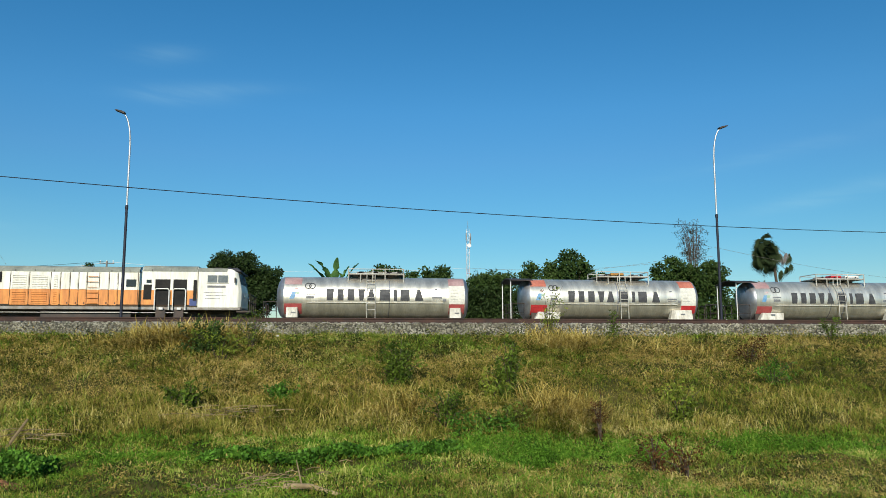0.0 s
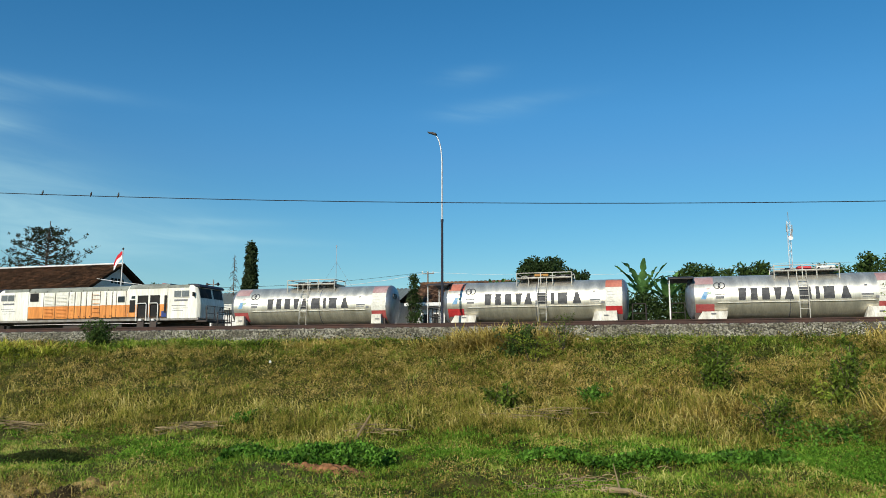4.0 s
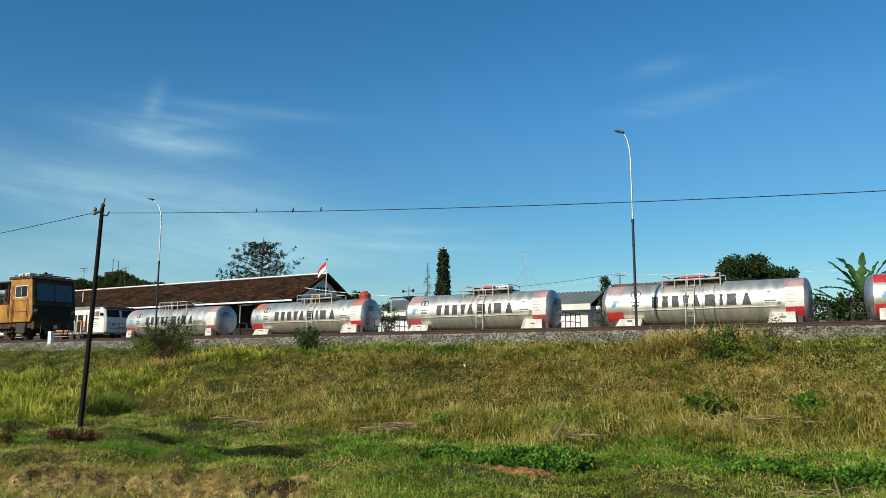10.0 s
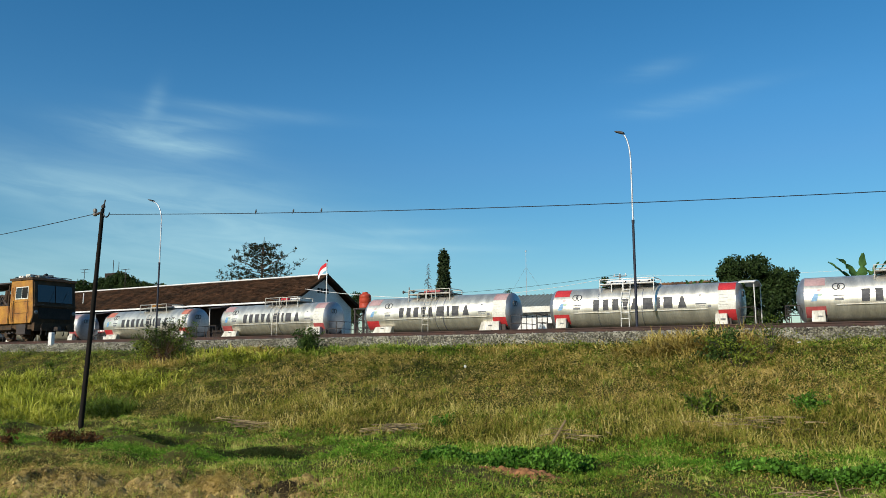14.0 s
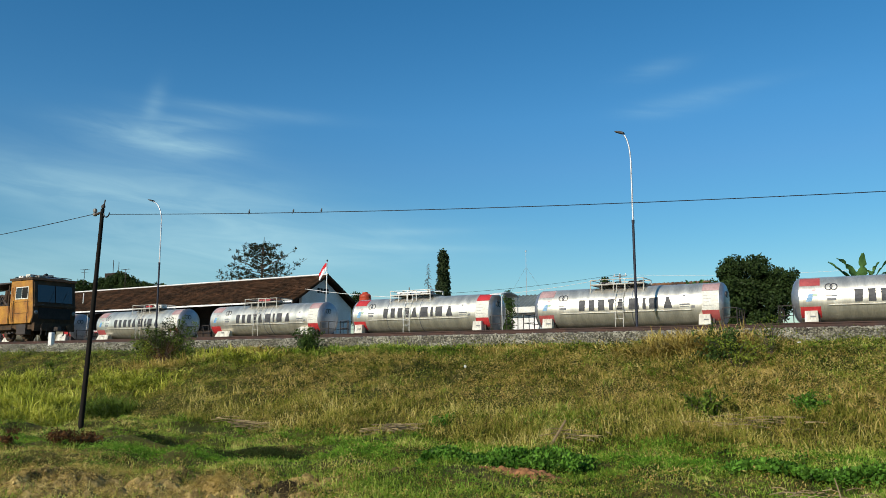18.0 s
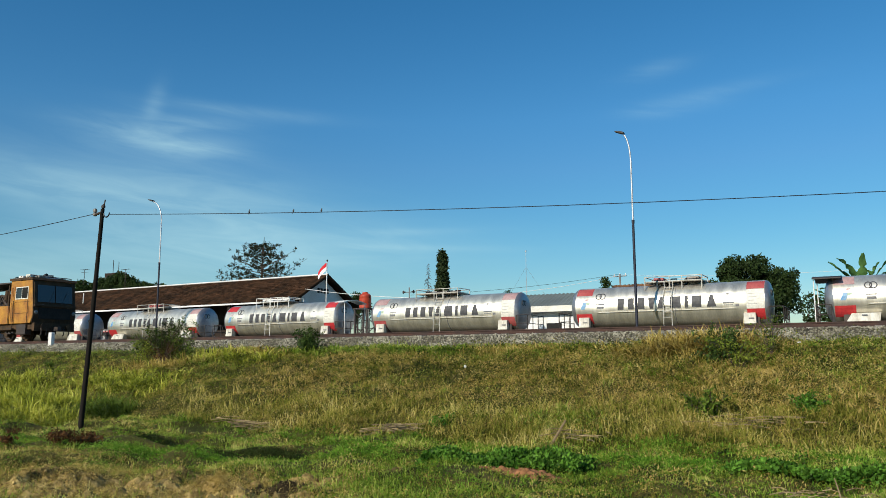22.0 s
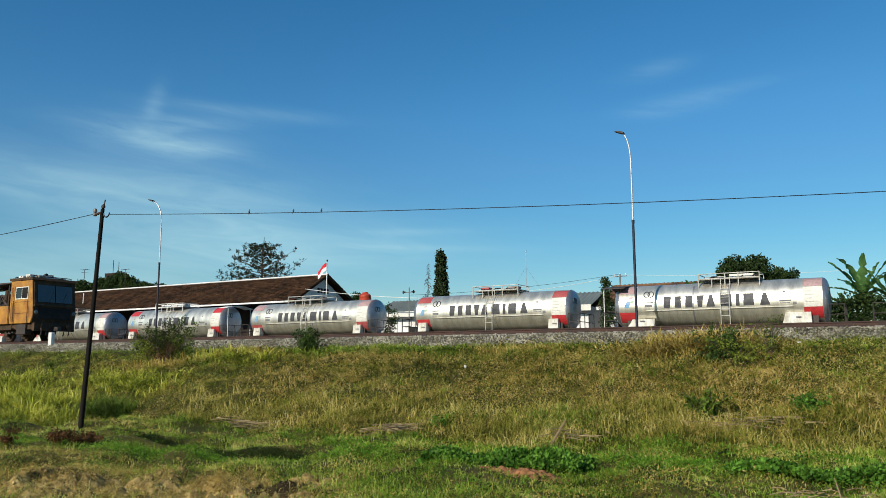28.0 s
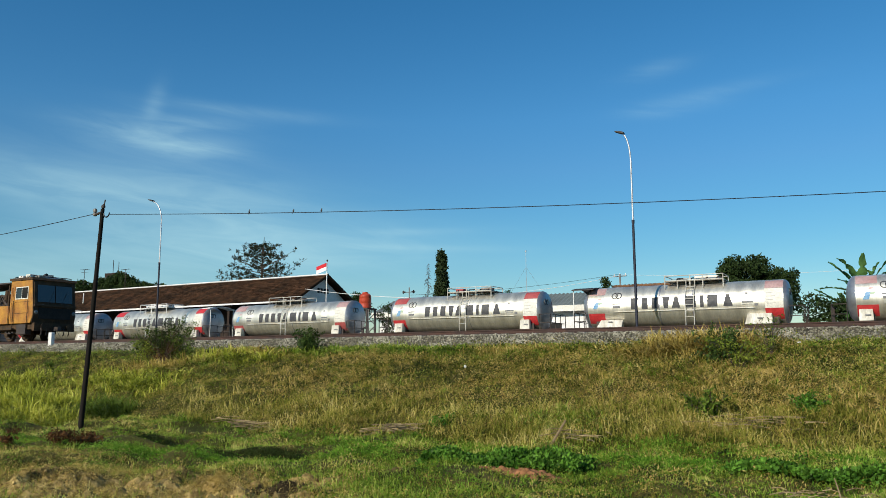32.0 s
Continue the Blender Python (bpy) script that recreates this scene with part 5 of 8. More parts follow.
    for k in range(22):
        a = Vector((rng.uniform(-6.0, -2.2), rng.uniform(-1.1, -0.4), rng.uniform(1.9, 2.3)))
        b = a + Vector((rng.uniform(-0.6, 0.6), rng.uniform(-0.2, 0.2), rng.uniform(0.3, 0.9)))
        c = (a + b) / 2 + Vector((rng.uniform(-0.4, 0.4), -0.1, 0.15))
        part("hose", Shape().rod([tuple(a), tuple(c), tuple(b)], 0.035, 6), M_IRON, w)
    for k, px in enumerate((-3.4, -5.2, -7.3)):
        part("cylinder", Shape().rod([(px, -0.7, 1.6), (px + 0.15, -0.7, 2.9)], 0.13, 12), M_GREYIRON if k % 2 else M_YDARK, w, smooth=True)
    part("exhaust", Shape().rod([(-3.6, 0.2, 2.4), (-3.6, 0.2, 3.6)], 0.07, 10), M_IRON, w)
    part("buffer_beam", Shape().box(-0.02, 0.18, -1.2, 1.2, 0.55, 0.98), M_YDARK, w)
    part("coupler", Shape().box(0.1, 0.6, -0.12, 0.12, 0.55, 0.78), M_IRON, w, bevel=0.02)
    for y in (-0.85, -0.55, 0.5, 0.8):
        part("air_hose", Shape().rod([(0.15, y, 0.75), (0.3, y, 0.6), (0.28, y, 0.35), (0.18, y, 0.3)], 0.03, 6), M_IRON, w)
    for y in (-0.75, 0.75):
        part("buffer", Shape().lathe([(0.16, 0.1), (0.36, 0.1), (0.37, 0.19), (0.41, 0.2), (0.42, 0.05)], "x", 16, (0, y, 0.78)), M_YDARK, w, "grimy round buffer", True)
        part("work_lamp", Shape().lathe([(0.05, 0.08), (0.14, 0.08), (0.15, 0.02)], "x", 12, (0, y, 1.92)), M_GLASSG, cab)
    part("front_beam", Shape().box(0.06, 0.17, -1.25, 1.25, 1.86, 1.98), M_YDARK, cab, bevel=0.015)
    for x in (-2.0, -1.56, -0.28):
        part("side_rail", Shape().rod([(x, -H - 0.07, 0.7), (x, -H - 0.07, 2.2)], 0.018, 6), M_YDARK, cab)
    for k in range(3):
        part("cab_step", Shape().box(-1.98, -1.58, -H - 0.1, -H + 0.1, 0.12 + 0.27 * k, 0.16 + 0.27 * k), M_IRON, w)
    for x0, z0, x1, z1 in ((-1.55, 1.5, -0.3, 1.53), (-1.55, 2.12, -0.25, 2.14)):
        part("panel_seam", Shape().box(x0, x1, -H - 0.008, -H + 0.01, z0, z1), M_YDARK, cab)
    part("tool_box", Shape().box(-1.3, -0.5, -1.28, -0.9, 0.35, 0.9), M_IRON, w, bevel=0.02)
    for x in (-1.4, -2.9, -12.0, -13.5):
        for s in (-1, 1):
            whl = part("wheel", Shape().lathe([(s * 0.5, 0.45), (s * 0.53, 0.45), (s * 0.535, 0.42), (s * 0.64, 0.41), (s * 0.64, 0.34), (s * 0.58, 0.3), (s * 0.58, 0.1), (s * 0.66, 0.08), (s * 0.66, 0.01)], "y", 24), M_YDARK, w, "rusty steel wheel", at=(x, 0, 0.42))
            part("axle_box", Shape().box(-0.16, 0.16, *sorted((s * 0.66, s * 0.86)), -0.14, 0.14), M_YDARK, whl)
    for s in (-1, 1):
        part("bogie_side", Shape().box(-3.4, -0.9, *sorted((s * 0.74, s * 0.84)), 0.42, 0.62), M_YDARK, w)
    for k in range(6):
        part("spring", Shape().lathe([(0.56, 0.07), (0.64, 0.07)], "z", 10, (-1.25 - 0.3 * k, -0.92, -0.1)), M_IRON, w)
    return w


track_machine()
m = thing("marker_post", (-37.45, 25.15, 2.28), "short white concrete marker post in the ballast", "marker post")
part("post", Shape().box(-0.13, 0.13, -0.1, 0.1, 0, 0.86), M_WHITE, m, bevel=0.02)
part("foot", Shape().box(-0.2, 0.2, -0.16, 0.16, -0.1, 0.1), M_CONC, m, bevel=0.02)

# ---- station and houses ----


def tile_roof(name, parent, x0, x1, y0, z0, y1, z1, material, col_w=0.3, row=0.33, label=""):
    """One roof slope from the eave (y0, z0) up to the ridge (y1, z1): overlapping rows of curved tiles, joined."""
    L = math.hypot(y1 - y0, z1 - z0)
    rows, cols = int(L / row), int(abs(x1 - x0) / col_w)
    uy, uz = (y1 - y0) / L, (z1 - z0) / L
    ny, nz = -uz * (1 if uy > 0 else -1), abs(uy)
    rng = np.random.default_rng(3)
    i, j = np.meshgrid(np.arange(cols), np.arange(rows))
    i, j = i.ravel(), j.ravel()
    n = len(i)
    jit = rng.normal(0, 0.012, n)
    V = np.zeros((n, 8, 3))
    prof = ((0.0, 0.0), (0.3, 0.05), (0.62, 0.05), (1.0, 0.0))
    for e, (s, lift) in enumerate(((0.0, 0.035), (1.12, 0.0))):
        for q, (fx, fz) in enumerate(prof):
            d = (j + s) * row
            V[:, 4 * e + q, 0] = x0 + (x1 - x0) * (i + fx * 1.02) / cols
            V[:, 4 * e + q, 1] = y0 + uy * d + ny * (fz + lift + jit)
            V[:, 4 * e + q, 2] = z0 + uz * d + nz * (fz + lift + jit)
    quads = np.array([(0, 1, 5, 4), (1, 2, 6, 5), (2, 3, 7, 6)])
    F = (quads[None] + 8 * np.arange(n)[:, None, None]).reshape(-1)
    me = fast_mesh(name, V.reshape(-1, 3), F, np.full(3 * n, 4), material)
    ob = part(name, me, None, parent, label)
    return tagged(ob, kind="stuff")


def station():
    w = thing("station_building", (-40.3, 47.0, 1.9), "long whitewashed station building with brown tiled roof", "building")
    L = -52.0
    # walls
    # the wall's dark colour includes the shade under the eave
    part("front_wall", Shape().box(L, -0.5, 3.3, 3.5, 0, 5.9), M_VERANDA, w, "boarded wall, darkened for the shade under the eave")
    part("back_wall", Shape().box(L, -0.3, 8.0, 8.25, 0, 4.2), M_WALLW, w)
    part("gable_wall", Shape().prism([(1.6, 0), (8.25, 0), (8.25, 4.35), (4.3, 6.62), (1.6, 5.2)], "x", -0.5, -0.25), M_WALLW, w, "whitewashed gable wall in shade")
    part("gable_wall", Shape().prism([(1.6, 0), (8.25, 0), (8.25, 4.35), (4.3, 6.62), (1.6, 5.2)], "x", L, L + 0.25), M_WALLW, w)
    for k, y in enumerate((3.7, 4.1, 4.5, 4.9)):
        part("gable_vent", Shape().box(-0.27, -0.235, y - 0.14, y + 0.14, 5.35, 5.75), M_DARK, w, "small dark gable vent")
    part("gable_window", Shape().box(-0.27, -0.235, 3.5, 4.4, 3.2, 4.1), M_DARK, w)
    # roof slabs with tiles
    part("roof_slab", Shape().hexa([(L - 0.4, -0.1, 4.33), (0.25, -0.1, 4.33), (0.25, 4.3, 6.8), (L - 0.4, 4.3, 6.8), (L - 0.4, -0.1, 4.43), (0.25, -0.1, 4.43), (0.25, 4.3, 6.9), (L - 0.4, 4.3, 6.9)]), M_ROOF, w)
    part("roof_slab", Shape().hexa([(L - 0.4, 4.3, 6.8), (0.25, 4.3, 6.8), (0.25, 8.9, 4.4), (L - 0.4, 8.9, 4.4), (L - 0.4, 4.3, 6.9), (0.25, 4.3, 6.9), (0.25, 8.9, 4.5), (L - 0.4, 8.9, 4.5)]), M_ROOF, w)
    tile_roof("roof_tiles", w, L - 0.4, 0.25, -0.12, 4.44, 4.3, 6.92, M_ROOF, 0.28, 0.3, "dark brown clay tiles")
    part("ridge_cap", Shape().rod([(L - 0.4, 4.3, 6.93), (0.28, 4.3, 6.93)], 0.07, 8), M_WALLW, w, "pale mortar ridge")
    part("eave_board", Shape().box(L - 0.4, 0.25, -0.16, -0.11, 4.33, 4.46), M_WALLW, w, "white eave board")
    part("verge_board", Shape().hexa([(0.22, -0.1, 4.2), (0.28, -0.1, 4.2), (0.28, 4.3, 6.72), (0.22, 4.3, 6.72), (0.22, -0.1, 4.42), (0.28, -0.1, 4.42), (0.28, 4.3, 6.95), (0.22, 4.3, 6.95)]), M_ROOF, w)
    part("verge_board", Shape().hexa([(0.22, 8.9, 4.2), (0.28, 8.9, 4.2), (0.28, 4.3, 6.72), (0.22, 4.3, 6.72), (0.22, 8.9, 4.5), (0.28, 8.9, 4.5), (0.28, 4.3, 6.95), (0.22, 4.3, 6.95)]), M_ROOF, w)
    for k in range(9):
        x = -1.0 - 5.7 * k
        part("veranda_post", Shape().box(x - 0.12, x + 0.12, 0.1, 0.34, 0, 4.33), M_VERANDA, w)
    for k in range(8):
        x = -3.0 - 6.0 * k
        d = part("station_door" if k % 2 else "station_window", Shape().box(x - 0.7, x + 0.7, 3.24, 3.32, 0.5 if k % 2 else 1.4, 3.2), M_DARK, w, "dark opening under the eave")
        part("door_frame", Shape().box(x - 0.8, x - 0.7, 3.22, 3.32, 0.5 if k % 2 else 1.4, 3.3), M_CREAM, d)
    part("vent_pipe", Shape().rod([(-27.5, 1.6, 5.2), (-27.5, 1.6, 6.4)], 0.05, 8).rod([(-27.5, 1.6, 5.1), (-27.5, 1.6, 5.5)], 0.14, 8, 0.06), M_WALLW, w, "pale vent pipe on the roof")
    return w


station()
part("platform", Shape().box(-120, 20, 42.2, 47.5, 1.7, 2.5), M_CONC)
tagged(bpy.data.objects["platform"], "low concrete station platform", "platform", kind="structure")


def platform_wall():
    w = thing("platform_booth", (-56.5, 43.6, 2.5), "low white booth with square openings and red edging", "booth")
    part("wall", Shape().box(-3.0, 3.6, 0, 0.2, 0, 0.95), M_WALLW, w)
    for x in (-2.9, -1.2, 0.4, 2.0, 3.5):
        part("pillar", Shape().box(x - 0.16, x + 0.16, -0.06, 0.26, 0, 1.75), M_WALLW, w)
    part("canopy", Shape().hexa([(-3.4, -0.5, 1.72), (2.1, -0.5, 1.72), (2.1, 2.6, 1.95), (-3.4, 2.6, 1.95), (-3.4, -0.5, 1.8), (2.1, -0.5, 1.8), (2.1, 2.6, 2.05), (-3.4, 2.6, 2.05)]), M_PINK, w, "faded pink canopy")
    part("canopy_edge", Shape().box(-3.4, 2.1, -0.56, -0.5, 1.62, 1.82), M_WHITE, w)
    part("red_edge", Shape().box(-3.4, 2.1, -0.58, -0.56, 1.62, 1.68), M_RED, w)
    part("gable", Shape().prism([(2.2, 0), (4.6, 0), (4.6, 1.4), (3.4, 2.0), (2.2, 1.6)], "y", 0.3, 2.6), M_WALLW, w)
    part("opening", Shape().box(3.0, 3.9, 0.28, 0.32, 0.8, 1.3), M_DARK, w)
    return w


platform_wall()


def grey_hall():
    w = thing("goods_shed", (-25.5, 50.0, 1.9), "white shed with a grey-green sheet roof", "shed")
    part("wall", Shape().box(-8.6, 8.2, 0.3, 0.5, 0, 3.2), M_WALLW, w)
    part("side_wall", Shape().box(8.0, 8.2, 0.5, 6.0, 0, 3.4), M_WALLW, w)
    part("side_wall", Shape().box(-8.6, -8.4, 0.5, 6.0, 0, 3.4), M_WALLW, w)
    part("back_wall", Shape().box(-8.6, 8.2, 6.0, 6.2, 0, 3.4), M_WALLW, w)
    s = Shape()
    n = 112
    for k in range(n + 1):
        x = -9.0 + 17.6 * k / n
        h = 0.035 * (1 if k % 2 else -1)
        s.v += [(x, -0.3, 3.42 + h), (x, 2.6, 4.52 + h), (x, 6.4, 3.4 + h)]
    for k in range(n):
        a = 3 * k
        s.f += [(a, a + 3, a + 4, a + 1), (a + 1, a + 4, a + 5, a + 2)]
    part("sheet_roof", s, M_WALLG, w, "corrugated grey-green roof sheets")
    part("fascia", Shape().box(-9.0, 8.6, -0.34, -0.3, 3.05, 3.45), M_CREAM, w)
    for x in (-6, -2.2, 1.5, 5.2):
        part("window", Shape().box(x, x + 1.1, 0.26, 0.32, 1.4, 2.3), M_DARK, w)
    return w


grey_hall()


def tiled_house():
    w = thing("tiled_house", (-12.9, 49.5, 1.9), "small whitewashed house with mossy brown tiled roof", "house")
    part("wall", Shape().box(-3.2, 2.9, 0.6, 0.8, 0, 3.2), M_WALLW, w)
    part("side_wall", Shape().prism([(0.8, 0), (6.4, 0), (6.4, 3.3), (3.5, 4.5), (0.8, 3.5)], "x", -3.2, -3.0), M_WALLW, w)
    part("side_wall", Shape().prism([(0.8, 0), (6.4, 0), (6.4, 3.3), (3.5, 4.5), (0.8, 3.5)], "x", 2.7, 2.9), M_WALLW, w)
    part("back_wall", Shape().box(-3.2, 2.9, 6.4, 6.6, 0, 3.2), M_WALLW, w)
    part("roof_slab", Shape().hexa([(-3.5, -0.1, 3.16), (3.1, -0.1, 3.16), (3.1, 3.5, 4.66), (-3.5, 3.5, 4.66), (-3.5, -0.1, 3.24), (3.1, -0.1, 3.24), (3.1, 3.5, 4.74), (-3.5, 3.5, 4.74)]), M_ROOF2, w)
    part("roof_slab", Shape().hexa([(-3.5, 3.5, 4.66), (3.1, 3.5, 4.66), (3.1, 7.0, 3.2), (-3.5, 7.0, 3.2), (-3.5, 3.5, 4.74), (3.1, 3.5, 4.74), (3.1, 7.0, 3.28), (-3.5, 7.0, 3.28)]), M_ROOF2, w)
    tile_roof("roof_tiles", w, -3.5, 3.1, -0.14, 3.25, 3.5, 4.78, M_ROOF2, 0.26, 0.27, "curved brown clay tiles with moss")
    for k in range(22):
        part("ridge_tile", Shape().rod([(-3.5 + 0.3 * k, 3.5, 4.82), (-3.18 + 0.3 * k, 3.5, 4.86)], 0.11, 8, 0.12), M_ROOF2, w)
    part("eave_board", Shape().box(-3.5, 3.1, -0.18, -0.13, 3.02, 3.24), M_WALLW, w, "white eave board")
    for x0, x1, z0, z1 in ((-2.4, -2.0, 1.4, 2.5), (-1.7, -1.3, 1.4, 2.5), (-0.9, -0.25, 0.1, 2.6), (0.1, 1.0, 0.1, 2.7), (1.8, 2.03, 1.3, 2.6), (2.1, 2.35, 1.3, 2.6)):
        part("window" if z0 > 1 else "doorway", Shape().box(x0, x1, 0.55, 0.62, z0, z1), M_DARK, w, "dark opening")
    for x in (-3.1, 0.05, 2.8):
        part("porch_post", Shape().box(x - 0.06, x + 0.06, 0.0, 0.12, 0, 3.05), M_VERANDA, w, "dark porch post")
    sign = part("signboard", Shape().box(0.1, 1.45, -0.27, -0.22, 2.6, 3.08), M_BLACK, w, "black signboard with pale writing")
    for k in range(6):
        part("writing_bar", Shape().box(0.24 + 0.19 * k, 0.34 + 0.19 * k, -0.276, -0.268, 2.78, 2.92), M_CREAM, sign)
    part("porch_canopy", Shape().box(0.7, 3.6, -0.8, 0.6, 2.75, 2.83), M_IRON, w)
    return w


tiled_house()


def water_tower():
    w = thing("water_tower", (-31.8, 45.0, 1.9), "orange plastic water tank on a dark steel stand", "water tank")
    part("tank", Shape().lathe([(3.42, 0.36), (3.46, 0.42), (3.75, 0.42), (3.77, 0.40), (3.8, 0.42), (4.1, 0.42), (4.12, 0.40), (4.15, 0.42), (4.35, 0.40), (4.46, 0.27), (4.5, 0.2), (4.56, 0.2), (4.58, 0.02)], "z", 28), M_ORTANK, w, "ribbed orange tank", True)
    part("deck", Shape().box(-0.6, 0.6, -0.6, 0.6, 3.34, 3.42), M_IRON, w)
    for x in (-0.5, 0.5):
        for y in (-0.5, 0.5):
            part("leg", Shape().box(x - 0.06, x + 0.06, y - 0.06, y + 0.06, 0, 3.34), M_IRON, w)
    for z in (0.9, 1.8, 2.7):
        for y in (-0.5, 0.5):
            part("brace", Shape().rod([(-0.5, y, z - 0.4), (0.5, y, z + 0.4)], 0.03, 6).rod([(-0.5, y, z + 0.4), (0.5, y, z - 0.4)], 0.03, 6), M_IRON, w)
    part("pipe", Shape().rod([(0.3, -0.4, 3.4), (0.7, -0.6, 3.3), (0.7, -0.6, 0.5)], 0.04, 8), M_GREYIRON, w)
    return w


water_tower()


def horn_pole():
    w = thing("loudspeaker_pole", (-29.4, 47.0, 1.9), "thin pole with two horn loudspeakers", "loudspeaker")
    part("pole", Shape().rod([(0, 0, 0), (0, 0, 4.95)], 0.04, 8), M_GREYIRON, w)
    part("crossbar", Shape().rod([(-0.45, 0, 4.62), (0.5, 0, 4.62)], 0.03, 6), M_GREYIRON, w)
    for s in (-1, 1):
        part("horn", Shape().lathe([(s * 0.22, 0.03), (s * 0.34, 0.06), (s * 0.42, 0.12), (s * 0.44, 0.12)], "x", 14, (0, -0.1, 4.62)), M_IRON, w, smooth=True)
    return w


horn_pole()


def flagpole():
    w = thing("flagpole", (-36.1, 46.0, 1.9), "white flagpole standing before the station", "flagpole")
    part("pole", Shape().rod([(0, 0, 0), (0.08, 0, 7.15)], 0.045, 8, 0.03), M_WHITE, w, smooth=True)
    part("finial", Shape().lathe([(7.13, 0.03), (7.18, 0.07), (7.26, 0.06), (7.3, 0.01)], "z", 10, (0.08, 0, 0)), M_IRON, w)
    part("base", Shape().box(-0.35, 0.35, -0.35, 0.35, 0, 0.4), M_CONC, w)
    f = thing("flag", (-36.03, 45.93, 8.95), "red and white cloth flag blowing on the pole", "flag")
    strips = []
    n = 14
    for k in range(n):
        red = part("red_cloth", Shape().box(-0.09, 0.0, -0.006, 0.006, -0.28, 0.0), M_FLAGRED, f, "red upper cloth")
        white = part("white_cloth", Shape().box(-0.09, 0.0, -0.006, 0.006, -0.28, 0.0), M_FLAGWHITE, f, "white lower cloth")
        strips.append((red, white))
    return strips


FLAG = flagpole()


def antenna():
    w = thing("antenna_mast", (-25.1, 58.0, 1.9), "thin guyed antenna mast behind the shed", "antenna")
    part("mast", Shape().rod([(0, 0, 0), (0, 0, 8.55)], 0.03, 8, 0.02), M_GALV, w)
    part("tip", Shape().lathe([(8.5, 0.02), (8.55, 0.06), (8.63, 0.06), (8.68, 0.02)], "z", 10), M_GALV, w)
    for dx, dy in ((-3.0, 1), (2.2, 1), (0.9, -2)):
        part("guy_wire", Shape().rod([(0, 0, 7.3), (dx, dy, 3.6)], 0.007, 5), M_GREYIRON, w)
    return w


antenna()


def far_mast():
    w = thing("telecom_mast", (18.35, 120, 1.9), "distant red and white lattice telecom mast", "mast")
    s = Shape()
    for dx, dy in ((-0.2, -0.2), (0.2, -0.2), (0.2, 0.2), (-0.2, 0.2)):
        s.rod([(dx, dy, 0), (dx, dy, 19)], 0.028, 5)
    part("legs", s, M_GALV, w)
    for k in range(19):
        a = k * 1.0
        part("lattice", Shape().rod([(-0.2, -0.2, a), (0.2, -0.2, a + 1)], 0.022, 4).rod([(0.2, -0.2, a), (-0.2, 0.2, a + 1)], 0.022, 4).rod([(-0.24, -0.2, a), (0.24, -0.2, a)], 0.022, 4), M_GALV if k % 4 else M_REDDULL, w)
    for z, x in ((17.3, -0.36), (17.2, 0.36), (16.6, 0.3)):
        part("panel_antenna", Shape().box(x - 0.06, x + 0.06, -0.6, -0.45, z, z + 1.1), M_GREYIRON, w)
    part("dish", Shape().lathe([(-0.56, 0.32), (-0.5, 0.3), (-0.42, 0.19), (-0.4, 0.02)], "y", 14, (0.12, 0, 16.4)), M_WHITE, w, "white round dish antenna", True)
    part("rod", Shape().rod([(0, 0, 19), (0, 0, 20.3)], 0.04, 5), M_GREYIRON, w)
    return w


far_mast()


def line_pole(x, y, z, h, label, arms=1):
    w = thing("line_pole", (x, y, z), label, "utility pole", "thin poles behind the station")
    part("pole", Shape().rod([(0, 0, 0), (0, 0, h)], 0.06, 8), M_GREYIRON, w)
    for k in range(arms):
        part("crossarm", Shape().rod([(-0.5, 0, h - 0.15 - 0.4 * k), (0.5, 0, h - 0.15 - 0.4 * k)], 0.04, 6), M_GREYIRON, w)
    for s in (-0.42, 0, 0.42):
        part("insulator", Shape().rod([(s, 0, h - 0.12), (s, 0, h + 0.05)], 0.03, 6), M_WHITE, w)
    return w


line_pole(-16.76, 56, 1.9, 6.05, "thin pole with crossarm behind the tiled house")
cable("service_cable", (-38.9, 47.0, 7.2), (-28.3, 48.0, 6.1), 0.15, 0.022, "white service cable slung from the station gable", M_WHITE)
cable("service_cable", (-28.3, 48.0, 6.1), (-16.8, 56.0, 7.85), 0.35, 0.016, "pale service cable sagging between buildings", M_WHITE)
cable("service_cable", (-30.5, 49.0, 6.5), (-16.8, 56.0, 7.95), 0.25, 0.012, "dark service cable sagging between buildings")
cable("service_cable", (-16.7, 56.0, 7.9), (9.0, 60.0, 8.2), 0.5, 0.009, "pale service cable behind the trees", M_WHITE)
cable("service_cable", (9.0, 60.0, 8.2), (27.5, 56.0, 8.9), 0.5, 0.009, "grey service cable behind the trees", M_GREYIRON)
cable("service_cable", (14.0, 58.0, 7.6), (27.0, 57.0, 9.3), 0.3, 0.009, "grey service cable behind the trees", M_GREYIRON)
cable("service_cable", (27.5, 56.0, 9.6), (55.0, 62.0, 7.4), 0.5, 0.009, "grey service cable behind the trees", M_GREYIRON)


def rooftop_block():
    w = thing("far_building", (-121.5, 92, 1.9), "distant building with rooftop antennas above trees", "building")
    part("wall", Shape().box(-2.0, 2.0, 0, 3, 0, 15.0), M_WALLG, w)
    part("parapet", Shape().box(-1.2, 1.6, 0, 3, 15.0, 15.7), M_VERANDA, w)
    for x, h in ((-0.3, 18.2), (1.2, 17.8)):
        part("antenna", Shape().rod([(x, 1, 15.5), (x, 1, h)], 0.06, 5), M_IRON, w)
    return w


rooftop_block()


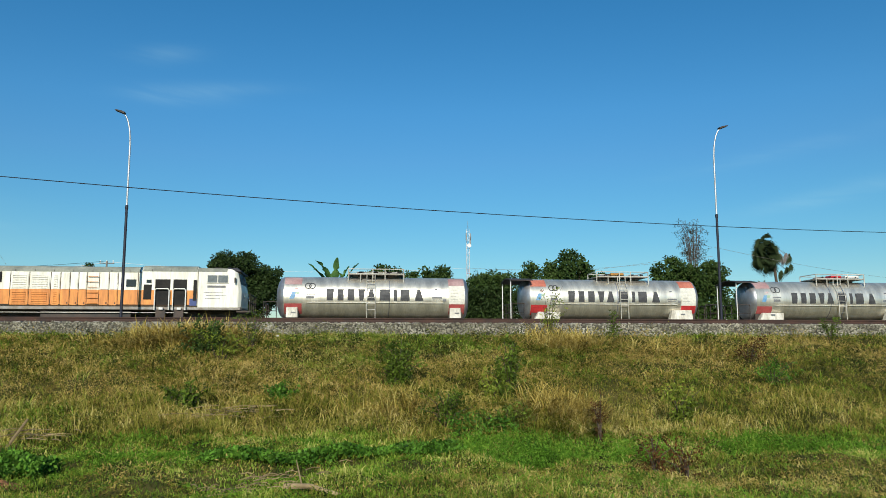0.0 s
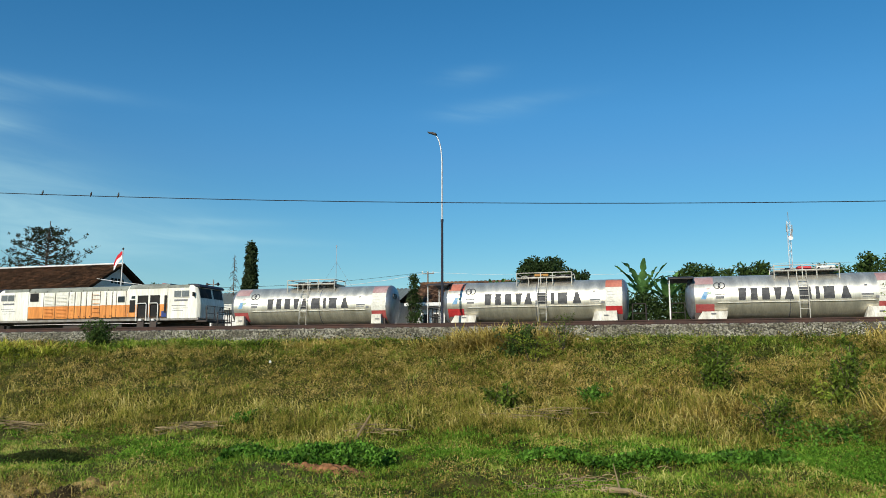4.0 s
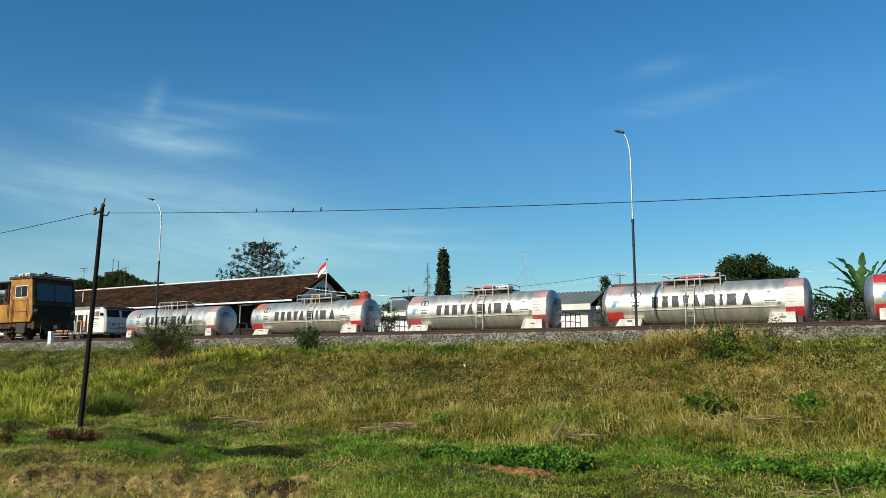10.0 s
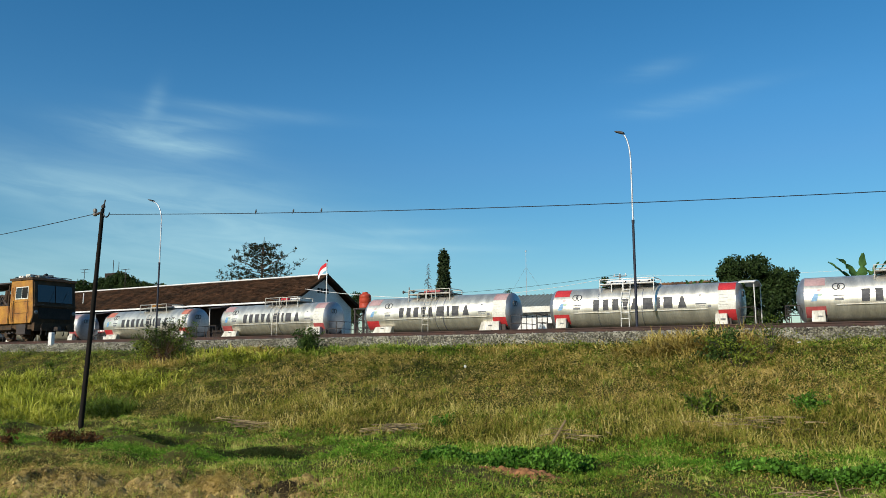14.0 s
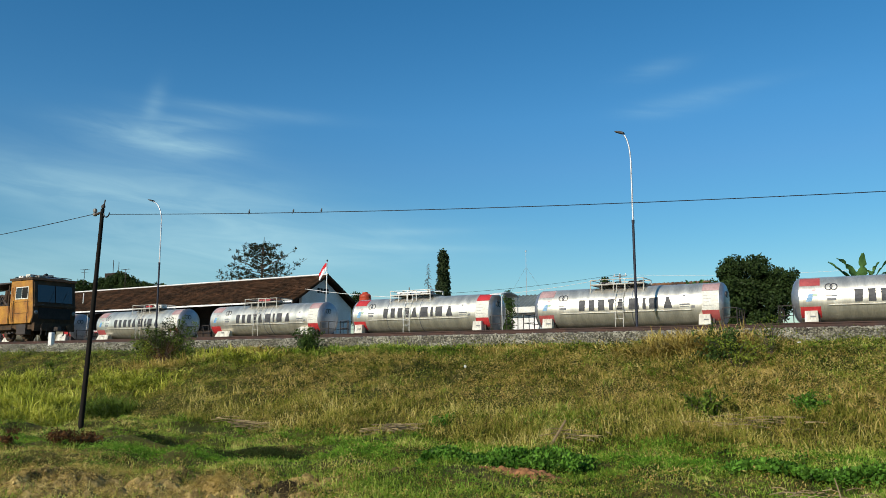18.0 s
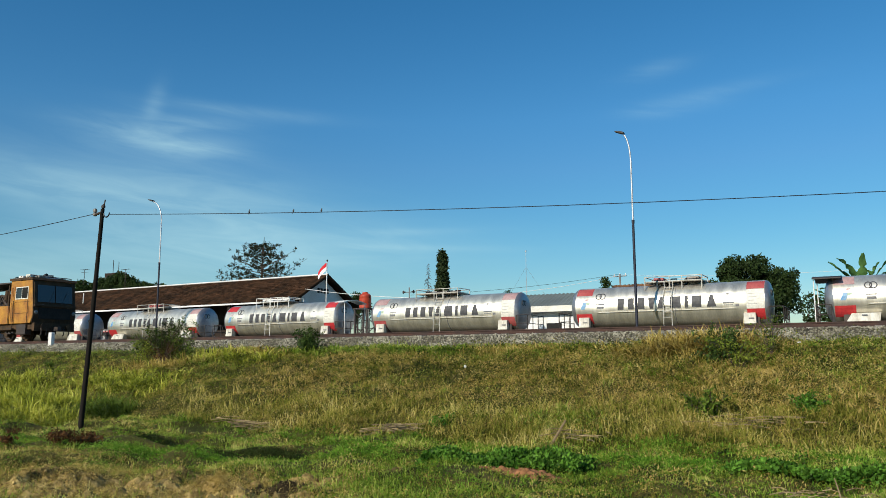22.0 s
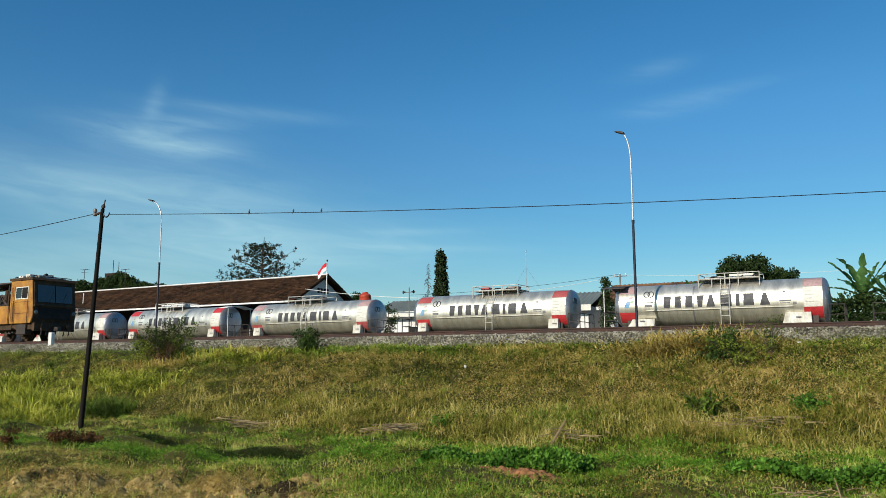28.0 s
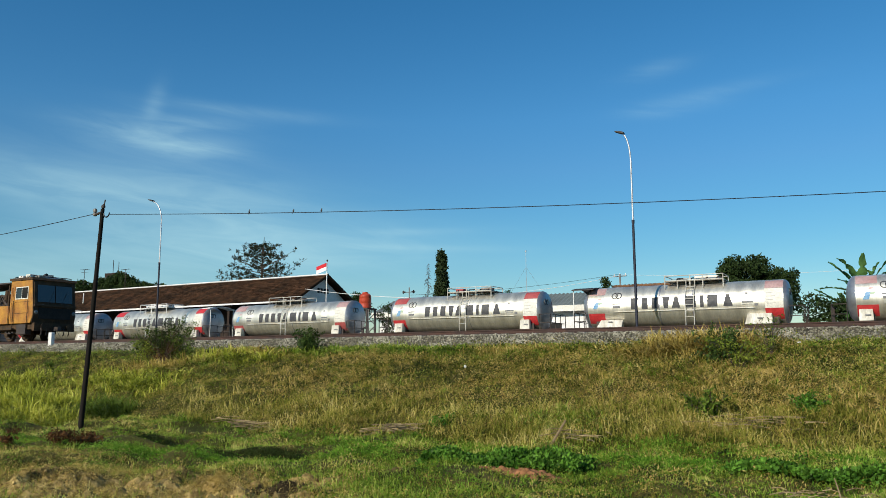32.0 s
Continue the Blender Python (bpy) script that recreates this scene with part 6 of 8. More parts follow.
def yagi(x, y, h, label):
    w = thing("television_antenna", (x, y, 1.9), label, "antenna")
    part("mast", Shape().rod([(0, 0, 0), (0, 0, h)], 0.05, 6), M_IRON, w)
    for k, z in enumerate((h, h - 0.5)):
        part("boom", Shape().rod([(-1.0, 0, z), (1.0, 0, z)], 0.03, 5), M_IRON, w)
    for k in range(5):
        part("element", Shape().rod([(-0.9 + 0.45 * k, -0.3, h), (-0.9 + 0.45 * k, 0.3, h)], 0.02, 5), M_IRON, w)
    return w


yagi(-124.3, 89, 16.2, "spindly television antenna on a tall mast")
yagi(-112.0, 88, 15.4, "small television antenna on a tall mast")

# ---- trees ----


def leaf_quads(P, size, rng, aspect=0.55, droop=0.3):
    """A bent two-quad leaf at each point."""
    n = len(P)
    d = rng.normal(0, 1, (n, 3))
    d[:, 2] -= droop
    d /= np.linalg.norm(d, axis=1)[:, None]
    up = rng.normal(0, 1, (n, 3))
    s = np.cross(d, up)
    s /= np.linalg.norm(s, axis=1)[:, None] + 1e-9
    L = (size * rng.uniform(0.6, 1.4, n))[:, None]
    V = np.stack([P, P + d * L * 0.5 + s * L * aspect * 0.5, P + d * L, P + d * L * 0.5 - s * L * aspect * 0.5], 1)
    return V.reshape(-1, 3), n


def crown_mesh(name, clumps, per, size, material, seed, aspect=0.55, shell=0.55, droop=0.3):
    rng = np.random.default_rng(seed)
    P = []
    for c, r in clumps:
        n = max(6, int(2.4 * per * (r / 0.6) ** 2))
        d = rng.normal(0, 1, (n, 3))
        d /= np.linalg.norm(d, axis=1)[:, None]
        rad = r * (shell + (1.08 - shell) * rng.uniform(0, 1, n) ** 0.7)
        P.append(np.array(c) + d * rad[:, None] * (1, 1, 0.85))
    P = np.concatenate(P)
    V, n = leaf_quads(P, size, rng, aspect, droop)
    return fast_mesh(name, V, np.arange(4 * n), np.full(n, 4), material)


def clump_cloud(ellipsoids, count, r, seed):
    """Clump centres scattered in ellipsoids (centre, radii), keeping to their outer parts."""
    rng = random.Random(seed)
    out = []
    for (c, rad), k in zip(ellipsoids, count):
        for _ in range(k):
            v = Vector((rng.gauss(0, 1), rng.gauss(0, 1), rng.gauss(0, 1))).normalized() * (rng.uniform(0.25, 1) ** 0.5)
            out.append((tuple(c[i] + v[i] * rad[i] for i in range(3)), r * rng.uniform(0.6, 1.25)))
    return out


def tree(name, x, y, z, ells, counts, r, per, size, material, seed, label, trunk=0.18, category="tree", aspect=0.55, limbs=9, shell=0.5):
    w = thing(name, (x, y, z), label, category, "trees behind the tracks")
    clumps = clump_cloud(ells, counts, r, seed)
    rng = random.Random(seed)
    low = min(c[0][2] - c[1][2] for c in ells)
    top = max(c[0][2] for c in ells)
    fork = max(0.6, low + 0.15 * (top - low))
    part("trunk", Shape().rod([(0, 0, -0.2), (0.04, 0.03, fork * 0.5), (0.0, 0.0, fork), (0.08, 0, top)], trunk, 10, trunk * 0.35), M_BARK, w, smooth=True)
    for c, q in rng.sample(clumps, min(limbs, len(clumps))):
        a = Vector((0, 0, fork * rng.uniform(0.8, 1.1)))
        b = Vector(c)
        m = (a + b) / 2 + Vector((rng.uniform(-0.2, 0.2), rng.uniform(-0.2, 0.2), 0.2))
        part("limb", Shape().rod([tuple(a), tuple(m), tuple(b)], trunk * 0.45, 6, 0.02), M_BARK, w)
    part("crown", crown_mesh("crown", clumps, per, size, material, seed, aspect, shell), None, w, "uneven leafy crown")
    return w


tree("tree", 11.9, 50.5, 1.9, [((0, 0, 5.0), (0.5, 0.5, 0.7)), ((0, 0, 3.6), (0.8, 0.7, 1.2))], (14, 26), 0.34, 95, 0.18, L_TREE, 22, "slim leafy tree beside the station track", 0.08, limbs=5)
# the dark round tree beside the tiled house
tree("mango_tree", -7.0, 52, 1.9, [((-0.7, 0, 4.7), (1.9, 1.7, 1.5)), ((1.6, 0, 4.6), (1.0, 1.1, 1.2)), ((0.3, 0, 3.2), (2.3, 1.7, 1.4)), ((-0.5, 0, 1.6), (2.2, 1.6, 1.2))], (75, 24, 55, 45), 0.52, 170, 0.165, L_MANGO, 11,
     "dense dark green mango tree behind the tracks", 0.22)
tree("tree", 4.2, 56, 1.9, [((-1.6, 0, 4.6), (1.5, 1.2, 1.2)), ((1.4, 0, 4.7), (1.7, 1.2, 1.2)), ((0, 0, 3), (3.2, 1.3, 1.5))], (34, 40, 50), 0.5, 95, 0.21, L_TREE, 12, "bushy green tree behind the banana plants")
tree("tree", 8.9, 48.5, 1.9, [((0, 0, 3.8), (1.8, 1, 0.9)), ((0, 0, 2.3), (2.2, 1, 1.5))], (46, 55), 0.46, 100, 0.19, L_TREE, 13, "leafy green hedge tree beside the track", 0.12)
tree("tree", 14.9, 52, 1.9, [((0, 0, 5.4), (1.5, 1.2, 1.2)), ((-0.4, 0, 4.2), (2.2, 1.3, 1.2)), ((1.9, 0, 3.9), (1.6, 1.1, 1.2)), ((-2.4, 0, 3.9), (1.0, 0.9, 1.5)), ((0, 0, 2.4), (3.4, 1.2, 1.4))], (40, 44, 34, 24, 60), 0.5, 100, 0.2, L_TREE, 14, "broad light-green tree behind the tracks")
tree("tree", 24.0, 55, 1.9, [((-0.2, 0, 5.7), (1.8, 1, 0.8)), ((0.6, 0, 4.6), (2.6, 1.2, 1.2)), ((2.8, 0, 5.0), (1.2, 1, 1.6)), ((0, 0, 2.8), (3.5, 1.3, 1.5))], (22, 44, 30, 60), 0.5, 95, 0.21, L_TREE, 15, "tangled green tree under the bamboo")
tree("tree", 19.4, 57, 1.9, [((0, 0, 4.4), (1.4, 1, 1.0)), ((0, 0, 2.6), (2.2, 1.2, 1.6))], (30, 46), 0.5, 90, 0.2, L_MANGO, 16, "low dark tree behind the wagons")
tree("tree", 29.6, 54, 1.9, [((0, 0, 3.4), (1.6, 1, 1.4)), ((0, 0, 2.0), (2.0, 1, 1.4))], (34, 40), 0.5, 90, 0.2, L_TREE, 17, "low leafy tree near the palm")
tree("tree", -15.35, 48.2, 1.9, [((0, 0, 4.6), (0.16, 0.2, 0.5)), ((0, 0, 3.2), (0.28, 0.3, 1.0)), ((0.05, 0, 1.7), (0.34, 0.35, 1.2))], (14, 30, 34), 0.27, 110, 0.12, L_MANGO, 18, "slim leafy green shrub beside the tiled house", 0.07, limbs=5)
tree("tree", -47.6, 66, 1.9, [((0, 0, 6.0), (1.8, 1, 0.9)), ((0, 0, 4.6), (2.6, 1, 1.2))], (18, 22), 0.5, 70, 0.2, L_MANGO, 19, "round tree behind the station gable")
tree("tree", -24.4, 60, 1.9, [((0, 0, 4.6), (0.6, 0.5, 0.5)), ((0, 0, 3.6), (0.7, 0.5, 0.8))], (8, 10), 0.3, 70, 0.16, L_TREE, 20, "small green treetop behind the shed", 0.08, limbs=4)
tree("slim_tree", -21.3, 46.2, 1.9, [((0, 0, 4.0), (0.16, 0.15, 0.5)), ((0.03, 0, 2.8), (0.34, 0.3, 1.0)), ((0, 0, 1.4), (0.44, 0.4, 1.0))], (14, 36, 40), 0.24, 150, 0.11, L_TREE, 23, "slim young green tree before the shed", 0.05, limbs=4)
tree("tree", -30.9, 46.2, 1.9, [((0.2, 0, 2.8), (0.75, 0.4, 0.9)), ((0.2, 0, 1.5), (0.8, 0.4, 0.9))], (18, 16), 0.3, 85, 0.14, L_MANGO, 21, "dark shrub under the water tank", 0.07, limbs=4)
for k, (x, y, h) in enumerate(((-125.5, 90, 14.1), (-120.5, 91, 14.6), (-116.0, 90, 15.0), (-111.5, 90, 13.9), (-108.6, 91, 13.0))):
    tree("far_tree", x, y, 1.9, [((0, 0, h - 1.4), (2.9, 1.5, 1.3)), ((0, 0, h - 4.0), (3.2, 1.8, 2.2))], (24, 20), 0.8, 70, 0.34, L_MANGO, 30 + k, "distant dark green tree behind the station roof", 0.3)


def sparse_tree():
    """A tree with bare tiered branches and few leaves."""
    w = thing("sparse_tree", (-57.25, 62, 1.9), "thinly leaved tree with tiered spreading branches", "tree", "trees behind the tracks")
    rng = random.Random(8)
    part("trunk", Shape().rod([(0, 0, -0.2), (0.1, 0, 5), (0.0, 0, 9), (0.2, 0, 12.9)], 0.28, 10, 0.03), M_BARK, w, smooth=True)
    clumps = []
    for k in range(84):
        z0 = 5.6 + 6.3 * k / 84
        a = 2.4 * k + rng.uniform(-0.4, 0.4)
        reach = 5.5 * (1 - ((z0 - 7.0) / 5.7) ** 2) * rng.uniform(0.55, 1.04)
        rise = rng.uniform(0.22, 0.42)
        tip = Vector((math.cos(a) * reach, math.sin(a) * reach * 0.7, z0 + reach * rise))
        mid = Vector((math.cos(a) * reach * 0.5, math.sin(a) * reach * 0.35, z0 + reach * rise * 0.36))
        part("branch", Shape().rod([(0.05, 0, z0), tuple(mid), tuple(tip)], 0.05, 5, 0.012), M_BARK, w)
        for q in range(8):
            c = mid.lerp(tip, rng.uniform(-0.15, 1.04)) + Vector((rng.uniform(-0.5, 0.5), rng.uniform(-0.4, 0.4), rng.uniform(-0.04, 0.22)))
            clumps.append((tuple(c), rng.uniform(0.08, 0.21)))
    part("foliage", crown_mesh("foliage", clumps, 100, 0.17, L_SPARSE, 9, 0.5, 0.1), None, w, "sparse dark leaves")
    return w


sparse_tree()


def cypress():
    w = thing("cypress_tree", (-28.3, 50, 1.9), "tall narrow dark green column-shaped tree", "tree", "trees behind the tracks")
    part("trunk", Shape().rod([(0, 0, -0.2), (0, 0, 7.8)], 0.12, 8, 0.03), M_BARK, w)
    rng = random.Random(3)
    clumps = []
    for k in range(230):
        z = rng.uniform(0.6, 8.0)
        r = 0.7 * min(1, (8.3 - z) / 5.2) ** 0.72 * (0.8 if z < 2 else 1)
        a = rng.uniform(0, 6.28)
        q = r * rng.uniform(0.35, 0.85)
        clumps.append(((q * math.cos(a), q * math.sin(a), z), rng.uniform(0.16, 0.32)))
    part("crown", crown_mesh("crown", clumps, 160, 0.17, L_CYPRESS, 4, 0.55, 0.2, 1.6), None, w, "drooping dark foliage")
    return w


CYPRESS = cypress()


def dead_conifer():
    w = thing("bare_conifer", (-30.8, 52, 1.9), "thin bare conifer with drooping side twigs", "tree", "trees behind the tracks")
    part("trunk", Shape().rod([(0, 0, -0.2), (0, 0, 7.35)], 0.07, 6, 0.012), M_BARK, w)
    rng = random.Random(6)
    for k in range(110):
        z = 2.3 + 5.0 * (k / 110) ** 0.9
        a = rng.uniform(0, 6.28)
        r = 0.78 * (7.6 - z) / 5 * rng.uniform(0.55, 1.1) + 0.07
        c, n = r * math.cos(a), r * math.sin(a)
        part("twig", Shape().rod([(0, 0, z), (c * 0.55, n * 0.55, z - 0.1 * r), (c, n, z - rng.uniform(0.4, 0.9) * r)], 0.016, 4, 0.008), M_BARK, w)
    return w


dead_conifer()


def banana_leaf(s, base, direction, length, width, bend, rng):
    """A long leaf blade folded along its rib and torn into strips at the edges; added to shape s."""
    n = 18
    d = Vector(direction).normalized()
    side = d.cross(Vector((0, 0, 1)))
    side = side.normalized() if side.length > 0.05 else Vector((1, 0, 0))
    p = Vector(base)
    b0 = len(s.v)
    for i in range(n + 1):
        t = i / n
        w = width * (0.1 if i == 0 else math.sin(math.pi * min(0.97, 0.1 + 0.88 * t)) ** 0.55)
        up = side.cross(d)
        a, b = (w * 0.5 * (rng.uniform(0.9, 1.05) if rng.random() > 0.28 else rng.uniform(0.35, 0.7)) for _ in (0, 1))
        sag = rng.uniform(-0.12, 0.12) * width
        s.v += [tuple(p - side * a + up * (0.12 * width + sag)), tuple(p), tuple(p + side * b + up * (0.12 * width - sag))]
        d = (d - Vector((0, 0, bend * length / n * (0.3 + 1.3 * t * t)))).normalized()
        p = p + d * (length / n)
    for i in range(n):
        a = b0 + 3 * i
        s.f += [(a, a + 1, a + 4, a + 3), (a + 1, a + 2, a + 5, a + 4)]


def banana(x, y, z, h, leaves, seed, label, length=1.9, rise=(0.5, 2.2)):
    w = thing("banana_plant", (x, y, z), label, "banana plant", "banana plants")
    rng = random.Random(seed)
    part("stem", Shape().rod([(0, 0, -0.1), (0.05, 0, h * 0.5), (0, 0, h)], 0.13, 10, 0.07), L_BANANA, w, "pale green stem", True)
    for k in range(leaves):
        a = 6.28 * k / leaves + rng.uniform(-0.3, 0.3)
        up = rng.uniform(*rise)
        s = Shape()
        banana_leaf(s, (0, 0, h - 0.15), (math.cos(a), 0.6 * math.sin(a), up), length * rng.uniform(0.7, 1.05), 0.46, rng.uniform(0.1, 0.75), rng)
        part("leaf", s, L_BANANA, w, smooth=True)
    return w


banana(-0.9, 46.5, 1.9, 3.2, 12, 1, "tall banana plant with ragged broad leaves", 2.5, (0.3, 1.9))
banana(0.5, 46.2, 1.9, 2.9, 11, 2, "banana plant with ragged broad leaves above the hedge", 2.3, (0.3, 1.5))
banana(-1.6, 46.6, 1.9, 2.5, 12, 5, "low banana plant with spreading ragged leaves", 2.2, (-0.05, 0.9))
banana(-10.6, 51.5, 1.9, 3.9, 8, 3, "banana plant rising behind the tiled house", 1.5)
banana(-9.6, 52.0, 1.9, 3.7, 8, 4, "banana plant rising behind the tiled house", 1.4)


def hedge(x0, x1, y, z, h, material, seed, label):
    w = thing("hedge", ((x0 + x1) / 2, y, z), label, "hedge")
    rng = random.Random(seed)
    half = (x1 - x0) / 2
    clumps = [((rng.uniform(-half, half), rng.uniform(-0.4, 0.4), rng.uniform(0.3, h)), rng.uniform(0.28, 0.45)) for _ in range(int(80 * (x1 - x0) * h / 4))]
    part("foliage", crown_mesh("foliage", clumps, 44, 0.17, material, seed, 0.55, 0.4), None, w)
    for k in range(int(x1 - x0) + 1):
        part("stem", Shape().rod([(-half + k, 0, -0.1), (-half + k + 0.1, 0, h * 0.8)], 0.04, 6, 0.015), M_BARK, w)
    return w


hedge(-3.6, 3.0, 45.5, 1.9, 3.0, L_MANGO, 41, "clipped dark green hedge below the banana plants")
hedge(3.0, 12.5, 47.5, 1.9, 3.6, L_MANGO, 42, "overgrown dark green hedge along the station track")
hedge(12.5, 30.0, 50.0, 1.9, 3.2, L_TREE, 43, "overgrown green hedge behind the station track")
hedge(30.0, 60.0, 56.0, 1.9, 2.6, L_TREE, 44, "low distant green hedge")


def palm():
    w = thing("fan_palm", (34.6, 60, 1.9), "fan palm with a round crown and drooping dead fronds", "palm", "trees behind the tracks")
    part("trunk", Shape().rod([(0.4, 0, -0.2), (0.3, 0, 4), (0, 0, 7.6)], 0.15, 10, 0.1), M_BARK, w, smooth=True)
    rng = random.Random(2)

    def fan(c, d, size, material, name, label=""):
        d = d.normalized()
        side = d.cross(Vector((0.1, -1, 0.2))).normalized()
        s = Shape().rod([tuple(c - d * 0.7), tuple(c)], 0.02, 4)
        for j in range(-10, 11):
            a = j * 0.135
            f = d * math.cos(a) + side * math.sin(a)
            n2 = (side * math.cos(a) - d * math.sin(a)) * size * 0.05
            tip = c + f * size * rng.uniform(0.85, 1.1) - Vector((0, 0, 0.25 * size * abs(j) / 10 + 0.12))
            s.add([c, c + f * size * 0.55 + n2, tip, c + f * size * 0.55 - n2], [(0, 1, 2, 3)])
        part(name, s, material, w, label)

    for k in range(60):
        a, e = 2.4 * k, math.asin(-0.8 + 1.8 * k / 59)
        d = Vector((math.cos(a) * math.cos(e), math.sin(a) * math.cos(e), math.sin(e)))
        q = (0.95, 0.6, 0.3)[k % 3]
        c = Vector((-0.62 + 0.66 * q * d.x, 0.6 * q * d.y, 7.75 + 1.35 * q * d.z + rng.uniform(-0.15, 0.15)))
        fan(c, d + Vector((0, 0, -0.25)), rng.uniform(0.6, 0.85), L_CYPRESS, "frond")
    for x, z in ((1.35, 7.65), (1.25, 7.4), (1.25, 6.75), (1.1, 6.55), (0.5, 6.25), (0.6, 6.1)):
        fan(Vector((x, rng.uniform(-0.3, 0.3), z)), Vector((0.7, rng.uniform(-0.4, 0.4), -0.5)), 0.55, L_CYPRESS, "frond")
    for k in range(12):
        fan(Vector((rng.uniform(0.1, 0.9), rng.uniform(-0.5, 0.5), rng.uniform(6.9, 8.1))), Vector((0.6, rng.uniform(-0.6, 0.6), -0.6)), 0.42, M_DEADFROND, "dead_frond", "dry grey hanging frond")
    return w


palm()


def bamboo():
    w = thing("bamboo_clump", (25.9, 56, 1.9), "tall thin bamboo with wispy drooping tips", "bamboo", "trees behind the tracks")
    rng = random.Random(12)
    clumps = []
    for k in range(24):
        a = rng.uniform(-1.0, 1.0)
        h = rng.uniform(7.4, 9.9)
        pts = [(rng.uniform(-0.3, 0.3), rng.uniform(-0.3, 0.3), 0), (a * 0.3, 0, h * 0.6), (a * 0.7, 0, h * 0.9), (a * 1.0, 0, h), (a * 1.25, 0, h * 0.97)]
        part("cane", Shape().rod(pts, 0.026, 5, 0.006), M_BARK, w)
        for q in range(9):
            t = rng.uniform(0.3, 1)
            c = Vector(pts[1]).lerp(Vector(pts[3]), t)
            side = rng.choice((-1, 1))
            tip = c + Vector((side * rng.uniform(0.2, 0.6), rng.uniform(-0.2, 0.2), rng.uniform(-0.2, 0.35)))
            part("twig", Shape().rod([tuple(c), tuple((c + tip) / 2 + Vector((0, 0, 0.12))), tuple(tip)], 0.012, 4, 0.006), M_BARK, w)
            clumps.append((tuple(tip), rng.uniform(0.08, 0.18)))
    part("foliage", crown_mesh("foliage", clumps, 60, 0.17, L_SPARSE, 5, 0.16, 0.2, 0.8), None, w)
    return w


bamboo()

# ---- grass and weeds ----


def blades(name, X, Y, H, per, spread, width, material, seed, label, lean=0.35, z_off=0.0, way=None):
    """Tufts of bent, pointed blades, joined as stuff; width in thousandths of the distance from the path."""
    rng = np.random.default_rng(seed)
    n = len(X)
    x = np.repeat(X, per) + rng.normal(0, 1, n * per) * spread
    y = np.repeat(Y, per) + rng.normal(0, 1, n * per) * spread
    h = np.repeat(H, per) * rng.uniform(0.45, 1.3, n * per)
    z = height(x, y) - 0.02 + z_off
    a = rng.uniform(0, 6.28, n * per) if way is None else way + rng.normal(0, 0.7, n * per)
    tilt = np.abs(rng.normal(0, 0.6 * lean, n * per)) + np.repeat(rng.uniform(0, 1.2, n) ** 1.5, per) * lean * 0.8
    dx, dy = np.cos(a) * tilt, np.sin(a) * tilt
    b = rng.uniform(-0.9, 0.9, n * per)
    w = 0.001 * width * np.clip(y, 6, 24) * rng.uniform(0.6, 1.4, n * per)
    base = np.stack([x, y, z], 1)
    side = np.stack([np.cos(b) * w * 0.5, np.sin(b) * w * 0.5, 0 * w], 1)
    mid = base + np.stack([dx * h * 0.4, dy * h * 0.4, h * np.clip(0.62 - 0.16 * tilt, 0.16, 1)], 1)
    tip = base + np.stack([dx * h * 1.15, dy * h * 1.15, h * np.clip(1 - 0.48 * tilt, 0.12, 1)], 1)
    V = np.stack([base, mid + side, tip, mid - side], 1).reshape(-1, 3)
    me = fast_mesh(name, V, np.arange(4 * n * per), np.full(n * per, 4), material)
    return tagged(new(name, me), label, "grass", kind="stuff")


def scatter(n, y0, y1, seed, a0=-60.5, a1=38.0):
    rng = np.random.default_rng(seed)
    Y = rng.uniform(y0, y1, n)
    return Y * np.tan(np.radians(rng.uniform(a0, a1, n))), Y, rng


def patchy(x, y, k=0.0):
    """Patches of growth, 0 to 1."""
    v = 0.5 * rough(0.35 * x, 0.45 * y, k) + 0.3 * rough(0.9 * x, 1.1 * y, k + 1) + 0.35 * rough(2.2 * x, 2.6 * y, k + 2)
    return np.clip((v - 0.575) * 1.7 + 0.5, 0, 1)


def trodden(x, y):
    """Where the growth is kept down: before the plant rows, round the red earth and the stalk heaps; 0 to 1."""
    out = 0.0 * x
    for x0, x1, y0, y1, much in ((-5.4, -4.0, 9.3, 10.7, 0.6), (-2.3, 1.7, 10.3, 11.1, 0.4), (-10.5, -8.7, 13.2, 14.6, 0.8), (-14.9, -12.7, 13.1, 14.4, 0.75), (-6.2, -4.7, 13.4, 14.7, 0.6), (-3.4, -1.0, 14.7, 15.8, 0.6)):
        edge = 0.25 * (rough(3 * x, 4 * y, 62) - 0.5)
        out = np.maximum(out, much * np.clip(np.minimum(np.minimum(x - x0, x1 - x), np.minimum(y - y0, y1 - y)) / 0.2 + 0.5 + 2 * edge, 0, 1))
    return out


def parched(x, y):
    """The dry near edge of the verge, 0 to 1."""
    return np.clip((x - 0.6) / 1.5, 0, 1) * np.clip((10.9 - y) / 0.6, 0, 1)


def weeds(name, X, Y, R, H, per, size, material, seed, label, aspect=0.4):
    """Low mounds of small leaves, joined as stuff; R and H: each mound's radius and height."""
    rng = np.random.default_rng(seed)
    n = len(X) * per
    d = rng.normal(0, 1, (n, 3))
    d /= np.linalg.norm(d, axis=1)[:, None]
    q = rng.uniform(0.45, 1.08, n)
    x, y = np.repeat(X, per) + d[:, 0] * q * np.repeat(R, per), np.repeat(Y, per) + d[:, 1] * q * np.repeat(R, per)
    z = height(x, y) + np.abs(d[:, 2]) * q * np.repeat(H, per)
    V, m = leaf_quads(np.stack([x, y, z], 1), size * np.clip(y, 9, 24) / 18, rng, aspect, -0.5)
    return tagged(new(name, fast_mesh(name, V, np.arange(4 * m), np.full(m, 4), material)), label, "weeds", kind="stuff")


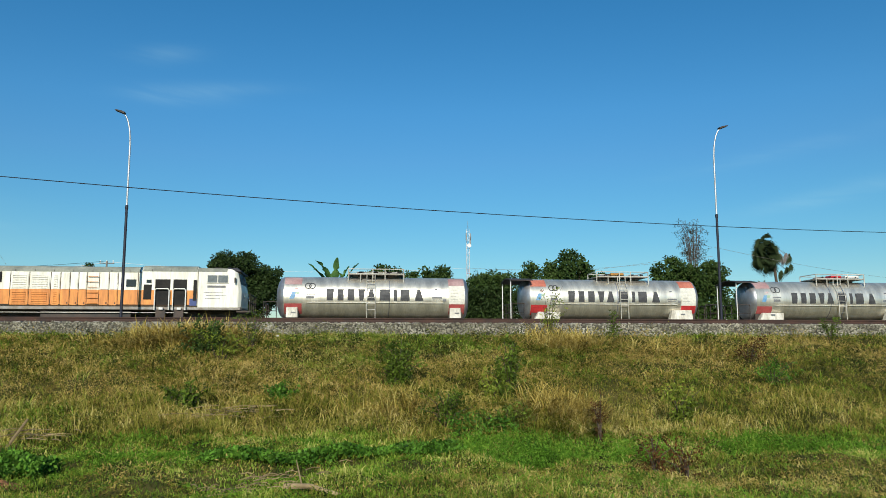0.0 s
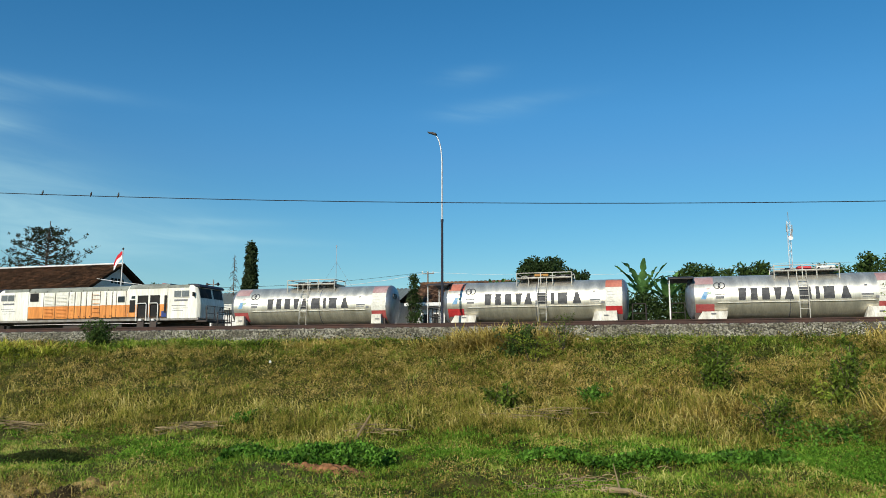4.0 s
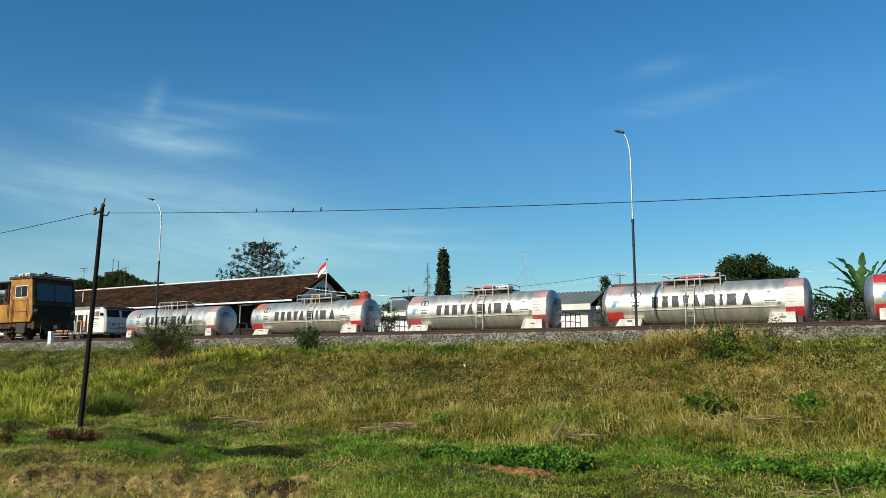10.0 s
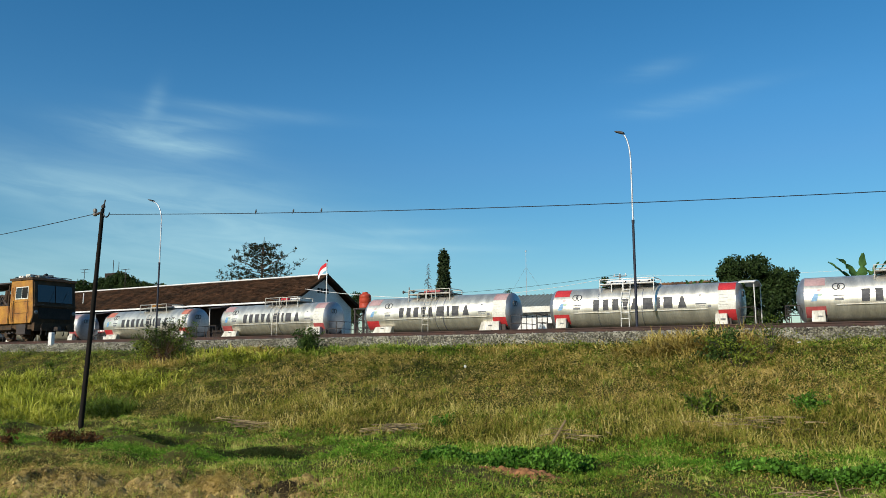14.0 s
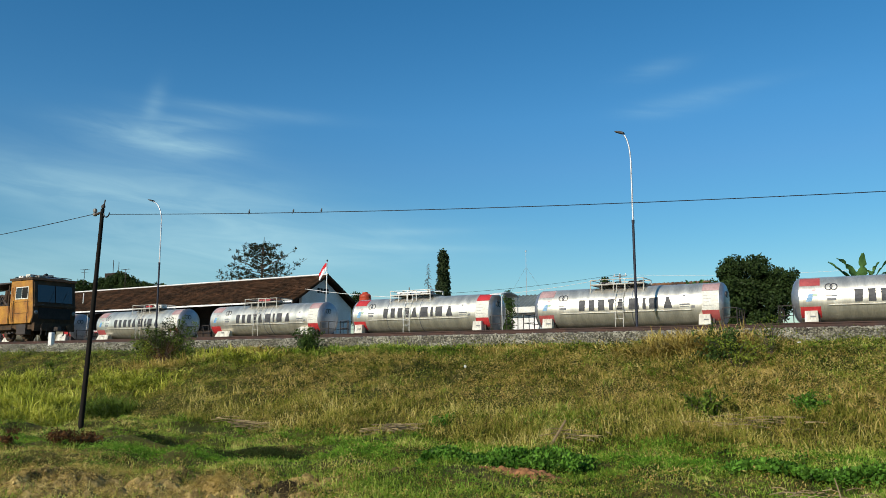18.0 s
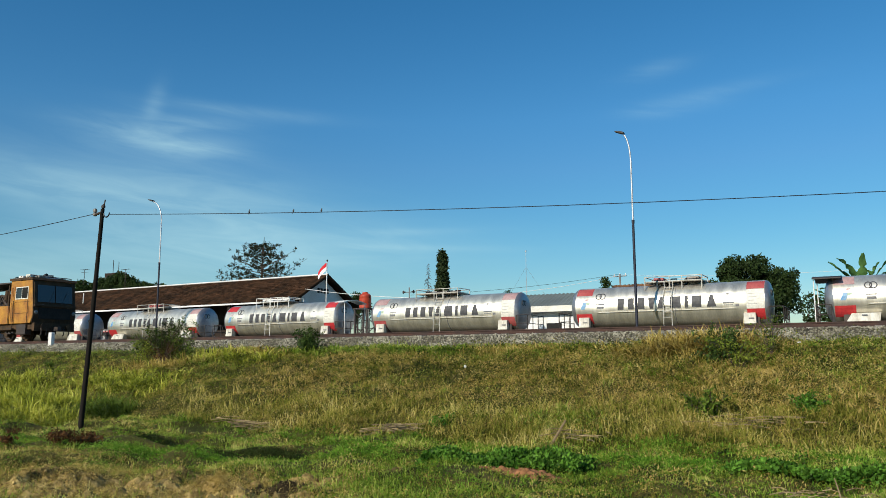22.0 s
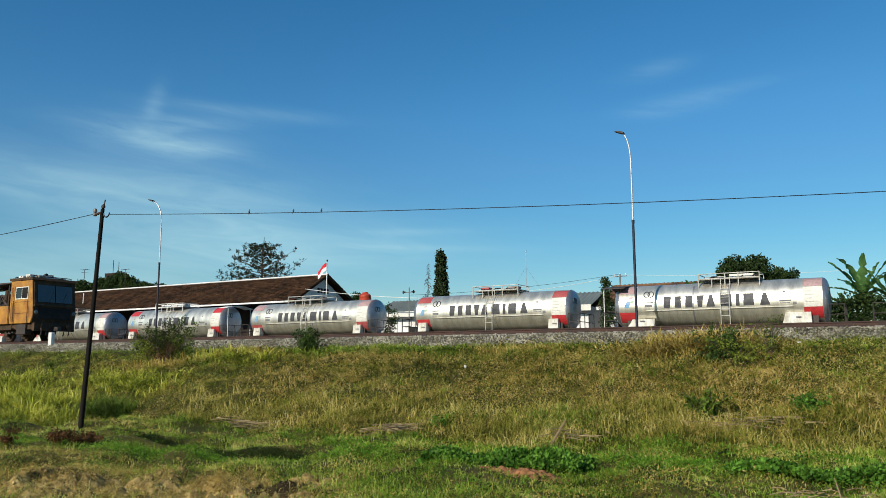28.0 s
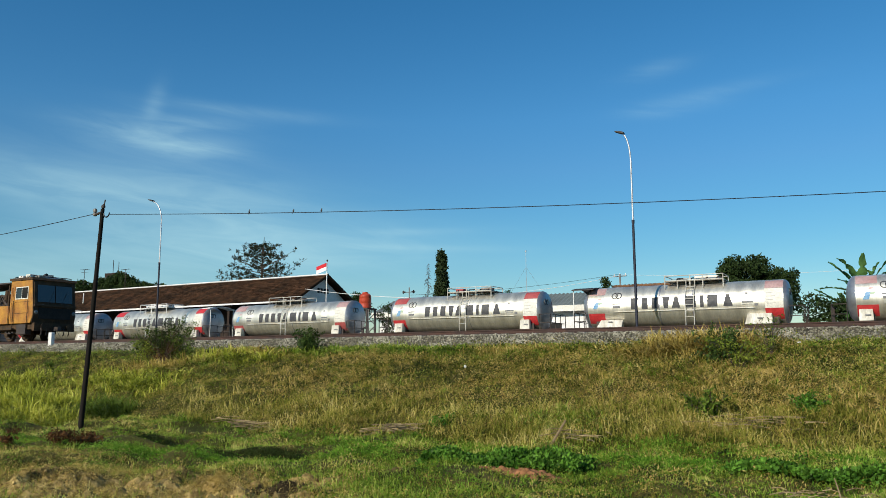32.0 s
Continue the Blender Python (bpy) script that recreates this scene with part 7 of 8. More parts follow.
def green_top(x, y):
    """The fresh strip of grass along the top of the bank, 0 to 1."""
    fray = 0.5 * (rough(0.8 * x, 0.8 * y, 63) - 0.5)
    return np.clip((y - 21.9 + fray) / 0.7, 0, 1) * np.clip(np.clip((-8 - x) / 2, 0, 1) + np.clip((x + 3) / 1.5, 0, 1) * np.clip((4.5 - x) / 1.5, 0, 1), 0, 1)


def dryness(x, y):
    """How withered the bank's growth is, 0 to 1: brown on the middle of the slope, green at its top and towards the pole."""
    v = 0.5 * rough(0.33 * x, 0.5 * y, 51) + 0.35 * rough(0.9 * x, 1.2 * y, 52) + 0.25 * rough(2.4 * x, 2.8 * y, 53)
    top = green_top(x, y)
    foot = np.clip((15.4 - y) / 0.9, 0, 1)
    return np.clip((v - 0.52) * 3.6 + 0.35, 0, 1) * (0.15 + 0.85 * np.clip((x + 20) / 5, 0, 1)) * (1 - 0.85 * np.clip(top, 0, 1)) * (1 - 0.7 * foot)


def meadow():
    # withered and living weeds in low mounds all over the bank
    x, y, rng = scatter(15000, 14.6, 24.0, 71)
    d = dryness(x, y)
    pick = rng.uniform(0, 1, len(x))
    size = 0.5 + 1.4 * rng.uniform(0, 1, len(x)) ** 3
    shade = rough(1.5 * x, 1.9 * y, 58) + 0.25 * rng.normal(0, 1, len(x))
    # scattered dark clumps give the colour of shaded gaps between tufts
    dark = shade > 0.78
    brown, olive = ~dark & (pick < 0.68 * d), ~dark & (pick >= 0.68 * d) & (pick < 0.68 * d + 0.26 + 0.3 * rough(0.7 * x, 0.9 * y, 55))
    for name, m, chosen, label in (("withered_weeds", L_RUSTWEED, brown, "brown withered weeds matted over the bank"), ("olive_weeds", L_OLIVEWEED, olive, "olive green weeds among the dry grass"),
                                   ("dark_weeds", L_DARKHERB, dark, "dark green weeds coloured for the shaded gaps of the bank")):
        weeds(name, x[chosen], y[chosen], 0.22 * size[chosen], 0.27 * size[chosen], 23, 0.056, m, 72 + len(name), label, 0.24)
    # standing tan grass along the foot of the bank
    x, y, rng = scatter(6500, 14.3, 17.2, 70, -48, 38)
    keep = rng.uniform(0, 1, len(x)) < (0.25 + 0.9 * np.clip(rough(0.6 * x, 0.9 * y, 59) - 0.2, 0, 1)) * (1 - trodden(x, y))
    blades("foot_grass", x[keep], y[keep], 0.16 + 0.3 * rng.uniform(0, 1, int(keep.sum())) ** 1.6, 8, 0.1, 0.85, L_STUBBLE, 69, "standing straw-coloured grass along the foot of the bank", 0.7)
    # dark herbs along the furrow, their colour standing in for its shadow strip
    x, y, rng = scatter(60000, 10.0, 12.6, 74, -58, -30)
    in_furrow = (ditch(x, y) > 0.72) & (rng.uniform(0, 1, len(x)) < 0.1 + 1.1 * np.clip(rough(1.7 * x, 2.1 * y, 56) - 0.25, 0, 1))
    x, y = x[in_furrow], y[in_furrow]
    weeds("furrow_herbs", x, y, np.full(len(x), 0.08), np.full(len(x), 0.11), 9, 0.055, L_DARKHERB, 75, "dark low herbs standing in for the shadow in the furrow")
    # bright weeds in mounds on the verge and along the foot of the bank
    r = np.random.default_rng(76)
    X, Y, R, H = [], [], [], []
    for cx, cy, rx, ry, n, h in ((2.4, 13.4, 0.9, 0.6, 70, 0.36), (3.3, 12.4, 1.0, 0.7, 130, 0.32), (2.4, 11.7, 0.9, 0.5, 90, 0.26), (4.5, 12.0, 0.6, 0.5, 60, 0.28), (7.0, 12.9, 0.9, 0.6, 110, 0.38), (8.4, 12.2, 1.1, 0.5, 90, 0.3),
                                 (-0.6, 12.9, 1.6, 0.4, 60, 0.1), (-3.2, 12.6, 1.2, 0.3, 60, 0.12), (-8.0, 11.0, 1.0, 0.5, 60, 0.14), (-12.0, 9.7, 1.0, 0.4, 60, 0.16), (-10.4, 10.0, 0.8, 0.3, 40, 0.14), (-9.4, 12.9, 1.0, 0.4, 60, 0.14), (-16.6, 10.2, 1.0, 0.4, 50, 0.16)):
        X.append(cx + r.normal(0, 0.5 * rx, n)), Y.append(cy + r.normal(0, 0.5 * ry, n)), R.append(r.uniform(0.12, 0.24, n)), H.append(h * r.uniform(0.5, 1.1, n))
    weeds("fresh_weeds", np.concatenate(X), np.concatenate(Y), np.concatenate(R), np.concatenate(H), 55, 0.07, L_FRESHWEED, 77, "bright green weeds in soft mounds on the verge", 0.3)
    # flat herbs between the verge grasses
    x, y, rng = scatter(5200, 7.0, 14.8, 79)
    free = rng.uniform(0, 1, len(x)) > np.maximum(np.maximum(dug(x, y), pit(x, y)), np.maximum(np.maximum(ditch(x, y), before_ditch(x, y)), 1.1 * trodden(x, y)))
    tone = rough(0.8 * x, 1.1 * y, 57) + 0.3 * rng.normal(0, 1, len(x))
    for name, m, pick, label in (("verge_herbs", L_FRESHWEED, free & (tone > 0.62), "fresh low herbs in the verge grass"), ("verge_olive_herbs", L_OLIVEWEED, free & (tone > 0.3) & (tone < 0.55), "olive low herbs in the verge grass"),
                                 ("verge_dry_herbs", L_RUSTWEED, free & (tone < 0.12), "withered low herbs in the verge grass"), ("verge_dark_herbs", L_DARKHERB, free & (tone > 0.12) & (tone < 0.27), "dark green low herbs in the verge grass")):
        weeds(name, x[pick], y[pick], rng.uniform(0.08, 0.24, int(pick.sum())), rng.uniform(0.05, 0.16, int(pick.sum())), 26, 0.075, m, 80 + len(name), label, 0.28)
    # withered stalks at the near edge of the verge
    X, Y = np.concatenate([r.uniform(1.0, 8.6, 320), r.uniform(-12.5, -9.6, 130)]), np.concatenate([r.uniform(8.0, 10.5, 320), r.uniform(6.3, 7.9, 130)])
    weeds("verge_withered_weeds", X, Y, r.uniform(0.1, 0.2, 450), r.uniform(0.05, 0.13, 450), 30, 0.07, L_RUSTWEED, 78, "withered brown weeds on the verge", 0.25)
    x, y, rng = scatter(40000, 14.4, 24.0, 21)
    p = patchy(x, y, 1)
    keep = rng.uniform(0, 1, len(x)) < (0.55 + 0.45 * p) * (1 - 0.8 * green_top(x, y))
    x, y, p = x[keep], y[keep], p[keep]
    h = (0.075 + 0.22 * p * rng.uniform(0.3, 1, len(x))) * np.clip((24.6 - y) / 1.5, 0.5, 1)
    blades("bank_grass", x, y, h, 6, 0.12, 0.88, L_GRASS, 22, "half-dry olive and straw-coloured grass on the bank", 1.25)
    x, y, rng = scatter(16000, 13.8, 24.3, 23)
    g = patchy(x, y, 12)
    edge = 0.9 * green_top(x, y) + np.clip((y - 22.4) / 1.2, 0, 1) * 0.25 + np.clip((15.0 - y) / 1.0, 0, 1) * 0.8
    lush = np.clip((-17 - x) / 8, 0, 1) * 0.55
    keep = rng.uniform(0, 1, len(x)) < np.clip(1.7 * (g - 0.48), 0, 1) * 0.8 + edge + lush
    x, y, g = x[keep], y[keep], g[keep]
    blades("bank_green_grass", x, y, 0.09 + 0.2 * g * rng.uniform(0.4, 1, len(x)), 10, 0.11, 1.0, L_GREENGRASS, 24, "fresh green grass on the bank", 1.35)
    # flat verge: fine green grass with paler stubble
    x, y, rng = scatter(25000, 5.0, 14.8, 25)
    keep = (rng.uniform(0, 1, len(x)) > np.maximum(0.9 * ditch(x, y), np.maximum(0.5 * before_ditch(x, y), trodden(x, y)))) & (rng.uniform(0, 1, len(x)) > 0.97 * np.maximum(dug(x, y), pit(x, y)))
    keep &= rng.uniform(0, 1, len(x)) > 0.8 * parched(x, y)
    x, y = x[keep], y[keep]
    g = np.clip(patchy(x, y, 24) + 0.12, 0, 1) * np.where(((x + 15.8) / 1.8) ** 2 + ((y - 11.3) / 1.0) ** 2 < 1, 0.3, 1) * (1 - 0.7 * before_ditch(x, y))
    blades("verge_grass", x, y, 0.05 + 0.17 * g ** 1.5 * rng.uniform(0.4, 1, len(x)), 8, 0.1, 1.02, L_GREENGRASS, 26, "short green grass on the flat verge", 0.75)
    x, y, rng = scatter(40000, 5.0, 14.6, 27)
    g = patchy(x, y, 37)
    keep = (rng.uniform(0, 1, len(x)) < np.clip(2.4 * (g - 0.42), 0.1, 1) + 0.7 * parched(x, y)) & (rng.uniform(0, 1, len(x)) > 0.7 * dug(x, y) + pit(x, y) + 0.9 * ditch(x, y) + 0.6 * before_ditch(x, y) + 0.9 * trodden(x, y))
    x, y = x[keep], y[keep]
    blades("verge_dry_grass", x, y, 0.05 + 0.11 * rng.uniform(0, 1, len(x)) ** 2, 8, 0.09, 0.92, L_STUBBLE, 28, "dry trampled grass on the flat verge", 1.3)
    # roots and thatch torn up with the dug earth
    x, y, rng = scatter(9000, 5.4, 9.2, 30, -60, -34)
    d = dug(x, y)
    keep = ((d > 0.02) | (x < -7.6)) & (rng.uniform(0, 1, len(x)) < 0.85 - 0.25 * d) & (pit(x, y) < 0.3)
    blades("torn_thatch", x[keep], y[keep], 0.05 + 0.08 * rng.uniform(0, 1, int(keep.sum())), 9, 0.06, 0.7, L_DRYGRASS, 31, "dry torn roots and thatch on dug earth", 1.5)
    r = np.random.default_rng(83)
    X, Y = np.concatenate([r.normal(-7.5, 0.22, 260), r.uniform(-12.5, -7.4, 1700)]), np.concatenate([r.normal(7.45, 0.14, 260), r.uniform(6.0, 8.6, 1700)])
    d = dug(X, Y)
    keep = (r.uniform(0, 1, len(X)) < np.where(np.arange(len(X)) < 260, 1.0, (d > 0.02) * np.clip(3.5 * (rough(3.3 * X, 3.9 * Y, 84) - 0.36), 0, 1))) & (pit(X, Y) < 0.2)
    X, Y = X[keep], Y[keep]
    weeds("torn_roots", X, Y, r.uniform(0.05, 0.12, len(X)), r.uniform(0.03, 0.09, len(X)), 34, 0.05, L_RUSTWEED, 85, "brown roots and withered sods turned up with the earth", 0.2)
    # tall clumps
    dry, green = "tall straw-coloured dry grass clump on the bank", "tall arching yellow-green grass clump on the bank"
    dark = "tall dark green grass clump beside the pole"
    for k, (cx, cy, rx, ry, n, m, top, label) in enumerate((
            (-4.6, 22.8, 1.5, 0.6, 520, L_DRYGRASS, 0.72, dry), (-5.6, 22.2, 1.8, 0.9, 170, L_DRYGRASS, 0.4, dry), (6.3, 22.6, 1.2, 0.7, 260, L_DRYGRASS, 0.6, dry), (4.3, 15.5, 0.7, 0.5, 240, L_DRYGRASS, 0.8, dry), (4.4, 14.7, 1.3, 0.4, 200, L_STUBBLE, 0.36, dry), (-20.7, 13.6, 1.2, 0.5, 260, L_TALLGREEN, 0.6, green), (-22.6, 14.3, 1.0, 0.4, 200, L_TALLGREEN, 0.6, green),
            (9.5, 21.5, 1.5, 0.9, 90, L_DRYGRASS, 0.5, dry), (-21.5, 21.8, 2.4, 0.9, 260, L_TALLGREEN, 0.5, green), (-28.0, 17.2, 1.8, 1.2, 360, L_TALLGREEN, 0.85, green), (-24.6, 15.2, 1.6, 0.8, 420, L_TALLGREEN, 0.85, green), (-22.2, 15.4, 1.2, 0.7, 260, L_TALLGREEN, 0.65, green), (-24.2, 20.6, 1.8, 0.7, 160, L_DRYGRASS, 0.6, dry), (-21.2, 22.4, 1.6, 0.6, 200, L_DRYGRASS, 0.45, dry),
            (-19.6, 15.0, 0.9, 0.5, 300, L_BUSH, 0.6, dark), (-24.5, 18.6, 1.8, 1.2, 260, L_TALLGREEN, 0.5, green), (-22.0, 18.0, 1.8, 1.2, 200, L_TALLGREEN, 0.45, green),
            (-17.0, 22.6, 2.6, 0.6, 300, L_GREENGRASS, 0.34, green), (-6.3, 16.0, 1.0, 0.7, 140, L_GREENGRASS, 0.36, green), (-14.5, 23.0, 2.2, 0.5, 220, L_GREENGRASS, 0.32, green), (1.0, 16.3, 1.4, 0.6, 160, L_DRYGRASS, 0.4, dry),
            (-10.6, 22.9, 1.4, 0.4, 120, L_DRYGRASS, 0.4, dry))):
        r = np.random.default_rng(60 + k)
        X, Y = cx + r.normal(0, rx * 0.5, n), cy + r.normal(0, ry * 0.5, n)
        blades("dry_grass_tuft" if m is L_DRYGRASS else "tall_grass_tuft", X, Y, top * r.uniform(0.6, 1.1, n), 9, 0.07, 1.0 if m is L_DRYGRASS else 1.7 if m is L_TALLGREEN else 1.3, m, 80 + k, label, 1.35)


meadow()


def bush(x, y, w_, h, material, seed, label, name="bush", size=0.07, per=60, stems=9, z=None, spray=0.5):
    """Thin stems that part and arch, each with a loose spray of small leaves."""
    z = float(height(x, y)) if z is None else z
    w = thing(name, (x, y, z), label, "bush", "bushes on the bank")
    rng = random.Random(seed)
    clumps = []
    for k in range(stems):
        a = rng.uniform(0, 6.28)
        q = rng.uniform(0.15, 1) ** 0.8 * w_ * 0.5
        tip = (q * math.cos(a), q * math.sin(a) * 0.7, h * rng.uniform(0.35, 1.15) * (1.15 - 0.45 * q / w_))
        bend = (tip[0] * 0.35, tip[1] * 0.35, tip[2] * 0.65)
        part("stem", Shape().rod([(0.1 * tip[0], 0.1 * tip[1], -0.05), bend, tip], 0.012, 5, 0.004), M_BARK, w)
        for _ in range(9):
            t = rng.uniform(0.15, 1.1)
            p = [bend[i] * 2 * t if t < 0.5 else bend[i] + (tip[i] - bend[i]) * (2 * t - 1) for i in range(3)]
            j = spray * (0.06 + 0.16 * w_ * rng.random())
            clumps.append(((p[0] + rng.gauss(0, j), p[1] + rng.gauss(0, j), max(0.04, p[2] + rng.gauss(0, 0.7 * j))), rng.uniform(0.03, 0.12) * min(1.5, 0.5 + w_ * 0.5)))
    part("foliage", crown_mesh("foliage", clumps, per * 3, size * 1.1, material, seed, 0.42, 0.1), None, w)
    return w


GB = "leafy green bush growing on the grassy bank"
for k, (x, y, w_, h, m, s, n) in enumerate((
        (-25.4, 22.2, 2.6, 1.7, L_BUSH, 0.07, 26), (-26.6, 22.0, 1.8, 1.2, L_BUSH, 0.065, 20), (-24.2, 21.9, 1.9, 1.3, L_BUSH, 0.065, 18), (-25.5, 21.5, 2.4, 0.9, L_BUSHLIGHT, 0.065, 18), (-18.9, 23.0, 1.7, 0.9, L_DEEPBUSH, 0.075, 34),
        (-3.75, 21.0, 1.7, 0.85, L_DEEPBUSH, 0.075, 24), (-2.7, 22.2, 1.1, 1.05, L_BUSH, 0.055, 9), (-1.32, 16.95, 0.8, 0.34, L_PLANT, 0.08, 12), (-3.5, 16.7, 0.5, 0.45, L_BUSH, 0.08, 7), (-3.1, 16.3, 0.6, 0.5, L_BUSH, 0.08, 10),
        (1.13, 17.9, 0.9, 0.8, L_BUSH, 0.07, 30), (3.5, 17.1, 0.75, 1.0, L_BUSH, 0.075, 30), (3.1, 17.0, 0.5, 0.5, L_BUSHLIGHT, 0.08, 7), (1.9, 15.4, 1.2, 0.55, L_BUSH, 0.06, 14), (3.0, 15.0, 1.2, 0.35, L_BUSH, 0.06, 10),
        (8.1, 23.4, 0.6, 0.85, L_BUSH, 0.06, 9), (15.0, 23.0, 0.9, 0.75, L_BUSH, 0.06, 10), (10.3, 18.2, 1.3, 0.7, L_PLANT, 0.05, 16), (6.6, 15.2, 0.9, 0.7, L_BUSHLIGHT, 0.07, 14), (13.0, 15.5, 1.0, 0.5, L_PLANT, 0.06, 9),
        (-30.5, 20.5, 0.8, 0.5, L_BUSH, 0.07, 8))):
    grown = 1.15 if y < 19 and m is not L_PLANT else 0.9
    bush(x, y, grown * w_, grown * h, m, 200 + k, GB, size=s, stems=int(n * grown))
bush(-25.3, 21.8, 2.9, 1.35, L_DARKHERB, 238, "dense dark shrub sprawling at the top of the bank", size=0.065, stems=34)
bush(-24.6, 21.3, 2.6, 1.0, L_REDPLANT, 239, "dry brown stems tangled under the shrub", size=0.045, per=14, stems=26)
bush(-3.3, 20.8, 1.9, 0.7, L_BUSHLIGHT, 237, "leafy green bush growing on the grassy bank", per=40, size=0.065, stems=14)
bush(6.1, 23.6, 1.2, 1.5, L_BUSHLIGHT, 236, "tall straggly sapling with small pale leaves atop the bank", per=42, size=0.06, stems=11)
bush(11.0, 20.6, 1.6, 0.6, L_REDPLANT, 231, "brown withered shrub on the bank", per=26, size=0.06)
bush(4.6, 10.45, 0.8, 0.42, L_REDPLANT, 232, "dark withered weed on the verge", per=16, size=0.045, spray=1.0)
bush(4.2, 10.6, 0.6, 0.4, L_REDPLANT, 233, "dark withered weed on the verge", per=16, size=0.045, spray=1.0)
bush(4.5, 13.86, 0.25, 0.75, L_REDPLANT, 234, "tall dark withered weed on the bank", per=18, size=0.04, spray=0.3)
for k, (x, y) in enumerate(((-13.95, 9.6), (-13.75, 9.95), (-13.8, 10.3), (-14.2, 9.95), (-17.4, 10.9), (-14.85, 9.1))):
    bush(x, y, 0.6, 0.15, L_REDPLANT, 240 + k, "low red-brown weed by the pole", per=9, size=0.055, stems=7)


def crop_row(points, width, n, seed, label, h=0.3, size=0.05):
    """A row of low broad-leaved plants along a line on the ground, as stuff."""
    rng = np.random.default_rng(seed)
    t = rng.uniform(0, len(points) - 1.001, n)
    i = t.astype(int)
    P = np.array(points)
    q = P[i] + (P[i + 1] - P[i]) * (t - i)[:, None]
    x, y = q[:, 0] + rng.normal(0, 0.05, n), q[:, 1] + rng.uniform(-0.5, 0.5, n) * width
    hump = 0.78 + 0.22 * np.sin(x * 5.1) * np.sin(y * 4.3 + x)
    z = height(x, y) + 0.06 + h * hump * rng.uniform(0.25, 1, n) * (1 - (2 * (y - q[:, 1]) / width) ** 2 * 0.6)
    V, m = leaf_quads(np.stack([x, y, z], 1), size, rng, 0.85, -0.2)
    return tagged(new("broadleaf_row", fast_mesh("broadleaf_row", V, np.arange(4 * m), np.full(m, 4), L_PLANT)), label, "ground cover", kind="stuff")


crop_row([(-6.25, 10.7), (-5.5, 10.75), (-4.7, 11.05), (-4.05, 11.4)], 0.85, 14000, 1, "row of low bright green broad-leaved plants", 0.27)
crop_row([(-2.0, 11.5), (-0.9, 11.35), (0.3, 11.3), (1.6, 11.45)], 0.34, 5200, 2, "row of low bright green broad-leaved plants", 0.14)
crop_row([(1.9, 14.9), (3.1, 14.6)], 0.8, 900, 6, "patch of dark green weeds on the bank foot", 0.4, 0.05)
crop_row([(-8.9, 15.2), (-8.5, 15.4)], 0.4, 260, 4, "small yellow-green weed at the foot of the bank", 0.3)


def red_patch():
    s = Shape()
    n, m = 60, 16
    for i in range(n + 1):
        for j in range(m + 1):
            x, y = -5.35 + 1.6 * i / n, 10.05 + 0.58 * j / m
            edge = max(0.0, math.sin(math.pi * i / n)) ** 0.6 * max(0.0, math.sin(math.pi * j / m)) ** 0.6
            lump = float(rough(np.array(7.0 * x), np.array(9.0 * y), 3)) * 0.6 + float(rough(np.array(17.0 * x), np.array(21.0 * y), 4)) * 0.4
            s.v.append((x, y, float(height(x, y)) - 0.07 + edge * (0.07 + 0.17 * lump)))
    for i in range(n):
        for j in range(m):
            a = i * (m + 1) + j
            s.f.append((a, a + m + 1, a + m + 2, a + 1))
    tagged(part("earth_patch", s, M_REDDIRT), "patch of bare red-brown earth beside green plants", "soil", kind="structure")


red_patch()


def straw_pile(x, y, n, spread, length, seed, label, thick=0.009):
    z = float(height(x, y))
    w = thing("straw_pile", (x, y, z), label, "straw")
    rng = random.Random(seed)
    for k in range(n):
        a = rng.gauss(0, 0.5)
        c = Vector((rng.gauss(0, spread), rng.gauss(0, spread * 0.3), 0))
        d = Vector((math.cos(a), math.sin(a), rng.uniform(-0.06, 0.12))) * length * rng.uniform(0.3, 0.7)
        zz = float(height(x + c.x, y + c.y)) - z + 0.08 + 0.16 * rng.random()
        p = c + Vector((0, 0, zz))
        part("stalk", Shape().rod([tuple(p - d), tuple(p + Vector((0, 0, 0.02))), tuple(p + d)], thick, 5, thick * 0.5), M_STRAW, w)
    return w


straw_pile(-9.5, 14.5, 46, 0.28, 0.62, 1, "heap of dry straw-coloured stalks at the bank foot")
straw_pile(-5.4, 14.5, 14, 0.3, 0.5, 2, "scattered dry stalks beside green plants")
straw_pile(-2.2, 15.7, 22, 0.6, 0.6, 3, "scattered dry stalks on the bank")
straw_pile(-13.7, 14.3, 26, 0.3, 0.6, 4, "small heap of dry stalks")
straw_pile(-1.1, 9.8, 16, 0.3, 0.22, 5, "heap of pale dry twigs in the grass", 0.007)
straw_pile(-0.9, 9.3, 30, 0.35, 0.2, 8, "heap of pale dry twigs in the grass", 0.006)
log = thing("fallen_branch", (-0.4, 9.0, float(height(-0.4, 9.0))), "bare grey fallen branch in the grass", "branch")
part("branch", Shape().rod([(-0.3, 0.3, 0.06), (0.0, 0.02, 0.1), (0.32, -0.28, 0.05)], 0.035, 7, 0.022), M_STRAW, log)
part("twig", Shape().rod([(-0.1, 0.1, 0.09), (-0.18, 0.3, 0.35)], 0.012, 5, 0.006), M_STRAW, log)
straw_pile(-21.3, 14.2, 3, 0.3, 0.5, 7, "two pale sticks by the tall grass", 0.014)
w = thing("stick", (-5.55, 14.2, 0.0), "upright broken branch leaning in the grass", "stick")
part("branch", Shape().rod([(-0.2, 0, -0.05), (0.0, 0, 0.25), (0.16, 0, 0.5)], 0.03, 6, 0.02), M_STRAW, w)


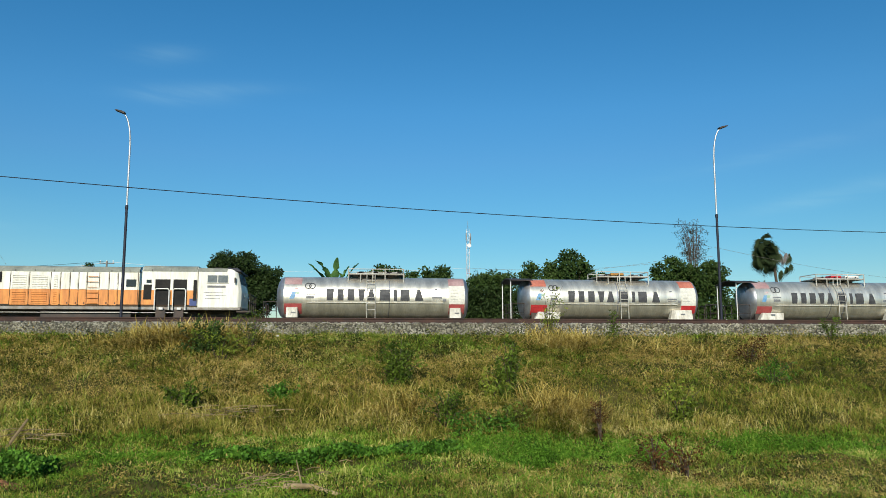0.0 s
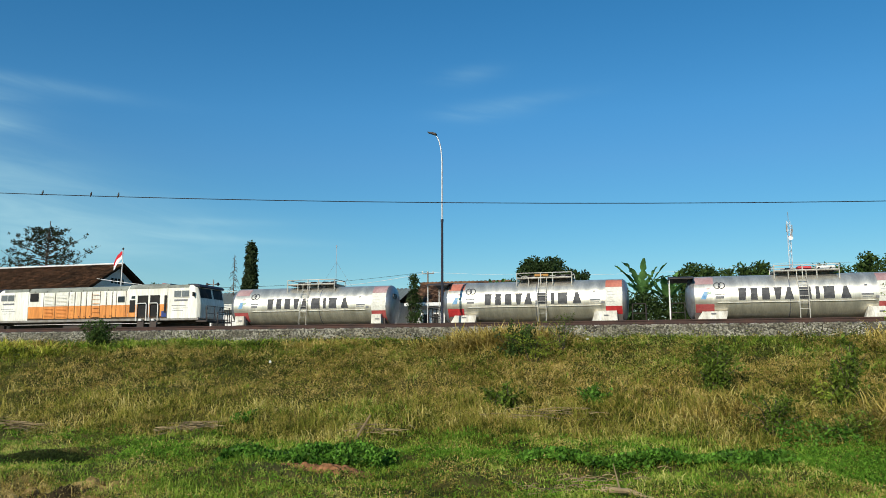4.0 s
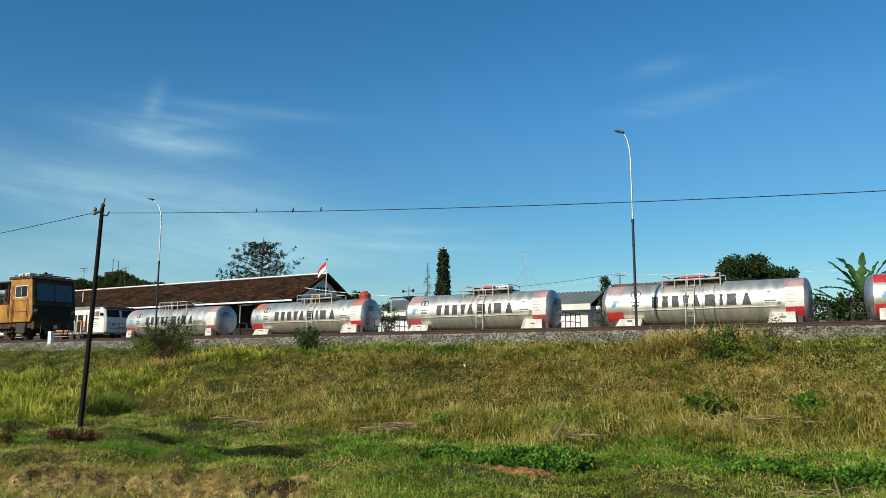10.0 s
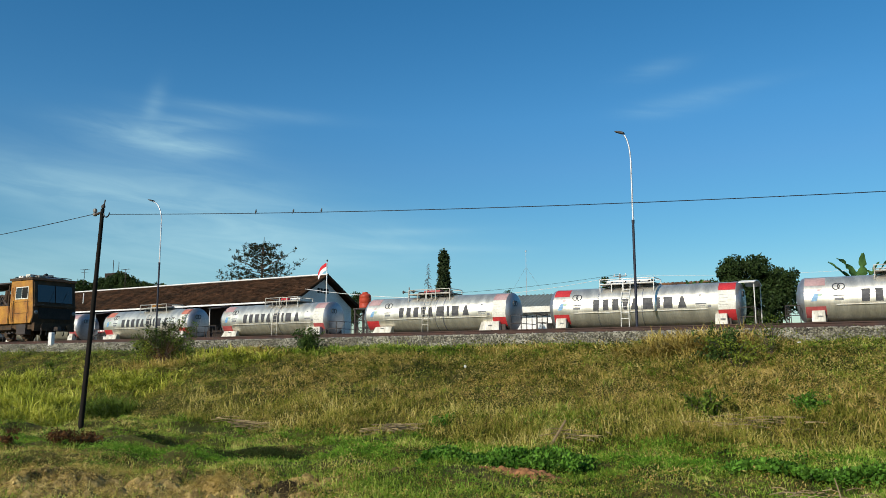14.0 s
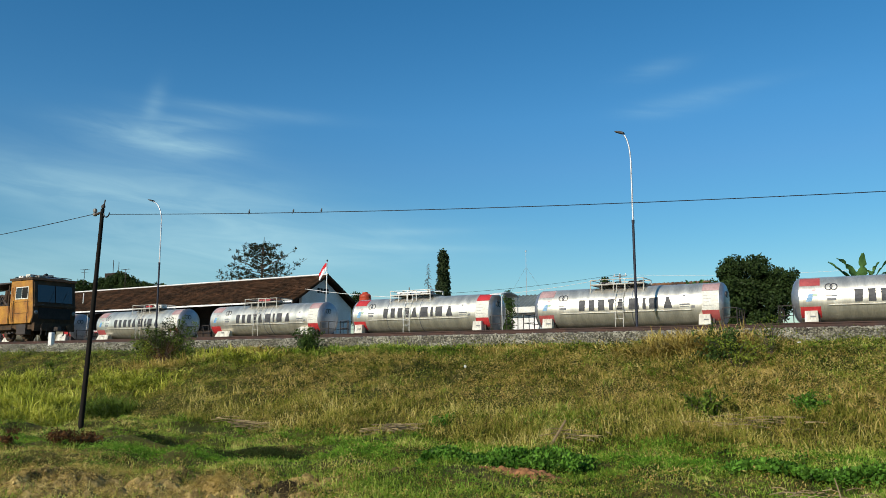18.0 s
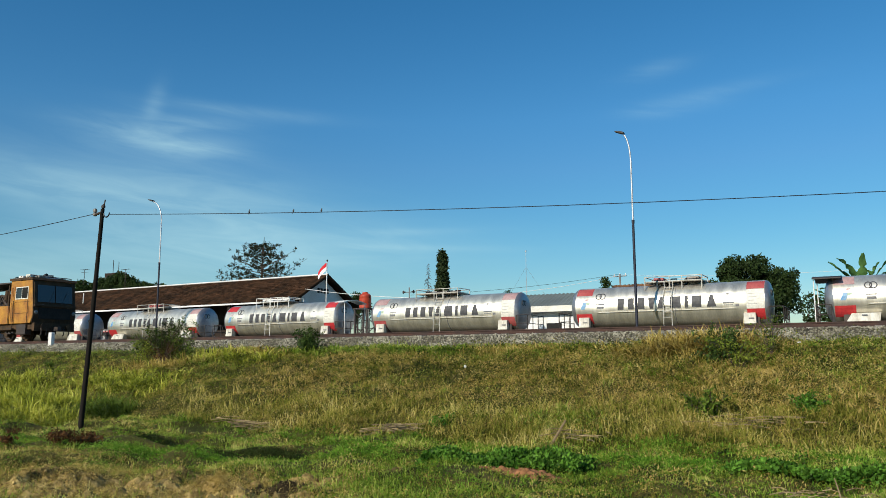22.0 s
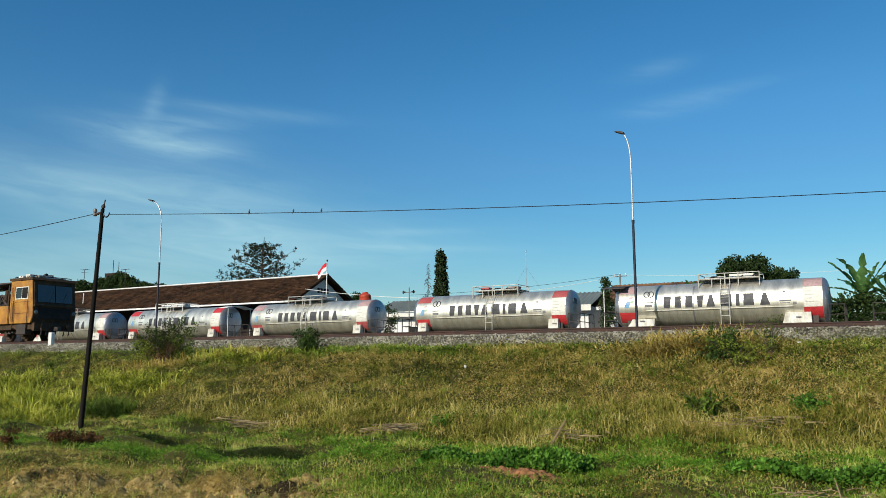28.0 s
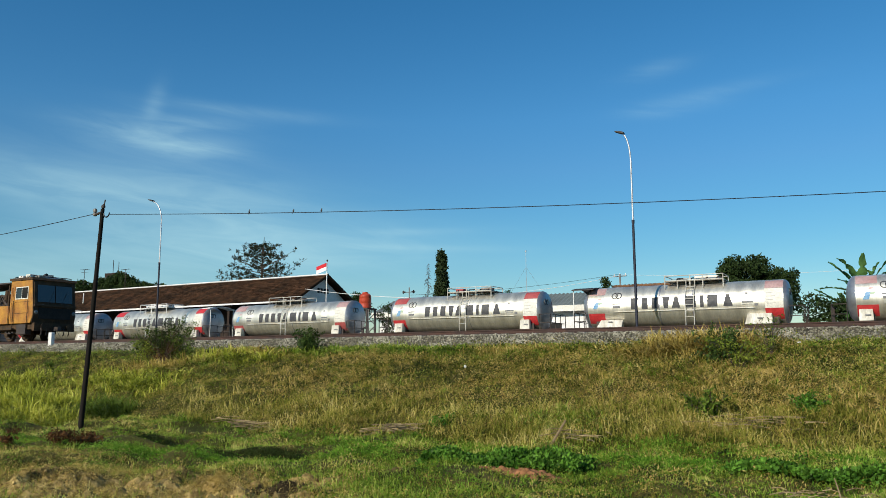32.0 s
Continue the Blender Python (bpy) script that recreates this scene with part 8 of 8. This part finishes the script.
def crumpled(r, seed):
    """A small crumpled lump."""
    rng, s = random.Random(seed), Shape()
    s.lathe([(-r, 0.2 * r), (-0.6 * r, 0.8 * r), (0.1 * r, r), (0.7 * r, 0.6 * r), (r, 0.1 * r)], "x", 9)
    s.v = [tuple(c * rng.uniform(0.6, 1.2) for c in p) for p in s.v]
    return s


for x, y in ((-10.85, 20.46), (-2.06, 23.12)):
    bag = thing("litter", (x, y, float(height(x, y)) + 0.12), "crumpled white plastic bag caught in the grass", "litter", "litter on the bank")
    part("bag", crumpled(0.045, int(-10 * x)), M_WHITE, bag, "crumpled white film")


def clods():
    rng = np.random.default_rng(9)
    n = 6000
    x, y = rng.uniform(-12.0, -5.8, n), rng.uniform(5.8, 9.3, n)
    keep = rng.uniform(0, 1, n) < 0.15 * (dug(x, y) > 0.02) + 0.85 * dug(x, y) - pit(x, y)
    x, y = x[keep], y[keep]
    n = len(x)
    r = 0.003 + 0.017 * rng.uniform(0, 1, n) ** 3
    cube = np.array([(a, b, c) for a in (-1, 1) for b in (-1, 1) for c in (-1, 1)], float)
    quad = np.array([(0, 1, 3, 2), (4, 6, 7, 5), (0, 4, 5, 1), (2, 3, 7, 6), (0, 2, 6, 4), (1, 5, 7, 3)])
    v = (cube[None] + rng.uniform(-0.7, 0.7, (n, 8, 3))) * r[:, None, None] * rng.uniform(0.5, 1.1, (n, 1, 3)) + np.stack([x, y, height(x, y) + 0.2 * r], 1)[:, None]
    tagged(new("earth_clods", fast_mesh("earth_clods", v.reshape(-1, 3), (quad[None] + 8 * np.arange(n)[:, None, None]).ravel(), np.full(6 * n, 4), M_DIRT)), "loose clods of dug brown earth", "soil", kind="stuff")


clods()


def more_motions():
    # birds that shuffle along the cable
    for b, rows in zip(BIRDS, (((0, 0.095), (13.5, 0.095), (15.8, 0.0905), (32, 0.0905)), ((0, 0.119), (9.4, 0.119), (10.0, 0.1165), (32, 0.1165)), ((0, 0.1325), (32, 0.1325)))):
        walk(b, [(t, Matrix.Translation(wire_at(u))) for t, u in rows])
    # the column tree sways in the wind
    walk(CYPRESS, [(t, pose(-28.3, 50, 1.9, 0, a, 0)) for t, a in ((0, 0.3), (9, 0.2), (12, 0.4), (14.5, 0.2), (17, -0.6), (18.5, 0.1), (20, -1.2), (21.5, -0.6), (24, -0.9), (25.5, -1.5), (28, -1.7), (30, -1.0), (32, -1.2))])
    # the flag: strips hinged on one another, each with its red and its white half
    n = len(FLAG)
    for k in range(n):
        for half in (0, 1):
            rows = []
            for i in range(129):
                t = i * 0.25
                spread = float(np.interp(t, (0, 5.5, 6.5, 8, 9.2, 11, 13, 15, 19, 21, 23, 25, 28, 30, 32), (0.35, 0.3, 0.35, 0.4, 0.4, 0.4, 0.5, 0.4, 0.35, 0.4, 0.45, 0.5, 0.5, 0.65, 0.8)))
                p, ang = Vector((0, 0, -0.02)), 0.0
                for j in range(k + 1):
                    q = j * 6 / n
                    droop = (1 - spread) * 1.25 + 0.12 * math.sin(2.6 * t - 0.8 * q)
                    yaw = 0.5 * math.sin(3.1 * t - 0.95 * q) * (0.4 + 0.1 * q)
                    d = Vector((-math.cos(droop) * math.cos(yaw), math.cos(droop) * math.sin(yaw), -math.sin(droop)))
                    if j < k:
                        p = p + d * 0.074
                m = Matrix.Translation(p + Vector((0, 0, -0.28 * half))) @ Matrix.Rotation(-yaw, 4, "Z")
                rows.append((t, m))
            walk(FLAG[k][half], rows)


# ---- what moves ----
TRAIN_ROWS = ((0, 0.0), (0.5, 2.54), (1, 5.05), (2, 9.97), (3, 14.68), (3.5, 17.05), (5.5, 26.05), (6, 28.25), (7, 32.55), (8, 36.8), (9, 40.9), (10, 44.9),
              (11, 48.8), (12, 52.55), (13, 56.15), (14, 59.58), (14.5, 61.28), (16.5, 67.78), (17, 69.33), (18, 72.37), (19, 75.22), (20, 77.93), (21, 80.47),
              (22, 82.87), (23, 85.02), (24, 86.97), (25, 88.7), (25.5, 89.52), (27.5, 92.0), (28, 92.47), (28.5, 92.89), (29, 93.23), (29.5, 93.52),
              (30, 93.75), (30.5, 93.92), (31, 94.02), (31.5, 94.07), (32, 94.08))


def motions():
    times, ways = [r[0] for r in TRAIN_ROWS], [r[1] for r in TRAIN_ROWS]
    for k, w in enumerate(WAGONS):
        walk(w, [(t, pose(WAGON_X[k] - s, TRAIN_Y, TRAIN_Z)) for t, s in TRAIN_ROWS])
    walk(LOCO, [(t, pose(LOCO_X - s, TRAIN_Y, TRAIN_Z)) for t, s in TRAIN_ROWS])
    ticks = [k * 0.1 for k in range(321)]
    for ob, r, at in SPINS:
        rows = [(t, Matrix.Translation(at) @ Matrix.Rotation(-float(np.interp(t, times, ways)) / r, 4, "Y")) for t in ticks]
        walk(ob, rows)
    more_motions()


motions()
